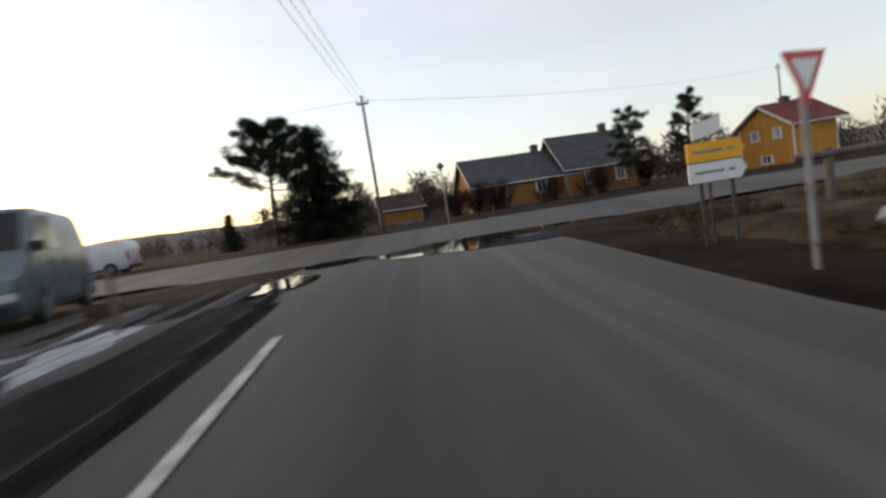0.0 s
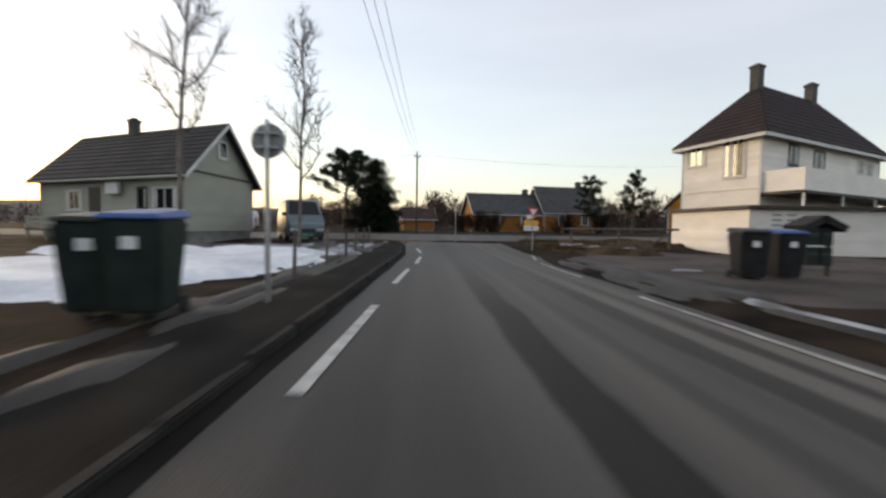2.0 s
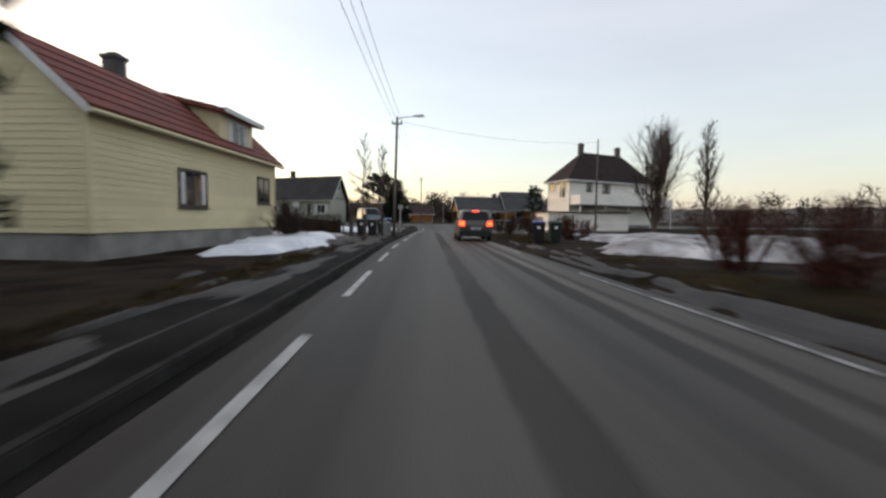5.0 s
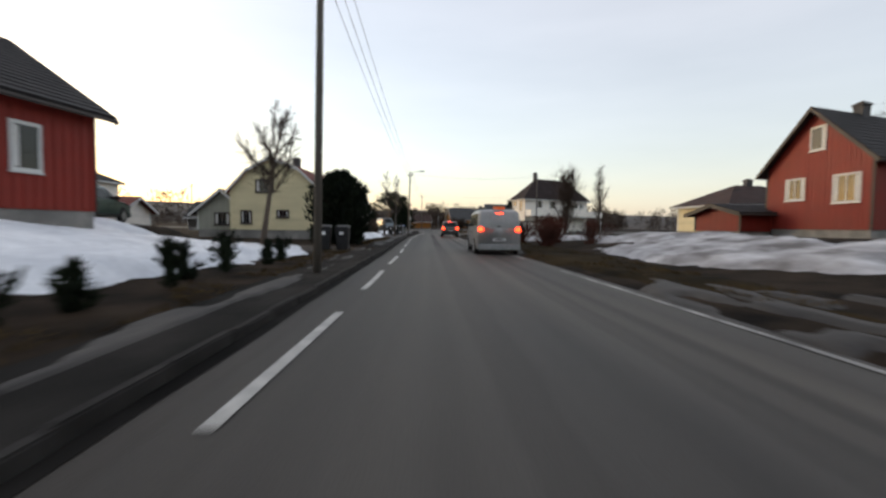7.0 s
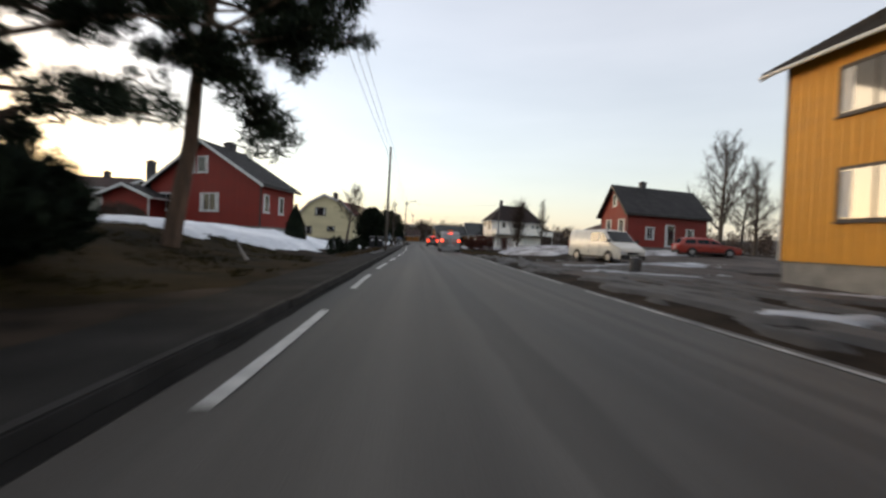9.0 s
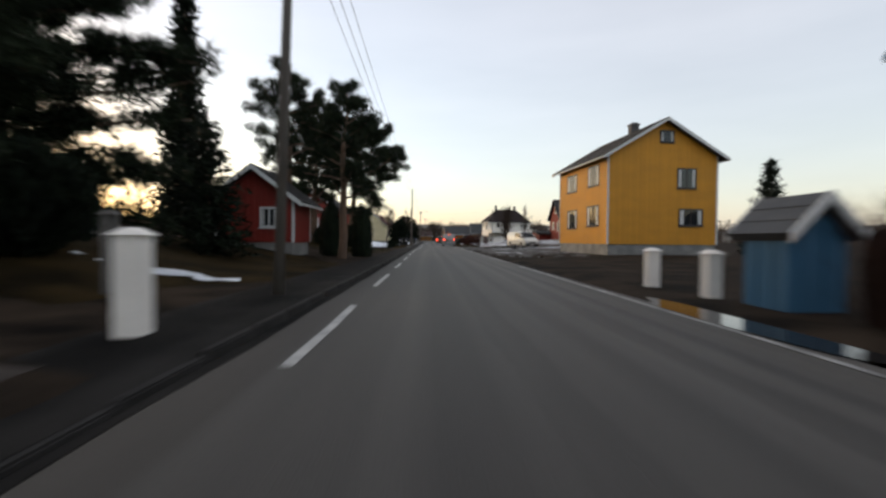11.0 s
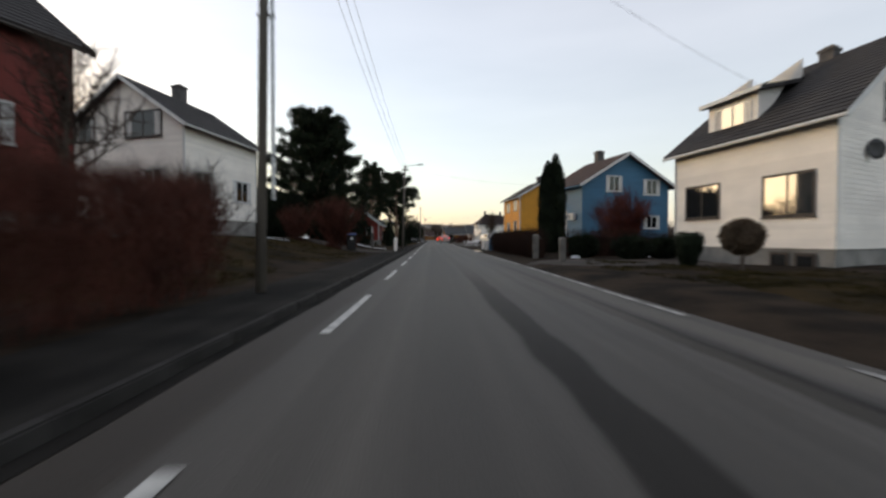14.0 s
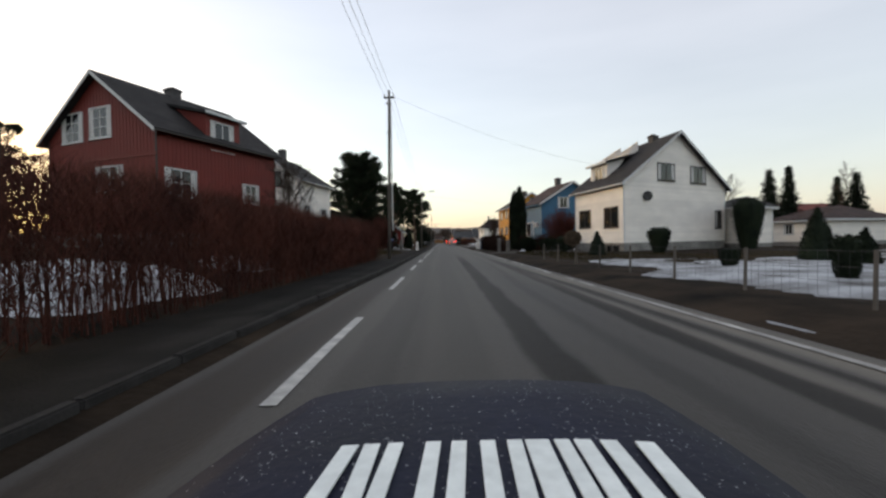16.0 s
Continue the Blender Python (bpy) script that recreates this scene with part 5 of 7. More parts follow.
def hedge(p0, p1, width, height, label, seed, tone=REDTWIG, density=150, core=0.5, foot=0.0, fine=False):
    """A clipped bare hedge between two points: a matted core and a shell of twigs."""
    rng = random.Random(seed)
    a, b = Vector((*p0, 0)), Vector((*p1, 0))
    ln = (b - a).length
    u = (b - a).normalized()
    s = Vector((-u.y, u.x, 0))
    mid = a.lerp(b, 0.5)
    th = thing("hedge", label, "hedge", at=(mid.x, mid.y, ground_z(mid.x, mid.y)))
    g, c = Geo(), Geo()
    n = max(int(ln / 0.6), 2)
    rows = []
    for k in range(n + 1):
        p = a + u * ln * k / n
        z = ground_z(p.x, p.y)
        w = width * core * 0.5 * (1 + 0.25 * noise.noise((k * 0.7, seed, 0)))
        hh = height * (0.68 + 0.2 * noise.noise((k * 0.5, seed, 3)))
        zb = z + (foot * height * (1.0 if k < n * 0.36 else 0.35) * (0.55 + 1.1 * noise.noise((k * 0.45, seed, 9))) if foot else -0.1)
        rows.append([p - s * w * 0.7 + Vector((0, 0, zb)), p - s * w + Vector((0, 0, z + hh * 0.7)), p - s * w * 0.75 + Vector((0, 0, z + hh)), p + s * w * 0.75 + Vector((0, 0, z + hh)),
                     p + s * w + Vector((0, 0, z + hh * 0.7)), p + s * w * 0.7 + Vector((0, 0, zb))])
    for k in range(n if core else 0):
        for i in range(5):
            g.quad(rows[k][i], rows[k + 1][i], rows[k + 1][i + 1], rows[k][i + 1])
    for k in (0, n) if core else ():
        g.quad(*rows[k])
    for _ in range(int(ln * density * 2.2)):
        p = a + u * rng.uniform(0, ln)
        z = ground_z(p.x, p.y)
        f = rng.random() ** (0.62 if foot else 1.0)
        hh = height * (0.92 + 0.16 * noise.noise((p.y * 0.8, seed, 3)))
        p = p + s * rng.choice((-1, 1)) * width * 0.5 * rng.uniform(0.4, 1.05) * (1 if f < 0.85 else rng.random())
        d = Vector((0, 0, 1)) + rdir(rng) * 0.8
        tri(c, p + Vector((0, 0, z + hh * f * 0.93)), d.normalized(), rdir(rng), rng.uniform(0.16, 0.46), 0.009 if fine else 0.017)
    for _ in range(int(ln * (5 if core else 26))):
        p = a + u * rng.uniform(0, ln) + s * width * rng.uniform(-0.3, 0.3)
        z = ground_z(p.x, p.y)
        e = p + Vector((rng.uniform(-0.2, 0.2), rng.uniform(-0.2, 0.2), z + height * 0.75))
        g.tube([p + Vector((0, 0, z - 0.05)), p.lerp(e, 0.5) + Vector((0, 0, 0.5 * z)) + rdir(rng) * 0.05, e], [0.011, 0.008, 0.004] if fine else [0.02, 0.015, 0.008], 4, False)
    part("core", g, tone, th)
    part("twig_mass", c, tone, th)
    return th


# junction
pine(-8.2, 27.0, 7.4, 3.7, "old pine with a flat dark crown beside the road", 3, 0.48, (0.6, 0), 30, 18)
spruce(-5.2, 26.6, 7.0, 2.7, "dense dark conical evergreen beside the main road", 4, name="evergreen_tree", full=1.7, fine=True)
spruce(-14.5, 36, 3.2, 0.9, "small dark spruce at the field's edge", 5)
pine(19.0, 37.5, 7.0, 2.0, "dark pine in front of an ochre house", 6, 0.25, (0, 0), 24, 8, bushy=True)
pine(24.0, 37.5, 7.7, 2.4, "spreading pine in front of an ochre house", 7, 0.32, (0.3, 0), 24, 8)
for k, (x, y, h) in enumerate(((6.2, 37.8, 2.9), (8.0, 38.2, 2.6), (4.4, 39, 2.2), (11.5, 38.5, 1.6), (15.5, 39.4, 1.8))):
    shrub(x, y, h, 1.4, "dense bare shrub beside the ochre house", 60 + k, TWIG, 40, 38)
bare_tree(-4.9, -0.3, 8.6, 2.1, "slim leafless birch in a snowy garden", 11, BIRCH, (0.3, 0), 15, 0.3, -0.15, 5)
bare_tree(-5.9, -6.0, 8.6, 2.0, "slim leafless birch by the fence", 12, BIRCH, (0.2, 0.2), 14, 0.35, 0.0, 4)
bare_tree(17.0, -10.4, 7.2, 4.6, "leafless garden tree with many rising limbs", 13, BARK, (0.3, 0), 30, 0.06, -0.55, 12)
bare_tree(21.5, -9.5, 9.0, 2.2, "tall narrow leafless tree with upright limbs", 14, BARK, (0, 0), 22, 0.2, -0.3, 6)
for k, (x, y, h, r) in enumerate(((5.0, -15.2, 1.3, 0.9), (6.6, -14.6, 1.5, 1.1), (8.6, -14.8, 1.4, 1.0), (10.2, -14.4, 1.2, 1.0), (5.6, -19.6, 1.3, 0.9), (7.4, -20.2, 1.4, 1.0))):
    shrub(x, y, h, r, "bare brown garden shrub beside the street", 70 + k, REDTWIG if k % 2 else TWIG, 46, 41)
shrub(-6.0, -26.4, 1.7, 1.2, "bare bushy shrub standing in snow", 80, TWIG, 60, 49)
hedge((-5.6, -17.4), (-16, -15.2), 0.7, 1.35, "low dark clipped hedge along the driveway", 15, TWIG, 420, 0.3)
for k, (x, y, h, r) in enumerate(((3.6, 37.5, 2.3, 1.5), (5.4, 38.4, 2.7, 1.6), (7.4, 38.6, 2.4, 1.5), (12.6, 39.6, 2.2, 1.3), (17.0, 39.8, 2.6, 1.4), (20.5, 39.0, 3.0, 1.6))):
    shrub(x, y, h, r, "dark leafless shrub before the ochre houses", 500 + k, DARK_TWIG, 60, 44)
# mid street, left
bare_tree(-6.3, -50.2, 5.2, 2.0, "crooked leafless fruit tree beside the driveway", 16, BARK, (0.7, 0.2), 14, 0.42)
clipped(-5.0, -42.4, 3.9, 1.6, "dark bushy evergreen beside the pavement", 17, [(0, 0.7), (0.2, 0.95), (0.5, 1.0), (0.75, 0.8), (0.92, 0.45), (1, 0.2)], "evergreen_bush", n=3600, size=0.26, shag=0.7)
clipped(-7.4, -62.2, 2.15, 0.64, "dark conical thuja against the red house", 18, CONE)
clipped(8.2, -129.0, 1.2, 0.5, "dark clipped vase-shaped bush by the house wall", 201, VASE, "clipped_shrub", n=500, size=0.12)
for k in range(10):
    rr = random.Random(k + 3)
    clipped(-4.2 - 0.5 * rr.random(), -54.0 - 1.42 * k - 0.8 * rr.random(), 0.5 + 0.4 * rr.random(), 0.15 + 0.09 * rr.random(), "small dark evergreen shrub in a row by the snow", 100 + k, SPIRE if k % 2 else VASE, "low_shrub", n=120, size=0.13, group="row of low shrubs", shag=1.1)
for k, (x, y, h) in enumerate(((5.7, -44.4, 1.7), (6.5, -41.5, 1.8), (5.5, -38.6, 1.4), (7.6, -39.4, 1.7), (6.2, -35.5, 1.5), (8.4, -43.2, 1.4))):
    shrub(x, y, h, 1.2, "bare red-brown shrub on the verge", 110 + k, REDTWIG, 50, 45)
pine(-7.0, -76.3, 10.5, 4.4, "tall leaning pine on a grass bank", 19, 0.5, (1.4, 0.2), 40, 22, hanging=((0.5, (-4.75, -75.2, 3.9)), (0.56, (-5.6, -76.8, 5.0)), (0.72, (-2.8, -75.0, 7.9)), (0.66, (-4.6, -73.4, 6.7))))
pine(-9.0, -79.6, 10.5, 3.8, "tall pine with ragged lower branches", 20, 0.2, (0.4, 0), 40, 20)
clipped(-6.7, -82.3, 1.6, 1.5, "broad dark juniper on the bank", 21, ROUND, "juniper", n=2600, size=0.24, shag=0.4)
hedge((-12.6, -69.8), (-17.5, -59.5), 0.9, 1.0, "dark clipped hedge beside the snowy garden", 240, TWIG, 150)
bare_tree(36.5, -35, 15.5, 6.0, "large spreading leafless tree behind the red house", 22, BARK, (0, 0), 24, 0.2)
bare_tree(42.5, -33, 13, 4.5, "tall leafless tree behind the yard", 23, BARK, (0, 0), 20, 0.2)
bare_tree(28.0, -50, 6.4, 3.2, "gnarled leafless fruit tree by the yard", 24, BARK, (0.6, 0), 16, 0.3, 0.25, 8)
bare_tree(29.5, -95, 11, 4.5, "leafless tree behind the yellow house", 25, BARK, (0, 0), 20, 0.2)
spruce(23.5, -82, 7.0, 1.8, "dark spruce behind the yellow house", 26)
# late street, left
pine(-10.6, -103.2, 11.3, 4.5, "big bushy dark pine in a garden", 27, 0.06, (0, 0), 96, 30, NEEDLE, True)
pine(-7.6, -89.8, 9.4, 2.8, "tall pine with layered branches", 28, 0.4, (0, 0), 26, 9)
pine(-4.5, -92.2, 8.4, 2.3, "slender pine beside the pavement", 29, 0.34, (0.2, 0), 24, 9)
spruce(-10.0, -95.3, 9.9, 1.1, "very narrow dark spruce", 30)
clipped(-5.4, -90.4, 2.9, 0.55, "narrow columnar thuja by the pavement", 31, COLUMN, n=700)
clipped(-3.9, -90.0, 2.8, 0.55, "narrow columnar thuja by the pavement", 32, COLUMN, n=700)
for k, (x, y, h, r) in enumerate(((-9.2, -107.6, 2.6, 1.5), (-11.4, -108.6, 3.4, 1.7), (-13.4, -107.0, 4.0, 1.9), (-8.0, -105.2, 2.0, 1.3))):
    clipped(x, y, h, r, "dark spreading evergreen under the big pine", 210 + k, ROUND, "evergreen_bush", n=2600, size=0.26, shag=0.6)
spruce(-7.4, -99.0, 4.4, 1.3, "dense young spruce in a front garden", 33, full=1.4)
shrub(-6.8, -114.2, 3.4, 1.9, "tall bare brown shrub beside the driveway", 34, REDTWIG, 90, 64)
shrub(-8.8, -115.6, 2.4, 1.5, "bare brown shrub beside the white house", 35, REDTWIG, 60, 49)
shrub(-6.0, -112.8, 1.4, 1.0, "low bare brown shrub by the bins", 36, REDTWIG, 46, 41)
shrub(-7.2, -131.3, 2.8, 1.3, "twiggy bare shrub on the lawn", 37, TWIG, 50, 49)
hedge((-4.5, -160.5), (-4.45, -136.6), 1.2, 1.95, "tall leafless red-brown hedge along the pavement", 38, REDTWIG, 1500, 0.0, 0.5, fine=True)
shrub(-5.9, -134.2, 2.6, 1.5, "twiggy grey-brown bare shrub in the front garden", 137, TWIG, 44, 46)
bare_tree(-10.5, -131.5, 5.4, 2.6, "leafless garden tree beside the red house", 39, BARK, (0.2, 0), 18, 0.3)
pine(-27.2, -133.5, 8.2, 2.4, "dark pine behind the red house", 139, 0.2, (0, 0), 26, 9, bushy=True)
# late street, right
hedge((4.6, -108.6), (4.7, -122.4), 1.0, 1.5, "clipped dark beech hedge along the street", 40, DARK_TWIG, 700, fine=True)
hedge((6.6, -120.5), (19.5, -116.0), 1.0, 1.5, "dark clipped hedge by the driveway", 41, DARK_TWIG, 300)
clipped(7.2, -114.2, 6.2, 0.62, "tall dark columnar thuja by the blue house", 42, COLUMN, n=1800, size=0.24)
clipped(7.75, -114.0, 6.75, 0.66, "tall dark columnar thuja by the blue house", 142, COLUMN, n=1800, size=0.24)
shrub(11.6, -115.6, 4.0, 1.9, "large red-brown bare shrub before the blue house", 43, RUST_TWIG, 90, 68)
spruce(20.9, -112, 4.8, 1.5, "dark red-brown conifer by the drive", 44)
shrub(9.3, -118.6, 1.6, 1.2, "bare red-brown shrub behind the hedge", 45, RUST_TWIG, 60, 45)
clipped(8.0, -136.6, 1.4, 0.5, "small clipped cone of box beside the white house", 46, CONE, "box_cone", n=420, size=0.11)
clipped(12.3, -134.7, 1.65, 0.66, "dark clipped vase-shaped shrub on the lawn", 47, VASE, "clipped_shrub", n=600, size=0.12)
clipped(8.0, -132.0, 0.95, 0.52, "brown twiggy ball-shaped shrub on a short stem", 48, ROUND, "round_shrub", tone=PALE_TWIG, lift=0.5, n=2600, size=0.12, shag=0.25)
clipped(21.9, -128.3, 3.9, 1.1, "tall dark clipped yew beside the house", 49, VASE, "clipped_shrub", n=1000, size=0.14)
clipped(7.4, -149.0, 0.6, 0.28, "little round evergreen on the lawn", 50, VASE, "clipped_shrub", n=300, size=0.09)
clipped(7.1, -153.0, 0.95, 0.27, "dark clipped vase-shaped shrub on the snowy lawn", 51, VASE, "clipped_shrub", n=500, size=0.09)
clipped(10.9, -149.3, 1.1, 0.34, "dark clipped cone on the snowy lawn", 52, CONE, "clipped_shrub", n=500, size=0.12)
for k, (x, y, h) in enumerate(((41, -104, 9.5), (46.5, -100, 10.5), (52, -104, 9.0), (60, -92, 10))):
    spruce(x, y, h, 2.0, "dark spruce standing behind the gardens", 53 + k)
for k, (x, y, h) in enumerate(((37, -96, 10), (56, -98, 11), (33, -108, 8))):
    bare_tree(x, y, h, 3.2, "leafless birch behind the gardens", 57 + k, BIRCH, (0, 0), 16, 0.25)


clipped(11.9, -146.5, 1.9, 0.55, "brown-green clipped cone behind the snowy lawn", 220, CONE, "clipped_shrub", n=600, size=0.12)
for k, (x, y, h, r) in enumerate(((8.3, -124.4, 1.0, 0.8), (9.9, -124.0, 0.9, 0.7), (7.0, -121.9, 1.1, 0.7))):
    clipped(x, y, h, r, "low dark evergreen beside the driveway", 222 + k, ROUND, "evergreen_bush", n=1100, size=0.18, shag=0.5)
for k, (x, y, h) in enumerate(((30.6, -95, 8.4), (32.2, -94.4, 9.2), (33.6, -95.2, 8.8), (35.0, -94.6, 8.6))):
    bare_tree(x, y, h, 1.5, "narrow leafless poplar behind the gardens", 230 + k, BARK, (0, 0), 26, 0.1, -0.5, 14)


def tufts(name, blobs, n, h, material, label, seed, lift=0.0):
    """Blades of dead grass in small clumps over an area of ellipses."""
    rng = random.Random(seed)
    g = Geo()
    for _ in range(n):
        cx, cy, rx, ry = blobs[rng.randrange(len(blobs))]
        a, r = rng.uniform(0, 2 * math.pi), math.sqrt(rng.random())
        x, y = cx + rx * r * math.cos(a), cy + ry * r * math.sin(a)
        if noise.noise((x * 0.6, y * 0.6, seed)) < -0.12:
            continue
        p = Vector((x, y, ground_z(x, y) + lift - 0.01))
        hh = h * rng.uniform(0.5, 1.3)
        for _k in range(7):
            d = rdir(rng, 1.0)
            d.z = abs(d.z) + 0.15
            tri(g, p + Vector((rng.uniform(-0.06, 0.06), rng.uniform(-0.06, 0.06), 0)), d.normalized(), rdir(rng), hh * rng.uniform(0.6, 1.3), 0.012 + 0.05 * h)
    tagged(new(name, mesh_of(name, g, material)), label, "grass", kind="stuff")


BLADE = mat("dead_grass_blades", (0.030, 0.021, 0.010), (0.095, 0.066, 0.030), scale=1.5, rough=1.0, bump=0, rand=0.4, spec=0.05)
BLADE_DULL = mat("dull_lawn_blades", (0.012, 0.011, 0.004), (0.045, 0.036, 0.012), scale=0.9, rough=1.0, bump=0, rand=0.4, spec=0.05)
tufts("verge_tufts", [(5.4, 3.0, 1.9, 4.4), (7.8, 5.6, 3.4, 2.0)], 1500, 0.13, BLADE, "dead brown grass tufts on the road corner's verge", 301, 0.2)
tufts("verge_tufts", [(4.7, -47, 1.2, 16), (4.6, -20, 1.0, 6)], 2200, 0.09, BLADE, "dead brown grass tufts along the verge", 302, 0.07)
tufts("verge_tufts", [(-3.7, -57, 0.55, 13), (-3.6, -36, 0.5, 7)], 1400, 0.09, BLADE, "dead grass between pavement and snow", 303, 0.03)
tufts("lawn_tufts", [(-6.9, -78, 3.4, 9)], 3200, 0.08, BLADE_DULL, "rough winter grass on the bank", 304, 0.09)
tufts("lawn_tufts", [(-7.6, -121, 3.6, 8), (-7.6, -134, 3.2, 5.5)], 3600, 0.07, BLADE_DULL, "rough winter grass of a front lawn", 305, 0.09)
tufts("lawn_tufts", [(8.6, -139, 3.8, 9), (6.2, -132, 1.6, 6)], 3000, 0.07, BLADE_DULL, "rough winter grass before the white house", 306, 0.07)


# ---- distance ----
def wood_belt(name, x0, x1, y0, y1, n, h0, h1, seed, label):
    """Far scrub and woodland: many small leafless and dark crowns in one object."""
    rng = random.Random(seed)
    g = Geo()
    for _ in range(n):
        x, y = rng.uniform(x0, x1), rng.uniform(y0, y1)
        h = rng.uniform(h0, h1)
        z = ground_z(x, y)
        r = h * rng.uniform(0.25, 0.45)
        g.tube([(x, y, z), (x, y, z + h * 0.8)], [0.09, 0.03], 3, False)
        for _k in range(90):
            k = rng.uniform(0.1, 1.0)
            a = rng.uniform(0, 6.28)
            rr = r * math.sqrt(rng.random()) * (1.15 - k * 0.7)
            p = Vector((x + rr * math.cos(a), y + rr * math.sin(a), z + h * k * 0.85))
            tri(g, p, rdir(rng, 0.9), rdir(rng), h * rng.uniform(0.10, 0.22), h * 0.028)
    tagged(new(name, mesh_of(name, g, WOODS)), label, "woodland", kind="stuff")


WOODS = mat("far_woods", (0.035, 0.027, 0.022), (0.085, 0.06, 0.045), scale=0.12, rough=1, bump=0, rand=0.45, spec=0.15)
HILL = mat("far_hillside", (0.03, 0.03, 0.03), (0.075, 0.06, 0.05), scale=0.02, rough=1, bump=0.4, fine=0.15)
wood_belt("far_woodland", -30, 70, 75, 120, 300, 5, 9.5, 1, "brown leafless woodland beyond the main road")
wood_belt("far_woodland", -120, -30, 90, 150, 150, 3, 6, 2, "low leafless scrub beyond the fields")
wood_belt("far_woodland", 60, 160, -20, 100, 200, 4, 8, 3, "leafless scrub behind the houses")
wood_belt("far_woodland", -120, -45, -160, 40, 160, 4, 9, 4, "leafless trees behind the gardens")
wood_belt("far_woodland", 60, 140, -180, -60, 120, 4, 9, 5, "leafless trees behind the gardens")
wood_belt("shrubbery", -24, -12, -92, -80, 16, 2.5, 5, 6, "tangled leafless shrubs between gardens")
wood_belt("shrubbery", -30, -16, -112, -98, 18, 3, 6, 7, "tangled leafless shrubs between gardens")
g = Geo()
N = 220
for k in range(N + 1):
    a = 2 * math.pi * k / N
    near = 0.5 + 0.5 * math.cos(a - math.pi / 2)
    for j, (rad, f) in enumerate(((750, 0), (900, 0.55), (1100, 1.0), (1500, 0.9))):
        hh = (14 + 26 * near + 12 * noise.noise((math.cos(a) * 3, math.sin(a) * 3, 1)) + 4 * noise.noise((a * 20, j, 2)) + 2.5 * noise.noise((a * 70, j, 3))) * f
        g.v.append((rad * math.cos(a), -60 + rad * math.sin(a), hh - 2))
g.f = [(4 * k + j, 4 * k + 4 + j, 4 * k + 5 + j, 4 * k + 1 + j) for k in range(N) for j in range(3)]
tagged(new("hills", mesh_of("hills", g, HILL, True)), "low wooded hills on the horizon", "hills", kind="structure")


# ---- poles and cables ----
def pole(x, y, h, label, arm=None, cross=True, r=0.085, twin=False, lean=0.0):
    z = rise(y) + 0.02 if abs(x) < 3.6 else ground_z(x, y) - 0.03
    th = thing("utility_pole", label, "utility pole", at=(x, y, z))
    g = Geo()
    g.tube([(x, y, z), (x + lean * 0.5, y, z + h * 0.5), (x + lean, y, z + h)], [r, r * 0.88, r * 0.72], 10)
    part("pole", g, POLE, th, smooth=True)
    if twin:
        g = Geo()
        g.tube([(x + 0.22, y, z + 1.6), (x + 0.22, y, z + h * 0.94)], [0.035, 0.035], 8)
        part("cable_pipe", g, STEEL, th)
        for k in (0.25, 0.5, 0.75, 0.92):
            g = Geo()
            g.box(x - 0.02, y - 0.03, z + h * k, x + 0.26, y + 0.03, z + h * k + 0.05)
            part("clamp", g, IRON, th)
    if cross:
        g = Geo()
        g.box(x + lean - 0.28, y - 0.04, z + h - 0.42, x + lean + 0.28, y + 0.04, z + h - 0.34)
        part("crossarm", g, IRON, th)
        for k in (-0.24, 0.0, 0.24):
            g = Geo()
            g.lathe((x + lean + k, y - 0.05, z + h - 0.34), [(0.02, 0), (0.045, 0.02), (0.03, 0.06), (0.045, 0.09), (0.02, 0.13)], 8)
            part("insulator", g, CONCRETE, th)
    if arm:
        g = Geo()
        p = [(x + lean, y, z + h - 0.12), (x + lean + arm * 0.35, y, z + h - 0.03), (x + lean + arm, y, z + h + 0.04)]
        g.tube(p, [0.03, 0.028, 0.025], 7)
        a_ = part("lamp_arm", g, STEEL, th)
        g = Geo()
        g.hexa([(x + lean + arm - 0.08, y - 0.09, z + h), (x + lean + arm + 0.5, y - 0.12, z + h + 0.03), (x + lean + arm + 0.5, y + 0.12, z + h + 0.03), (x + lean + arm - 0.08, y + 0.09, z + h),
                (x + lean + arm - 0.08, y - 0.05, z + h + 0.11), (x + lean + arm + 0.42, y - 0.07, z + h + 0.14), (x + lean + arm + 0.42, y + 0.07, z + h + 0.14), (x + lean + arm - 0.08, y + 0.05, z + h + 0.11)])
        part("lamp_head", g, STEEL, a_, "grey street lamp head, unlit", bevel=0.02)
    return Vector((x + lean, y, z + h - 0.22))


def cable(a, b, sag, r=0.008, name="overhead_cable"):
    pts = []
    for k in range(17):
        t = k / 16
        p = Vector(a).lerp(Vector(b), t)
        p.z -= sag * 4 * t * (1 - t)
        pts.append(p)
    g = Geo()
    g.tube(pts, [r] * 17, 4)
    tagged(new(name, mesh_of(name, g, WIRE)), "thin black overhead cable strung between poles", "cable", "overhead cables")


TOPS = [pole(-1.3, 21.4, 6.6, "weathered wooden utility pole beyond the main road"), pole(-2.25, -19.5, 6.6, "weathered wooden pole with a street lamp", 1.0, lean=0.16),
        pole(-2.54, -57.8, 7.0, "weathered wooden utility pole by the kerb", lean=0.08, cross=False), pole(-2.85, -106.3, 7.0, "weathered wooden pole with a street lamp", 1.05, lean=0.2),
        pole(-3.35, -136.6, 9.2, "tall wooden utility pole with a steel pipe", twin=True, lean=0.15)]
TOPS.append(Vector((-3.4, -176, 8.6)))
pole(-3.4, -176, 8.8, "weathered wooden utility pole by the kerb")
for k in range(len(TOPS) - 1):
    for d in (-0.24, 0.0, 0.24):
        cable(TOPS[k] + Vector((d, -0.05, 0)), TOPS[k + 1] + Vector((d, -0.05, 0)), 0.5)
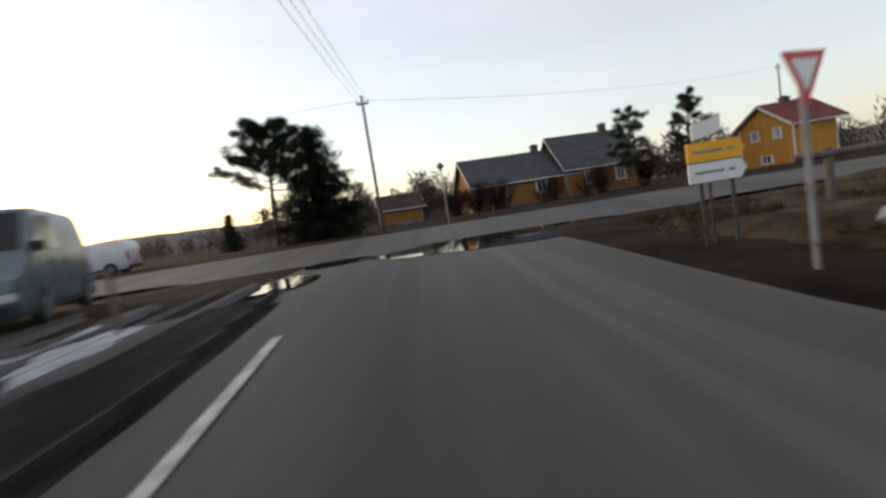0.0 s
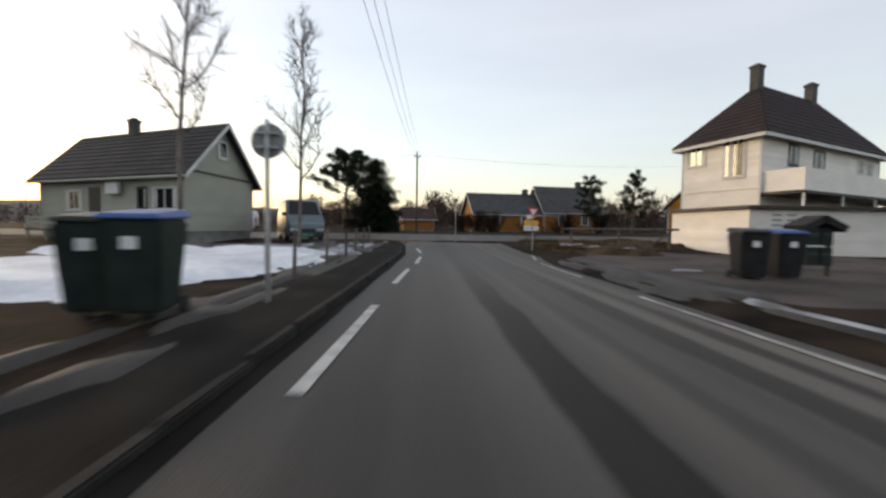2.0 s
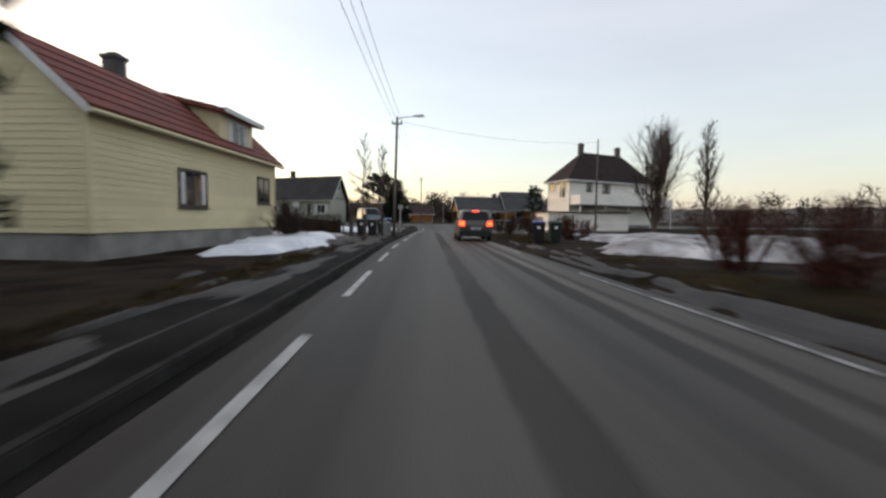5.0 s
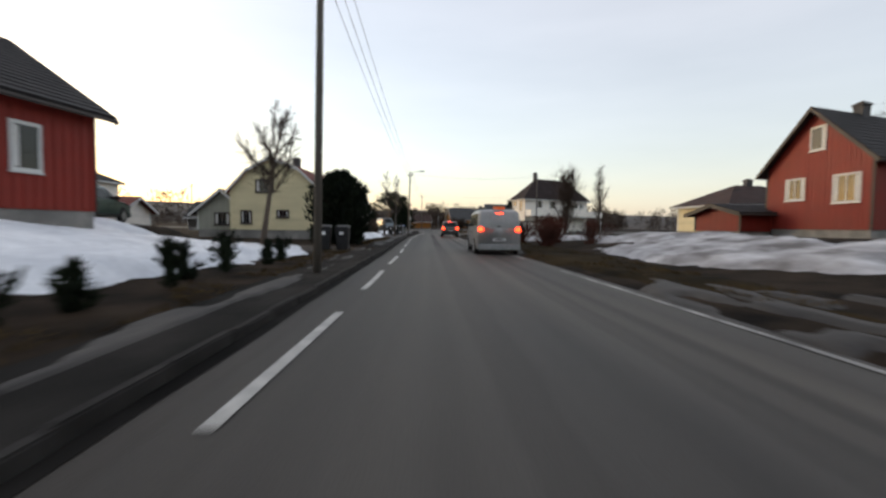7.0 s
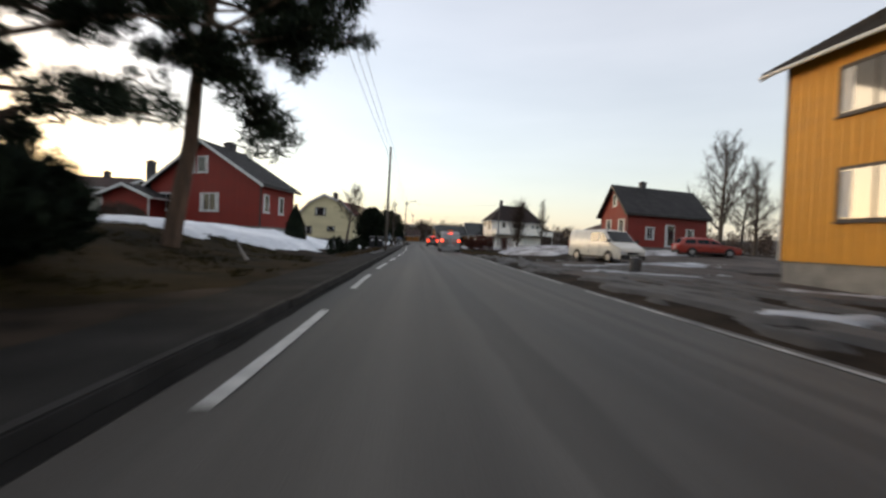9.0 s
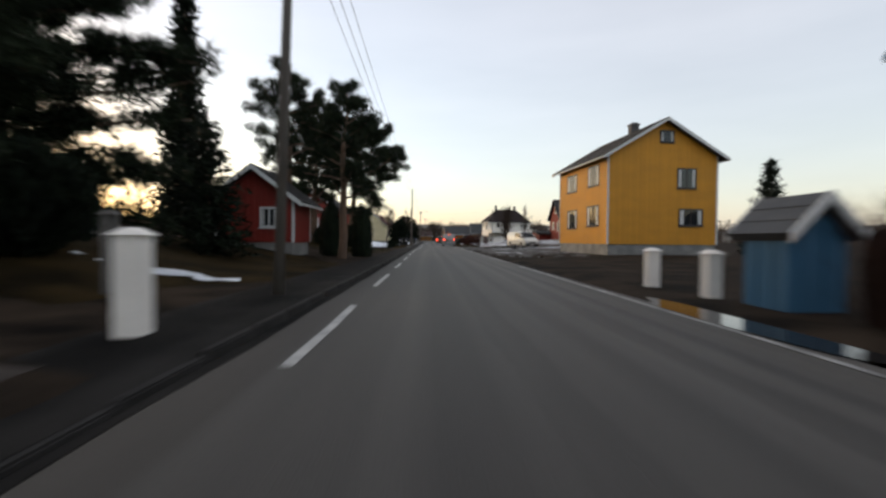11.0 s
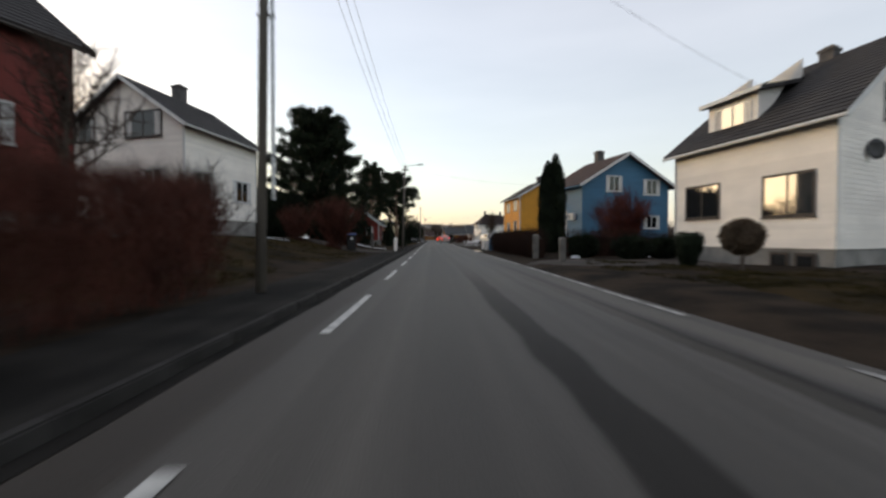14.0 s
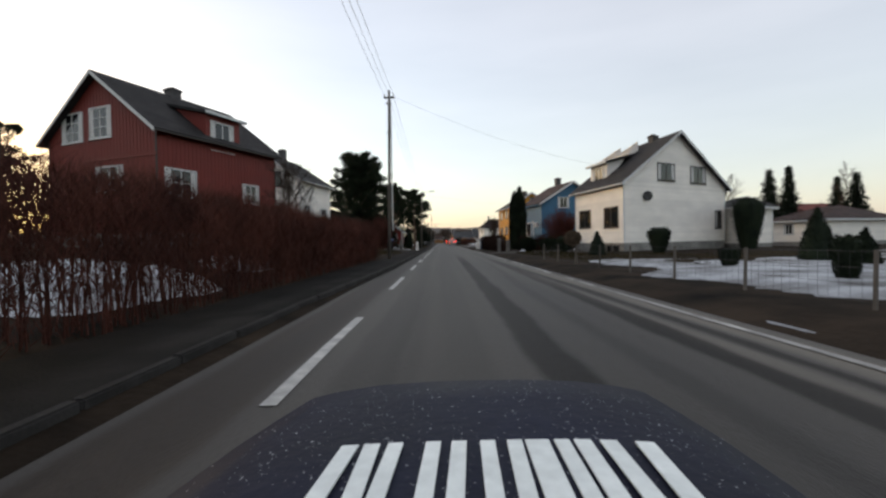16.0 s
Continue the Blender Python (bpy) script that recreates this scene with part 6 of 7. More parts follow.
rp = pole(14.8, -4.0, 8.3, "grey wooden utility pole beside the annex", cross=False)
cable(TOPS[1], rp, 0.5)
cable(TOPS[4], (12.0, -128.0, 6.2), 0.5, 0.005)
cable(TOPS[3], (10.4, -108.0, 5.2), 0.4, 0.005)
far_p = pole(34.4, 40, 9.0, "thin utility pole beside the ochre house", cross=True)
cable(TOPS[0], far_p, 0.6)
far_l = pole(-45, 22, 8.0, "distant utility pole along the main road", cross=True)
cable(TOPS[0], far_l, 0.6)


# ---- signs ----
def post(th, x, y, z0, z1, r=0.03, m=STEEL):
    g = Geo()
    g.tube([(x, y, z0), (x, y, z1)], [r, r], 8)
    part("post", g, m, th)


def give_way(x, y):
    z = ground_z(x, y)
    th = thing("road_sign", "red and white give-way sign on a steel post", "road sign", at=(x, y, z))
    post(th, x, y + 0.04, z - 0.05, z + 1.74, 0.024, SIGN_BACK)

    def face(w, dy, m, nm, thick=0.008):
        h = w * 0.866
        c = z + 1.6
        g = Geo()
        f = [(x - w / 2, c + h * 0.36), (x + w / 2, c + h * 0.36), (x, c - h * 0.64)]
        turn = lambda q, back: (x + (q[0] - x) * 0.966, y + (q[0] - x) * 0.259 - back, q[1])
        i = [turn(q, dy) for q in f] + [turn(q, dy + thick) for q in f]
        g.v = i
        g.f = [(0, 1, 2), (5, 4, 3), (0, 3, 4, 1), (1, 4, 5, 2), (2, 5, 3, 0)]
        part(nm, g, m, th)
    face(0.5, 0.0, SIGN_RED, "plate")
    face(0.30, 0.009, SIGN_WHITE, "inner_field", 0.003)


give_way(3.82, 2.55)


def direction_sign(x, y):
    z = ground_z(x, y)
    th = thing("direction_sign", "yellow over white direction sign on two posts", "road sign", at=(x, y, z))
    for px in (x - 0.18, x + 0.2):
        post(th, px, y + 0.03, z - 0.05, z + 1.22, 0.022, IRON)
    for nm, z0, m in (("yellow_panel", 1.0, SIGN_YELLOW), ("white_panel", 0.76, SIGN_WHITE)):
        g = Geo()
        a, b = z + z0, z + z0 + 0.225
        pts = [(x - 0.34, a), (x + 0.28, a), (x + 0.36, (a + b) / 2), (x + 0.28, b), (x - 0.34, b)]
        g.v = [(px, y, pz) for px, pz in pts] + [(px, y - 0.02, pz) for px, pz in pts]
        g.f = [(0, 1, 2, 3, 4), (9, 8, 7, 6, 5)] + [(k, (k + 1) % 5, 5 + (k + 1) % 5, 5 + k) for k in range(5)]
        pn = part(nm, g, m, th)
        g = Geo()
        g.box(x - 0.27, y - 0.0235, (a + b) / 2 - 0.016, x + 0.08, y - 0.0205, (a + b) / 2 + 0.016)
        part("text_bar", g, SIGN_BACK, pn)
        g = Geo()
        g.box(x + 0.14, y - 0.0235, (a + b) / 2 - 0.016, x + 0.22, y - 0.0205, (a + b) / 2 + 0.016)
        part("text_bar", g, SIGN_BACK, pn)
    g = Geo()
    q = [(x - 0.2, z + 1.26), (x + 0.16, z + 1.34), (x + 0.16, z + 1.52), (x - 0.2, z + 1.44)]
    g.hexa([(u, y + 0.1, w) for u, w in q] + [(u, y + 0.08, w) for u, w in q])
    part("back_panel", g, SIGN_WHITE, th, "pale tilted panel standing behind the sign")
    post(th, x - 0.02, y + 0.12, z - 0.05, z + 1.4, 0.018, IRON)


direction_sign(4.15, 4.25)


def round_sign(x, y):
    z = rise(y) + 0.08
    th = thing("road_sign", "round road sign seen from its grey back", "road sign", at=(x, y, z))
    post(th, x, y, z - 0.05, z + 2.08)
    g = Geo()
    g.lathe((x, y + 0.03, z + 1.85), [(0.195, 0), (0.2, 0.01), (0.195, 0.025)], 28, "y")
    part("plate", g, SIGN_BACK, th)
    for dz in (-0.08, 0.08):
        g = Geo()
        g.box(x - 0.12, y - 0.045, z + 1.85 + dz - 0.012, x + 0.12, y + 0.03, z + 1.85 + dz + 0.012)
        part("bracket", g, STEEL, th)


round_sign(-2.4, -10.8)
for x, y in ((1.9, 21.5),):
    z = ground_z(x, y)
    th = thing("road_sign", "small dark warning sign on a thin post", "road sign", at=(x, y, z))
    post(th, x, y, z - 0.05, z + 3.0, 0.03)
    g = Geo()
    g.lathe((x, y - 0.03, z + 2.9), [(0.2, 0), (0.2, 0.02)], 4, "y")
    part("plate", g, MARK, th)


# ---- wheelie bins, posts, small structures ----
def bin_(x, y, turn, body, lid, label, s=0.92, z=None):
    z = (rise(y) + 0.08 if -3.3 < x < 0 else ground_z(x, y)) if z is None else z
    th = thing("wheelie_bin", label, "bin", "wheelie bins", (x, y, z))
    th.rotation_euler[2] = radians(turn)
    th.scale = (s, s, s)
    th.matrix_world = Matrix.LocRotScale((x, y, z), Euler((0, 0, radians(turn))), (s, s, s))

    def add(nm, g, m, lab="", bevel=0.0, smooth=False):
        ob = new(nm, mesh_of(nm, g, m, smooth, bevel))
        ob.parent = th
        return tagged(ob, lab)
    g = Geo()
    g.hexa([(-0.22, -0.24, 0.08), (0.22, -0.24, 0.08), (0.22, 0.2, 0.08), (-0.22, 0.2, 0.08), (-0.28, -0.34, 0.98), (0.28, -0.34, 0.98), (0.28, 0.3, 0.98), (-0.28, 0.3, 0.98)])
    add("body", g, body, bevel=0.03)
    g = Geo()
    g.hexa([(-0.30, -0.37, 0.98), (0.30, -0.37, 0.98), (0.30, 0.33, 1.0), (-0.30, 0.33, 1.0), (-0.26, -0.33, 1.03), (0.26, -0.33, 1.03), (0.26, 0.31, 1.09), (-0.26, 0.31, 1.09)])
    add("lid", g, lid, bevel=0.015)
    for px in (-0.25, 0.25):
        g = Geo()
        g.lathe((px - 0.025, 0.24, 0.1), [(0.06, 0), (0.1, 0.005), (0.1, 0.045), (0.06, 0.05)], 14, "x")
        add("wheel", g, RUBBER)
    g = Geo()
    g.tube([(-0.2, 0.4, 1.0), (0.2, 0.4, 1.0)], [0.018, 0.018], 6)
    add("handle", g, body)
    g = Geo()
    g.box(-0.07, -0.322, 0.7, 0.07, -0.3135, 0.86)
    add("sticker", g, SIGN_WHITE)
    return th


bin_(-3.8, -11.5, 14, BIN_GREEN, BIN_GREEN, "dark green wheelie bin beside a driveway", 0.95)
bin_(-3.22, -11.7, 5, BIN_GREEN, LID_BLUE, "dark green wheelie bin with a blue lid", 0.95)
bin_(5.5, -7.7, -10, BIN_BLACK, BIN_BLACK, "black wheelie bin standing on gravel")
bin_(6.35, -7.5, -5, BIN_BLACK, LID_BLUE, "black wheelie bin with a blue lid")
bin_(-4.1, -19.1, 8, BIN_BLACK, BIN_BLACK, "black wheelie bin beside a gate post")
bin_(-3.45, -19.3, 0, BIN_BLACK, BIN_BLACK, "black wheelie bin beside a gate post")
bin_(4.35, -25.6, -12, BIN_BLACK, LID_BLUE, "black wheelie bin with a blue lid by the snow")
bin_(5.15, -25.2, -4, BIN_GREEN, BIN_GREEN, "green wheelie bin by the snow")
bin_(-4.2, -49.6, 6, BIN_BLACK, BIN_BLACK, "black wheelie bin on the driveway")
bin_(-3.55, -49.4, 0, BIN_BLACK, BIN_BLACK, "black wheelie bin on the driveway")
bin_(-5.8, -113.6, 12, BIN_BLACK, LID_BLUE, "black wheelie bin with a blue lid by the drive", 1.1)


def slab_post(x, y, h, w, m, label, name="gate_post", cap=True):
    z = (rise(y) + 0.07 if -3.3 < x < 0 else ground_z(x, y)) - 0.03
    th = thing(name, label, "post", at=(x, y, z))
    g = Geo()
    g.box(x - w / 2, y - w / 2, z, x + w / 2, y + w / 2, z + h)
    part("shaft", g, m, th, bevel=0.015)
    if cap:
        g = Geo()
        g.hexa([(x - w / 2 - 0.03, y - w / 2 - 0.03, z + h), (x + w / 2 + 0.03, y - w / 2 - 0.03, z + h), (x + w / 2 + 0.03, y + w / 2 + 0.03, z + h), (x - w / 2 - 0.03, y + w / 2 + 0.03, z + h),
                (x - 0.05, y - 0.05, z + h + 0.07), (x + 0.05, y - 0.05, z + h + 0.07), (x + 0.05, y + 0.05, z + h + 0.07), (x - 0.05, y + 0.05, z + h + 0.07)])
        part("cap", g, m, th)


slab_post(4.4, -122.9, 1.1, 0.24, POST_STONE, "grey concrete gate post at the hedge's end")
slab_post(4.6, -126.6, 0.95, 0.22, POST_STONE, "grey concrete gate post by the drive")
slab_post(4.05, -104.4, 0.75, 0.24, W_WHITE, "white painted stone gate post")
slab_post(4.15, -106.2, 0.75, 0.24, W_WHITE, "white painted stone gate post")
slab_post(-3.2, -109.3, 0.95, 0.24, W_WHITE, "white painted stone gate post by the pavement")
slab_post(-5.3, -106.5, 1.25, 0.18, POST_STONE, "square concrete gate post by the drive")
slab_post(-3.5, -22.1, 1.2, 0.16, BARK, "dark wooden gate post", cap=False)
slab_post(-4.7, -19.0, 1.25, 0.14, DARKTRIM, "dark wooden gate post", cap=False)
slab_post(-2.95, -19.0, 1.3, 0.14, DARKTRIM, "dark wooden gate post", cap=False)
slab_post(-2.55, -18.9, 0.75, 0.2, CONCRETE, "low concrete pole footing")
slab_post(-2.97, -17.4, 1.0, 0.3, SIGN_BACK, "grey metal cable cabinet on the pavement", "cable_cabinet", cap=False)
slab_post(-4.6, -47.4, 0.9, 0.08, SIGN_WHITE, "white marker post beside bins", "marker_post", cap=False)
# rain barrel on the yard's corner
th = thing("barrel", "dark grey barrel standing on the muddy yard", "barrel", at=(7.1, -73.2, ground_z(7.1, -73.2)))
g = Geo()
g.lathe((7.1, -73.2, ground_z(7.1, -73.2)), [(0.17, 0), (0.19, 0.1), (0.2, 0.3), (0.19, 0.5), (0.17, 0.58)], 18)
part("body", g, IRON, th, smooth=True)

# pole lying on the grass bank
th = thing("fallen_pole", "thin dark pole lying across the grass bank", "pole", at=(-6.3, -73.2, ground_z(-6.3, -73.2)))
g = Geo()
g.tube([(x, y, ground_z(x, y) + 0.1) for x, y in ((-4.9, -76.5), (-6.3, -73.2), (-7.7, -70.0))], [0.05, 0.045, 0.04], 7)
part("shaft", g, DARKTRIM, th)

# blue letter-box hut
hx, hy = 4.6, -107.3
hz = ground_z(hx, hy)
hut = thing("letterbox_hut", "small blue hut with a gabled roof for letter boxes", "hut", at=(hx, hy, hz))
hp = Plan((hx - 0.38, hy + 0.42), (0, -1), (1, 0), 0.85, 0.76, hz)
for s, w in (("a0", 0.9), ("a1", 0.9)):
    wall(hp, s, 0, [(0, 1.1), (0.38, 1.49), (0.76, 1.1)], "v", W_BLUE, hut)
for s in ("b0", "b1"):
    wall(hp, s, 0, [(0, 1.1), (0.42, 1.101), (0.85, 1.1)], "v", W_BLUE, hut)
for b0, b1 in ((-0.13, 0.38), (0.89, 0.38)):
    g = Geo()
    slope(g, hp.at(-0.2, b0, 1.03), hp.at(1.02, b0, 1.03), hp.at(1.02, b1, 1.57), hp.at(-0.2, b1, 1.57), 0.2, 0.02)
    part("roof", g, R_GREY, hut)
    for a_ in (-0.24, 1.02):
        c = Geo()
        c.hexa([hp.at(a_, b0, 0.91), hp.at(a_ + 0.04, b0, 0.91), hp.at(a_ + 0.04, b1, 1.46), hp.at(a_, b1, 1.46), hp.at(a_, b0, 1.05), hp.at(a_ + 0.04, b0, 1.05), hp.at(a_ + 0.04, b1, 1.60), hp.at(a_, b1, 1.60)])
        part("bargeboard", c, TRIM, hut)


def fence(name, pts, spacing, h, label, wires=4, r=0.035, m=POLE, mesh=True):
    """Posts joined by thin wires; pts is a polyline."""
    mid = pts[len(pts) // 2]
    th = thing(name, label, "fence", at=(mid[0], mid[1], ground_z(*mid)))
    last = None
    for (x0, y0), (x1, y1) in zip(pts, pts[1:]):
        n = max(int(math.hypot(x1 - x0, y1 - y0) / spacing), 1)
        for k in range(n + 1):
            x, y = x0 + (x1 - x0) * k / n, y0 + (y1 - y0) * k / n
            z = ground_z(x, y)
            g = Geo()
            g.tube([(x, y, z - 0.1), (x + 0.02, y, z + h)], [r, r * 0.9], 6)
            part("post", g, m, th)
            cur = Vector((x, y, z))
            if last is not None and (cur - last).length > 0.1:
                if not mesh:
                    for j in range(wires):
                        zz, g = h * (0.3 + 0.5 * j / max(wires - 1, 1)), Geo()
                        g.tube([last + Vector((0, 0, zz)), cur + Vector((0, 0, zz))], [0.025, 0.025], 4)
                        part("rail", g, m, th)
                    last = cur
                    continue
                g = Geo()
                for j in range(wires):
                    zz = h * (0.12 + 0.85 * j / max(wires - 1, 1))
                    g.tube([last + Vector((0, 0, zz)), cur + Vector((0, 0, zz))], [0.003, 0.003], 3, False)
                q = int((cur - last).length / 0.16)
                for j in range(q):
                    p = last.lerp(cur, j / q)
                    g.tube([p + Vector((0, 0, h * 0.1)), p + Vector((0, 0, h * 0.97))], [0.002, 0.002], 3, False)
                part("netting", g, IRON, th)
            last = cur


fence("wire_fence", [(-2.75, -8.5), (-2.85, -3.0), (-3.1, 4.5)], 1.9, 0.85, "sagging wire garden fence on wooden posts")
fence("wire_fence", [(4.3, -140), (4.5, -147), (4.6, -158.5)], 2.2, 0.72, "low wire netting fence along the lawn", r=0.03)
fence("picket_fence", [(-5.0, -16.6), (-9.5, -15.9)], 0.55, 0.75, "dark picket fence before the snowy yard", 2, 0.05, DARKTRIM, False)
# rail barrier at the road corner
th = thing("barrier", "low weathered wooden rail barrier at the verge", "barrier", at=(8, 4.4, ground_z(8, 4.4)))
g = Geo()
g.tube([(5.8, 5.1, ground_z(8, 4.4) + 0.86), (10.6, 3.7, ground_z(8, 4.4) + 0.9)], [0.05, 0.05], 8)
part("rail", g, POLE, th)
for x, y in ((6.2, 5.0), (8.2, 4.38), (10.2, 3.77)):
    g = Geo()
    g.tube([(x, y, ground_z(x, y) - 0.1), (x, y, ground_z(x, y) + 0.92)], [0.05, 0.05], 8)
    part("post", g, POLE, th)
g = Geo()
g.tube([(9.3, 4.05, ground_z(9.3, 4.05)), (10.3, 3.73, ground_z(10.3, 3.73) + 0.86)], [0.04, 0.04], 6)
part("brace", g, POLE, th)
# satellite dish on the white house
d = whr.on("a1", 2.25, 3.95, 0.25)
th = thing("satellite_dish", "dark round satellite dish on the white house wall", "satellite dish", at=tuple(whr.on("a1", 2.25, 3.95, 0.0)))
g = Geo()
g.lathe((d.x, d.y, d.z), [(0.02, 0.08), (0.2, 0.055), (0.33, 0.0), (0.34, -0.012), (0.2, 0.04), (0.02, 0.065)], 24, "y")
part("dish", g, IRON, th, smooth=True)
g = Geo()
g.tube([tuple(whr.on("a1", 2.25, 3.95, 0.0)), (d.x, d.y + 0.08, d.z)], [0.03, 0.03], 6)
part("bracket", g, STEEL, th)
# benches and logs in the grey house's yard
for k, (x, y) in enumerate(((-7.6, 1.2), (-9.2, 1.0), (-8.3, -1.2))):
    z = ground_z(x, y)
    th = thing("wood_pile", "low stack of weathered planks by the house", "wood pile", "stacks of planks", (x, y, z))
    rng = random.Random(k)
    for j in range(6):
        g = Geo()
        yy, zz = y + (j % 3 - 1) * 0.22, z + (j // 3) * 0.12
        g.box(x - 0.9 + rng.uniform(-0.1, 0.1), yy - 0.1, zz, x + 0.9 + rng.uniform(-0.1, 0.1), yy + 0.1, zz + 0.1)
        part("plank", g, POLE, th)
# flag masts and lit signs of a filling station, far off
for k, (x, y) in enumerate(((-62, 60), (-58, 61), (-55, 60), (-66, 62), (-50, 63))):
    z = ground_z(x, y)
    th = thing("mast", "thin distant mast at a filling station", "mast", "distant masts", (x, y, z))
    g = Geo()
    g.tube([(x, y, z - 0.1), (x, y, z + 7.5)], [0.09, 0.06], 6)
    part("shaft", g, IRON, th)
th = thing("lit_sign", "distant lit orange-red sign on a post", "sign", at=(-57, 59, 0.4))
g = Geo()
g.box(-57.5, 58.9, 2.0, -56.5, 59.1, 5.0)
part("panel", g, plain("lit_orange", (1.0, 0.2, 0.03), 0.4, 0, 2.5), th)
post(th, -57, 59, 0.2, 2.0, 0.1, IRON)


# ---- vehicles ----
def vehicle(x, y, turn, spec, paint_mat, label, category, lit=False, s=0.87, z=None, name="car", front_plate=PLATE, roof_bar=False):
    """Built along its own y axis, nose towards +y: a lofted shell with panes, lamps, wheels and trim laid on it."""
    W, low, belt = spec["W"], spec["low"], spec["belt"]
    line = spec["line"]                      # (y, z) along the top, from tail to nose
    z = ground_z(x, y) if z is None else z
    th = thing(name, label, category, at=(x, y, z))
    th.matrix_world = Matrix.LocRotScale((x, y, z), Euler((0, 0, radians(turn))), (s, s, s))

    def add(nm, g, m, parent=None, lab="", bevel=0.0, smooth=False):
        ob = new(nm, mesh_of(nm, g, m, smooth, bevel))
        ob.parent = parent or th
        return tagged(ob, lab)
    w = W / 2
    ly, lz = [q[0] for q in line], [q[1] for q in line]
    y0, y1 = ly[0], ly[-1]

    def top(v):
        return float(np.interp(v, ly, lz))

    def half(v):
        """Plan taper towards both ends."""
        return w * (1 - 0.10 * smooth01((v - (y1 - 0.7)) / 0.7) ** 2 - 0.05 * smooth01(((y0 + 0.4) - v) / 0.4) ** 2)

    def section(v):
        t, h = top(v), half(v)
        b = min(belt, t - 0.06)
        tw = h - spec["tumble"] * max(t - 0.06 - b, 0) / max(max(lz) - belt, 0.1)
        return [(h - 0.06, low), (h, low + 0.14), (h, b - 0.08), (h - 0.015, b), (tw + 0.02, t - 0.1 if t - 0.1 > b else b + 0.001), (tw - 0.07, t - 0.02), (tw * 0.55, t)]
    ys = sorted(set([y0 + (y1 - y0) * k / 30 for k in range(31)] + ly))
    g = Geo()
    for v in ys:
        sec = section(v)
        g.v += [(-a, v, c) for a, c in sec] + [(a, v, c) for a, c in sec[::-1]]
    m_ = 14
    for k in range(len(ys) - 1):
        for i_ in range(m_):
            a, b = k * m_ + i_, k * m_ + (i_ + 1) % m_
            g.f.append((a, b, b + m_, a + m_))
    g.f += [tuple(range(m_))[::-1], tuple((len(ys) - 1) * m_ + k for k in range(m_))]
    add("body", g, paint_mat, smooth=True)

    def side_pt(sx, v, f, off):
        """A point of the side glass: f runs from the belt to the roof's edge."""
        t, h = top(v), half(v)
        b = min(belt, t - 0.06)
        tw = h - spec["tumble"] * max(t - 0.06 - b, 0) / max(max(lz) - belt, 0.1)
        za, zb = b + 0.03, max(t - 0.13, b + 0.04)
        aa = h - 0.015
        return Vector((sx * (aa + (tw + 0.02 - aa) * f + off), v, za + (zb - za) * f))
    for sx in (-1, 1):
        for a, b, c, d in spec["side"]:
            # lower edge a-b, upper edge c-d
            g = Geo()
            q = [side_pt(sx, a, 0.06, 0.004), side_pt(sx, b, 0.06, 0.004), side_pt(sx, d, 0.94, 0.004), side_pt(sx, c, 0.94, 0.004)]
            g.hexa(q + [v + Vector((sx * 0.008, 0, 0)) for v in q])
            add("side_window", g, CARGLASS)
    for nm, (a, b) in (("rear_window", spec["back"]), ("windscreen", spec["screen"])):
        sg = -1 if nm == "rear_window" else 1
        pa, pb = Vector((0, a[0], a[1])), Vector((0, b[0], b[1]))
        nrm = Vector((0, (pb - pa).z, -(pb - pa).y)).normalized()
        if nrm.y * sg < 0:
            nrm.negate()
        wa, wb = half(a[0]) - 0.14, half(b[0]) - spec["tumble"] - 0.1
        g = Geo()
        n = 5
        for lift in (-0.01, 0.012):
            for p_, ww in ((pa, wa), (pb, wb)):
                for k in range(n):
                    u = -1 + 2 * k / (n - 1)
                    g.v.append(tuple(p_ + nrm * (lift - 0.02 * u * u) + Vector((u * ww, 0, 0))))
        for k in range(n - 1):
            g.f += [(k, k + 1, n + k + 1, n + k), (2 * n + k, 3 * n + k, 3 * n + k + 1, 2 * n + k + 1), (k, 2 * n + k, 2 * n + k + 1, k + 1), (n + k, n + k + 1, 3 * n + k + 1, 3 * n + k)]
        g.f += [(0, n, 3 * n, 2 * n), (n - 1, 3 * n - 1, 4 * n - 1, 2 * n - 1)]
        add(nm, g, CARGLASS)
    rr = spec["wheel"]
    for sx in (-1, 1):
        for wy in spec["wheels"]:
            g = Geo()
            g.lathe((sx * (w - 0.08) - 0.11, wy, rr), [(rr * 0.62, 0), (rr * 0.95, 0.01), (rr, 0.04), (rr, 0.18), (rr * 0.95, 0.21), (rr * 0.62, 0.22)], 22, "x")
            t_ = add("wheel", g, RUBBER)
            g = Geo()
            g.lathe((sx * (w + 0.026) - 0.012, wy, rr), [(rr * 0.2, 0), (rr * 0.6, 0.004), (rr * 0.6, 0.02), (rr * 0.2, 0.024)], 18, "x")
            add("rim", g, RIM, t_)
            # black half disc proud of the shell: arch trim and the wheel well's shade
            g = Geo()
            for k in range(15):
                t = math.pi * (k / 14 * 1.16 - 0.08)
                for r_ in (rr * 0.1, rr * 1.17):
                    for o_ in (w - 0.03, w + 0.007):
                        g.v.append((sx * o_, wy + r_ * math.cos(t), rr + 0.01 + r_ * math.sin(t)))
            for k in range(14):
                q = 4 * k
                for a, b in ((0, 1), (1, 3), (3, 2), (2, 0)):
                    g.f.append((q + a, q + b, q + 4 + b, q + 4 + a))
            add("arch_and_well_shade", g, RUBBER)
        hb = half(y0)
        g = Geo()
        xa, xb = sorted((sx * (hb - spec["lampw"]), sx * (hb + 0.008)))
        g.box(xa, y0 - 0.012, spec["lamp"], xb, y0 + 0.07, spec["lamp"] + spec["lamph"])
        add("tail_lamp", g, REDLAMP if lit else REDLENS, bevel=0.01)
        hf = half(y1)
        g = Geo()
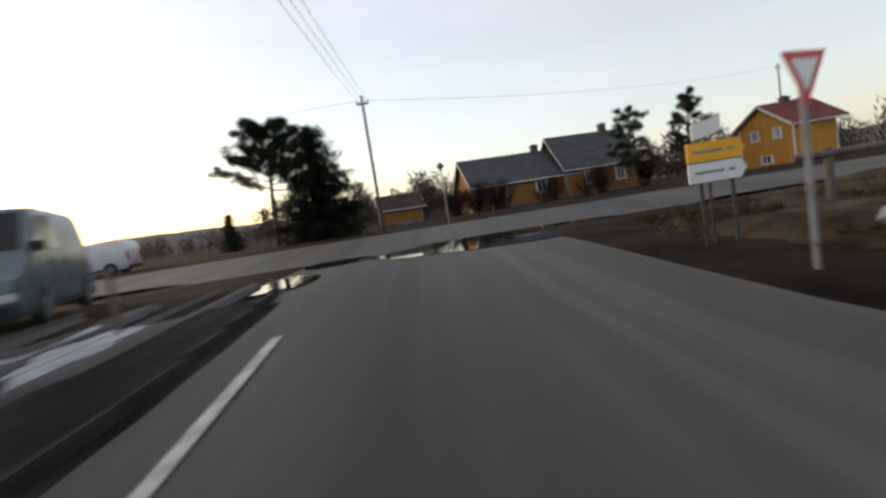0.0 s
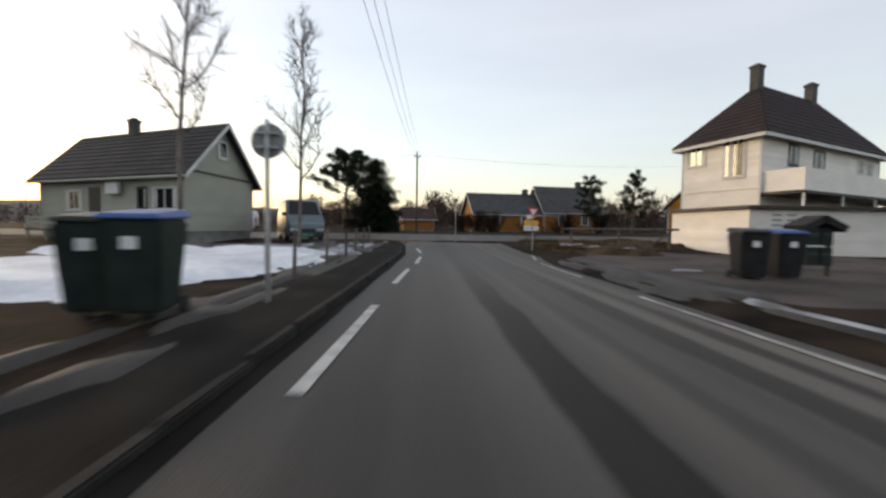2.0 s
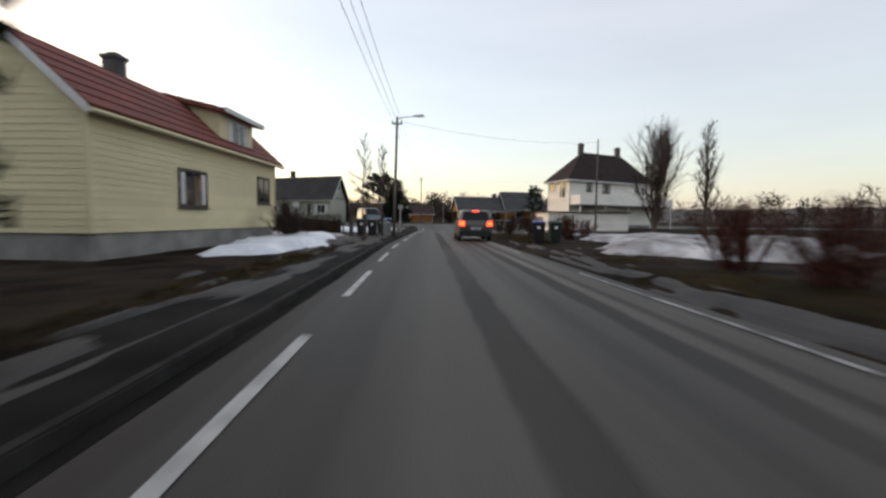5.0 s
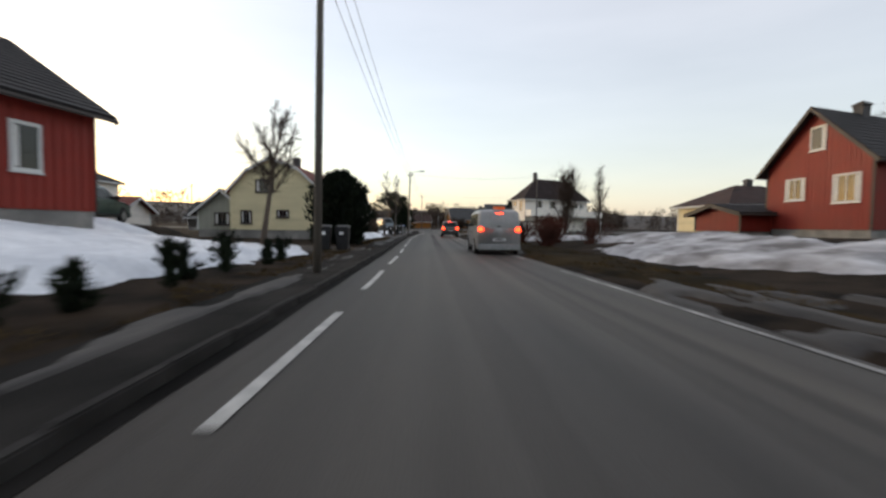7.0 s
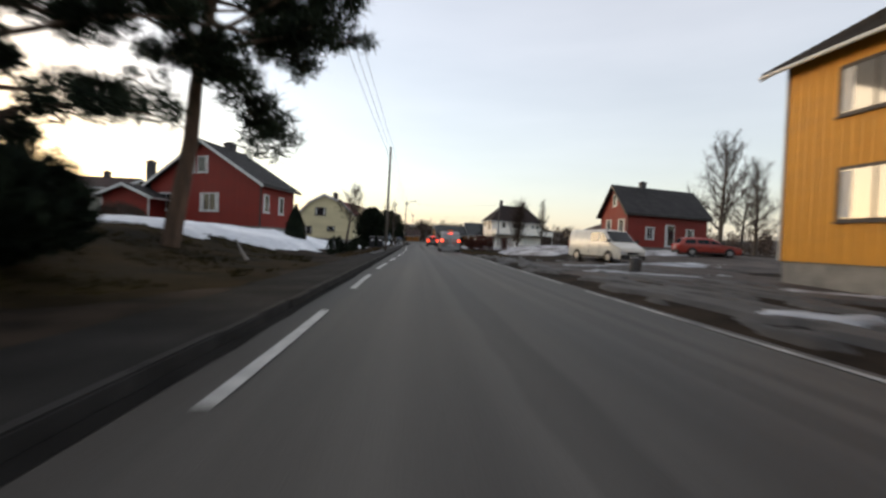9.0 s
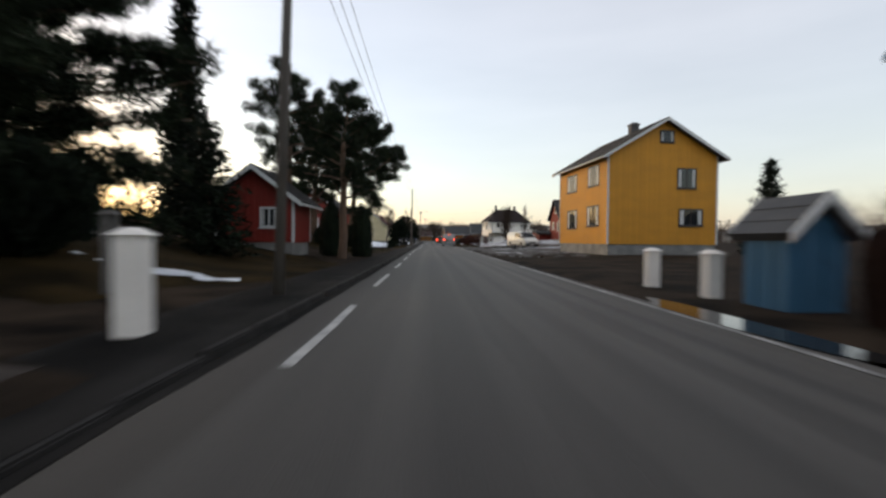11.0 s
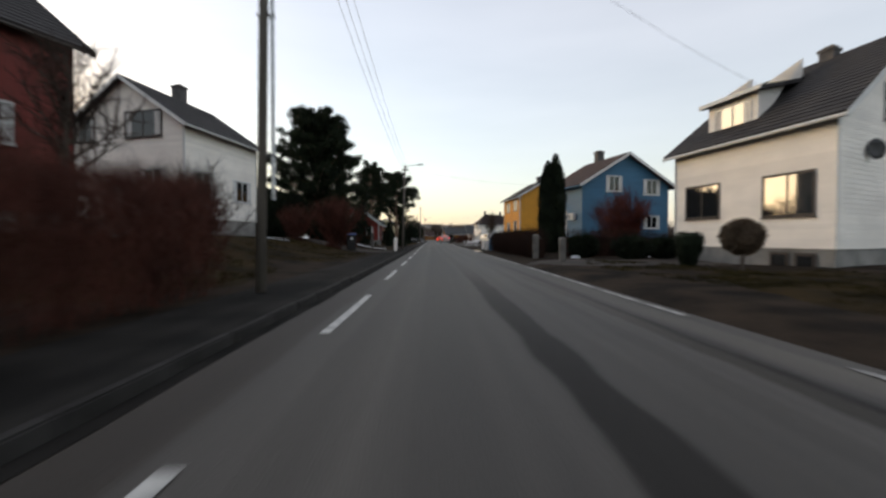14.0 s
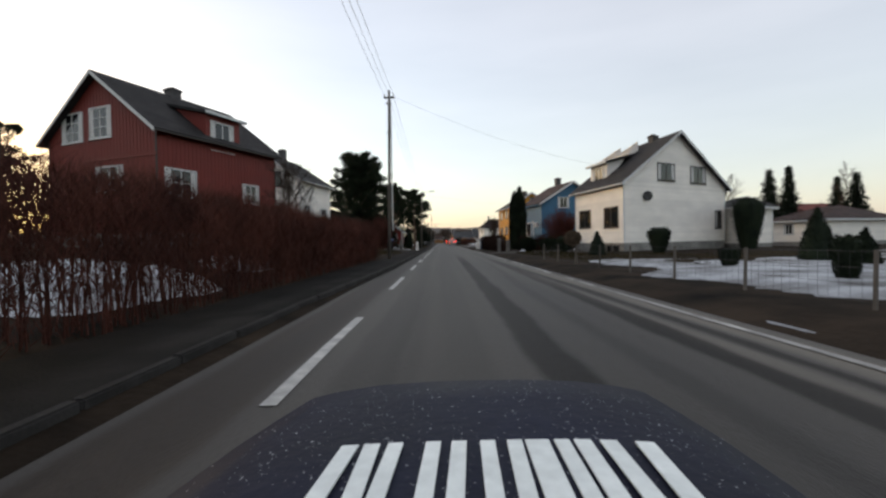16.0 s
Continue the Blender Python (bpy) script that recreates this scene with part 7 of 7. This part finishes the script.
        xa, xb = sorted((sx * (hf - 0.4), sx * (hf + 0.006)))
        g.box(xa, y1 - 0.14, top(y1) - 0.2, xb, y1 + 0.012, top(y1) - 0.03)
        add("headlamp", g, HEADLENS, bevel=0.02)
        my = spec["mirror"]
        g = Geo()
        xa, xb = sorted((sx * (half(my) - 0.03), sx * (half(my) + 0.19)))
        g.box(xa, my - 0.1, belt + 0.02, xb, my + 0.02, belt + 0.21)
        add("wing_mirror", g, BIN_BLACK, bevel=0.025)
        for hy in spec["doors"]:
            g = Geo()
            xa, xb = sorted((sx * (w + 0.001), sx * (w + 0.006)))
            g.box(xa, hy - 0.006, low + 0.2, xb, hy + 0.006, belt - 0.1)
            add("door_gap", g, BIN_BLACK)
            g = Geo()
            xa, xb = sorted((sx * w, sx * (w + 0.03)))
            g.box(xa, hy + 0.06, belt - 0.22, xb, hy + 0.24, belt - 0.18)
            add("door_handle", g, BIN_BLACK, bevel=0.008)
        g = Geo()
        xa, xb = sorted((sx * (w - 0.02), sx * (w + 0.012)))
        g.box(xa, spec["wheels"][0] + rr * 1.2, low + 0.02, xb, spec["wheels"][1] - rr * 1.2, low + 0.14)
        add("sill_trim", g, BIN_BLACK, bevel=0.01)
    for yy, nm, hh in ((y0 - 0.06, "rear_bumper", half(y0)), (y1 - 0.05, "front_bumper", half(y1))):
        g = Geo()
        g.box(-hh - 0.01, yy, low - 0.02, hh + 0.01, yy + 0.13, low + 0.24)
        add(nm, g, spec.get("bumper", BIN_BLACK), bevel=0.04)
    g = Geo()
    g.box(-half(y1) * 0.5, y1 - 0.02, low + 0.28, half(y1) * 0.5, y1 + 0.014, top(y1) - 0.06)
    add("grille", g, BIN_BLACK)
    for yy, m in ((y0 - 0.04, PLATE), (y1 + 0.07, front_plate)):
        zz = low + (0.36 if yy < 0 else 0.06)
        g = Geo()
        g.box(-0.26, yy, zz, 0.26, yy + 0.03, zz + 0.11)
        pl = add("number_plate", g, m)
        g = Geo()
        e = -0.003 if yy < 0 else 0.03
        g.box(-0.2, yy + e, zz + 0.03, 0.2, yy + e + 0.003, zz + 0.08)
        add("plate_bar", g, MARK, pl)
    tb_ = spec["back"][1]
    if lit:
        g = Geo()
        g.box(-0.16, tb_[0] - 0.05, tb_[1] + 0.005, 0.16, tb_[0] + 0.05, tb_[1] + 0.04)
        add("brake_lamp", g, REDLAMP)
    g = Geo()
    g.tube([(0.05, y0 + 0.0, spec["back"][0][1] + 0.04), (-0.35, y0 + 0.02, spec["back"][0][1] + 0.1)], [0.012, 0.008], 5)
    add("rear_wiper", g, BIN_BLACK)
    if roof_bar:
        zt = max(lz)
        for sx in (-1, 1):
            g = Geo()
            g.tube([(sx * (w - spec["tumble"] - 0.12), tb_[0] + 0.4, zt + 0.05), (sx * (w - spec["tumble"] - 0.12), spec["screen"][1][0] - 0.2, zt + 0.05)], [0.025, 0.025], 6)
            add("roof_rail", g, BIN_BLACK)
        g = Geo()
        g.box(-0.25, tb_[0] + 0.1, zt - 0.01, 0.25, tb_[0] + 0.35, zt + 0.12)
        add("beacon", g, plain("amber_beacon", (0.75, 0.2, 0.04), 0.3), lab="amber roof beacon, unlit", bevel=0.03)
    return th


SUV = dict(W=1.85, low=0.30, belt=1.10, tumble=0.20, wheel=0.36, wheels=(-1.35, 1.4), lamp=0.86, lamph=0.24, lampw=0.24, mirror=0.72, doors=(-0.95, 0.0), bumper=BIN_BLACK,
           line=((-2.3, 0.95), (-2.26, 1.12), (-1.96, 1.68), (-1.7, 1.75), (-0.4, 1.78), (0.15, 1.72), (0.95, 1.10), (1.6, 1.05), (2.1, 0.96), (2.3, 0.8)),
           back=((-2.25, 1.17), (-2.0, 1.64)), screen=((0.9, 1.15), (0.22, 1.67)), side=((-1.95, -1.1, -1.78, -1.1), (-1.02, -0.1, -1.02, -0.1), (-0.02, 0.72, -0.02, 0.2)))
VAN = dict(W=1.9, low=0.24, belt=1.16, tumble=0.13, wheel=0.33, wheels=(-1.45, 1.5), lamp=0.78, lamph=0.5, lampw=0.15, mirror=1.62, doors=(-0.35, 0.62), bumper=BIN_BLACK,
           line=((-2.45, 1.2), (-2.42, 1.75), (-2.3, 1.9), (-2.0, 1.96), (0.3, 1.97), (0.9, 1.92), (1.72, 1.16), (2.15, 1.0), (2.38, 0.9), (2.45, 0.72)),
           back=((-2.44, 1.22), (-2.38, 1.74)), screen=((1.66, 1.24), (0.98, 1.86)), side=((-0.2, 0.55, -0.2, 0.55), (0.66, 1.45, 0.66, 0.98)))
BUS = dict(VAN, lamp=1.02, lamph=0.17, lampw=0.2, bumper=SIGN_BACK, back=((-2.44, 1.2), (-2.38, 1.76)), side=((-2.2, -1.3, -2.15, -1.3), (-1.2, -0.3, -1.2, -0.3), (-0.2, 0.55, -0.2, 0.55), (0.66, 1.45, 0.66, 0.98)))
ESTATE = dict(W=1.72, low=0.22, belt=0.90, tumble=0.2, wheel=0.31, wheels=(-1.3, 1.35), lamp=0.66, lamph=0.2, lampw=0.3, mirror=0.85, doors=(-0.85, 0.1), bumper=BIN_BLACK,
              line=((-2.25, 0.8), (-2.2, 0.92), (-1.85, 1.38), (-1.6, 1.44), (-0.4, 1.45), (0.2, 1.40), (1.0, 0.92), (1.7, 0.84), (2.15, 0.76), (2.25, 0.6)),
              back=((-2.18, 0.96), (-1.88, 1.35)), screen=((0.95, 0.96), (0.28, 1.36)), side=((-1.85, -1.0, -1.7, -1.0), (-0.92, -0.05, -0.92, -0.05), (0.03, 0.8, 0.03, 0.25)))


def car_paint(name, c, metal=0.0):
    m = mat(name, tuple(v * 0.85 for v in c), c, scale=2.0, rough=0.32, bump=0.0, metal=metal, fine=9)
    return m


vehicle(1.95, -20.9, 0, SUV, car_paint("silver_grey_paint", (0.105, 0.10, 0.092), 0.2), "dirty silver-grey estate car with brake lamps lit", "car", True, 0.88, 0.0)
vehicle(2.4, -47.8, 0, BUS, car_paint("pale_grey_paint", (0.28, 0.28, 0.275), 0.1), "pale grey minibus with tail lamps lit", "van", True, 0.88, 0.0, "van", PLATE, True)
vehicle(9.6, -64.6, 196, VAN, car_paint("cream_white_paint", (0.66, 0.64, 0.57)), "cream-white van parked on the muddy yard", "van", False, 0.87, None, "van")
vehicle(19.6, -58.0, 258, ESTATE, car_paint("faded_red_paint", (0.30, 0.035, 0.022)), "faded red estate car parked on the yard", "car", False, 0.9)
vehicle(-7.0, 7.6, 204, dict(VAN, belt=1.32, line=tuple((a, b * 1.16 if b > 1 else b) for a, b in VAN["line"]), back=((-2.44, 1.4), (-2.38, 2.0)), screen=((1.66, 1.42), (0.98, 2.14))), car_paint("slate_blue_paint", (0.085, 0.12, 0.14)), "slate-blue van parked beside the grey house", "van", False, 0.9, None, "van", PLATE_G)
vehicle(-17.5, 24.5, 100, VAN, car_paint("white_paint", (0.6, 0.6, 0.6)), "white van parked beyond the main road", "van", False, 0.9, None, "van")
vehicle(-14.7, -47.2, 8, SUV, car_paint("dark_green_paint", (0.03, 0.06, 0.05)), "dark green car parked in a snowy garden", "car", False, 0.9)
vehicle(38, -111.5, 80, ESTATE, car_paint("white_car_paint", (0.6, 0.6, 0.62)), "white car parked before a garage", "car", False, 0.9)


# ---- motorcycle at the end of its ride ----
bx, by = CAM_END[0], CAM_END[1]
NAVY = mat("navy_bodywork", (0.006, 0.007, 0.016), (0.013, 0.015, 0.030), scale=6, rough=0.55, bump=0.06, fine=90, spec=0.08)


def dusty(m, amount=0.66, size=330.0, c=(0.42, 0.43, 0.45)):
    """Pale dried splashes scattered over a dark surface."""
    n, l = m.node_tree.nodes, m.node_tree.links
    b = n["Principled BSDF"]
    last = b.inputs["Base Color"].links[0].from_socket
    co, t, r, mx = n.new("ShaderNodeTexCoord"), n.new("ShaderNodeTexNoise"), n.new("ShaderNodeMapRange"), n.new("ShaderNodeMix")
    mp = n.new("ShaderNodeMapping")
    mp.inputs["Scale"].default_value = (1.0, 0.6, 1.0)
    t.inputs["Scale"].default_value, t.inputs["Detail"].default_value = size, 3
    r.inputs[1].default_value, r.inputs[2].default_value = amount, amount + 0.08
    mx.data_type = "RGBA"
    mx.inputs[7].default_value = (*c, 1)
    l.new(co.outputs["Object"], mp.inputs[0])
    l.new(mp.outputs[0], t.inputs["Vector"])
    l.new(t.outputs[0], r.inputs[0])
    l.new(r.outputs[0], mx.inputs[0])
    l.new(last, mx.inputs[6])
    l.new(mx.outputs[2], b.inputs["Base Color"])


dusty(NAVY)
COWL_SIDE = mat("grey_side_panel", (0.05, 0.048, 0.044), (0.13, 0.12, 0.10), scale=9, rough=0.4, bump=0.05, fine=60, spec=0.5)
DECAL = mat("white_decal", (0.62, 0.66, 0.64), (0.74, 0.78, 0.75), scale=14, rough=0.5, bump=0.02, fine=80)
bike = thing("motorcycle", "dark navy motorcycle with a dusty tail cowl on the road", "motorcycle", at=(bx, by, 0.0))
CZ = CAM_END[2] - 0.152


def cowl_top(d, u):
    """Height of the cowl d metres behind the eye's foot and u of its half width from the middle line."""
    return CZ - 0.02 * abs(u) ** 3 - 0.03 * max(d - 0.50, 0) / 0.08 - 0.10 * max(abs(u) - 0.93, 0) / 0.07


def cowl_half(d):
    return float(np.interp(d, [-0.3, 0.1, 0.30, 0.4, 0.5, 0.56, 0.585], [0.20, 0.225, 0.226, 0.216, 0.194, 0.168, 0.145]))


def cowl_mid(d):
    return bx + float(np.interp(d, [0.0, 0.3, 0.585], [0.015, 0.022, 0.045]))


US = [-1.0, -0.97, -0.93, -0.8, -0.55, -0.25, 0.0, 0.25, 0.55, 0.8, 0.93, 0.97, 1.0]
DS = [-0.3, -0.15, 0.0, 0.1, 0.2, 0.3, 0.38, 0.44, 0.5, 0.54, 0.565, 0.585]
g = Geo()
for d in DS:
    g.v += [(cowl_mid(d) + u * cowl_half(d), by + d, cowl_top(d, u)) for u in US]
n_ = len(US)
g.f = [(n_ * k + i, n_ * k + i + 1, n_ * k + n_ + i + 1, n_ * k + n_ + i) for k in range(len(DS) - 1) for i in range(n_ - 1)]
base_ = len(g.v)
g.v += [(cowl_mid(0.585) + u * cowl_half(0.585), by + 0.575, CZ - 0.2) for u in US]
g.f += [(n_ * (len(DS) - 1) + i, n_ * (len(DS) - 1) + i + 1, base_ + i + 1, base_ + i) for i in range(n_ - 1)]
cowl = part("tail_cowl", g, NAVY, bike, "dusty dark navy tail cowl", smooth=True)
for sx in (-1, 1):
    g = Geo()
    for d in DS:
        h = cowl_half(d)
        z = cowl_top(d, 1.0)
        g.v += [(cowl_mid(d) + sx * (h + a), by + d, z + b) for a, b in ((-0.004, -0.004), (0.012, -0.012), (0.03, -0.05), (0.03, -0.16))]
    g.f = [(4 * k + i, 4 * k + i + 1, 4 * k + 5 + i, 4 * k + 4 + i) for k in range(len(DS) - 1) for i in range(3)]
    part("side_panel", g, COWL_SIDE, bike, "worn grey side panel of the tail", smooth=True)
    g = Geo()
    g.tube([(cowl_mid(d) + sx * cowl_half(d) * 0.955, by + d, cowl_top(d, 0.955) + 0.003) for d in DS[3:10]], [0.0045] * 7, 5)
    part("trim_strip", g, BIN_BLACK, cowl)
# plain white decal blocks across the cowl
for a0, a1, k0, k1 in ((-0.122, -0.106, -0.004, 0.012), (-0.095, -0.080, 0.004, -0.004), (-0.076, -0.062, 0.0, 0.006), (-0.040, -0.026, 0.0, 0.004), (-0.016, -0.002, -0.002, 0.004), (0.012, 0.026, 0.003, 0.0),
                       (0.038, 0.052, -0.002, -0.002), (0.058, 0.080, -0.004, -0.010), (0.086, 0.100, -0.004, -0.012), (0.106, 0.122, -0.008, -0.016), (0.132, 0.148, -0.010, -0.020), (0.160, 0.178, -0.012, -0.006)):
    g = Geo()
    d0, d1 = 0.255, 0.342
    q = []
    for lift in (0.0008, 0.0022):
        for d, sh in ((d0, k0), (d1, k1)):
            for a in (a0, a1):
                xx = cowl_mid(d) + 0.80 * a - 0.008 + sh * 0.3
                u = (xx - cowl_mid(d)) / cowl_half(d)
                q.append((xx, by + d, cowl_top(d, u) + lift + 0.0006))
    g.hexa([q[0], q[1], q[3], q[2], q[4], q[5], q[7], q[6]])
    part("decal_block", g, DECAL, cowl, "plain white decal block")
for y, r in ((by + 0.05, 0.3), (by - 1.3, 0.3)):
    g = Geo()
    g.lathe((bx - 0.07, y, r), [(r * 0.6, 0), (r * 0.93, 0.005), (r, 0.04), (r, 0.1), (r * 0.93, 0.135), (r * 0.6, 0.14)], 26, "x")
    w_ = part("wheel", g, RUBBER, bike)
    g = Geo()
    g.lathe((bx - 0.03, y, r), [(0.05, 0), (r * 0.62, 0.01), (r * 0.62, 0.05), (0.05, 0.06)], 20, "x")
    part("rim", g, RIM, w_)
g = Geo()
g.hexa([(bx - 0.15, by - 1.05, 0.28), (bx + 0.15, by - 1.05, 0.28), (bx + 0.15, by - 0.3, 0.32), (bx - 0.15, by - 0.3, 0.32), (bx - 0.14, by - 1.0, 0.7), (bx + 0.14, by - 1.0, 0.7), (bx + 0.16, by - 0.3, 0.66), (bx - 0.16, by - 0.3, 0.66)])
part("engine", g, IRON, bike, bevel=0.04)
g = Geo()
g.hexa([(bx - 0.15, by - 1.1, 0.7), (bx + 0.15, by - 1.1, 0.7), (bx + 0.14, by - 0.62, 0.7), (bx - 0.14, by - 0.62, 0.7), (bx - 0.12, by - 1.05, 0.93), (bx + 0.12, by - 1.05, 0.93), (bx + 0.1, by - 0.65, 0.84), (bx - 0.1, by - 0.65, 0.84)])
part("fuel_tank", g, NAVY, bike, bevel=0.05)
g = Geo()
g.tube([(bx, by + 0.05, 0.3), (bx, by - 0.35, 0.45)], [0.05, 0.05], 8)
part("swingarm", g, IRON, bike)
for s in (-0.1, 0.1):
    g = Geo()
    g.tube([(bx + s, by - 1.3, 0.3), (bx + s, by - 1.08, 0.95)], [0.028, 0.028], 8)
    part("fork", g, STEEL, bike)
g = Geo()
g.tube([(bx - 0.36, by - 0.98, 0.93), (bx, by - 1.08, 0.97), (bx + 0.36, by - 0.98, 0.93)], [0.014] * 3, 8)
part("handlebar", g, IRON, bike)

# ---- kerb stones ----
kerb = tagged(new("kerb"), "low dark granite kerb of single stones", "kerb", kind="structure")
stone = Geo()
stone.box(-0.09, 0.0, -0.25, 0.0, 0.985, 0.0)
stone_me = mesh_of("kerb_stone", stone, KERB, False, 0.014)
rng = random.Random(5)
for k in range(240):
    y = -225 + k
    if flare(y) > 0.4:
        break
    ob = new("kerb_stone", stone_me)
    dx = kerb_x(y + 1) - flare(y + 1) - kerb_x(y) + flare(y)
    ob.location = (kerb_x(y) - flare(y) + rng.uniform(-0.018, 0.018), y, kerb_top(y + 0.5) + 0.006 + rng.uniform(-0.006, 0.006))
    ob.rotation_euler = (0, 0, -math.atan2(dx, 1.0))
    ob.parent = kerb
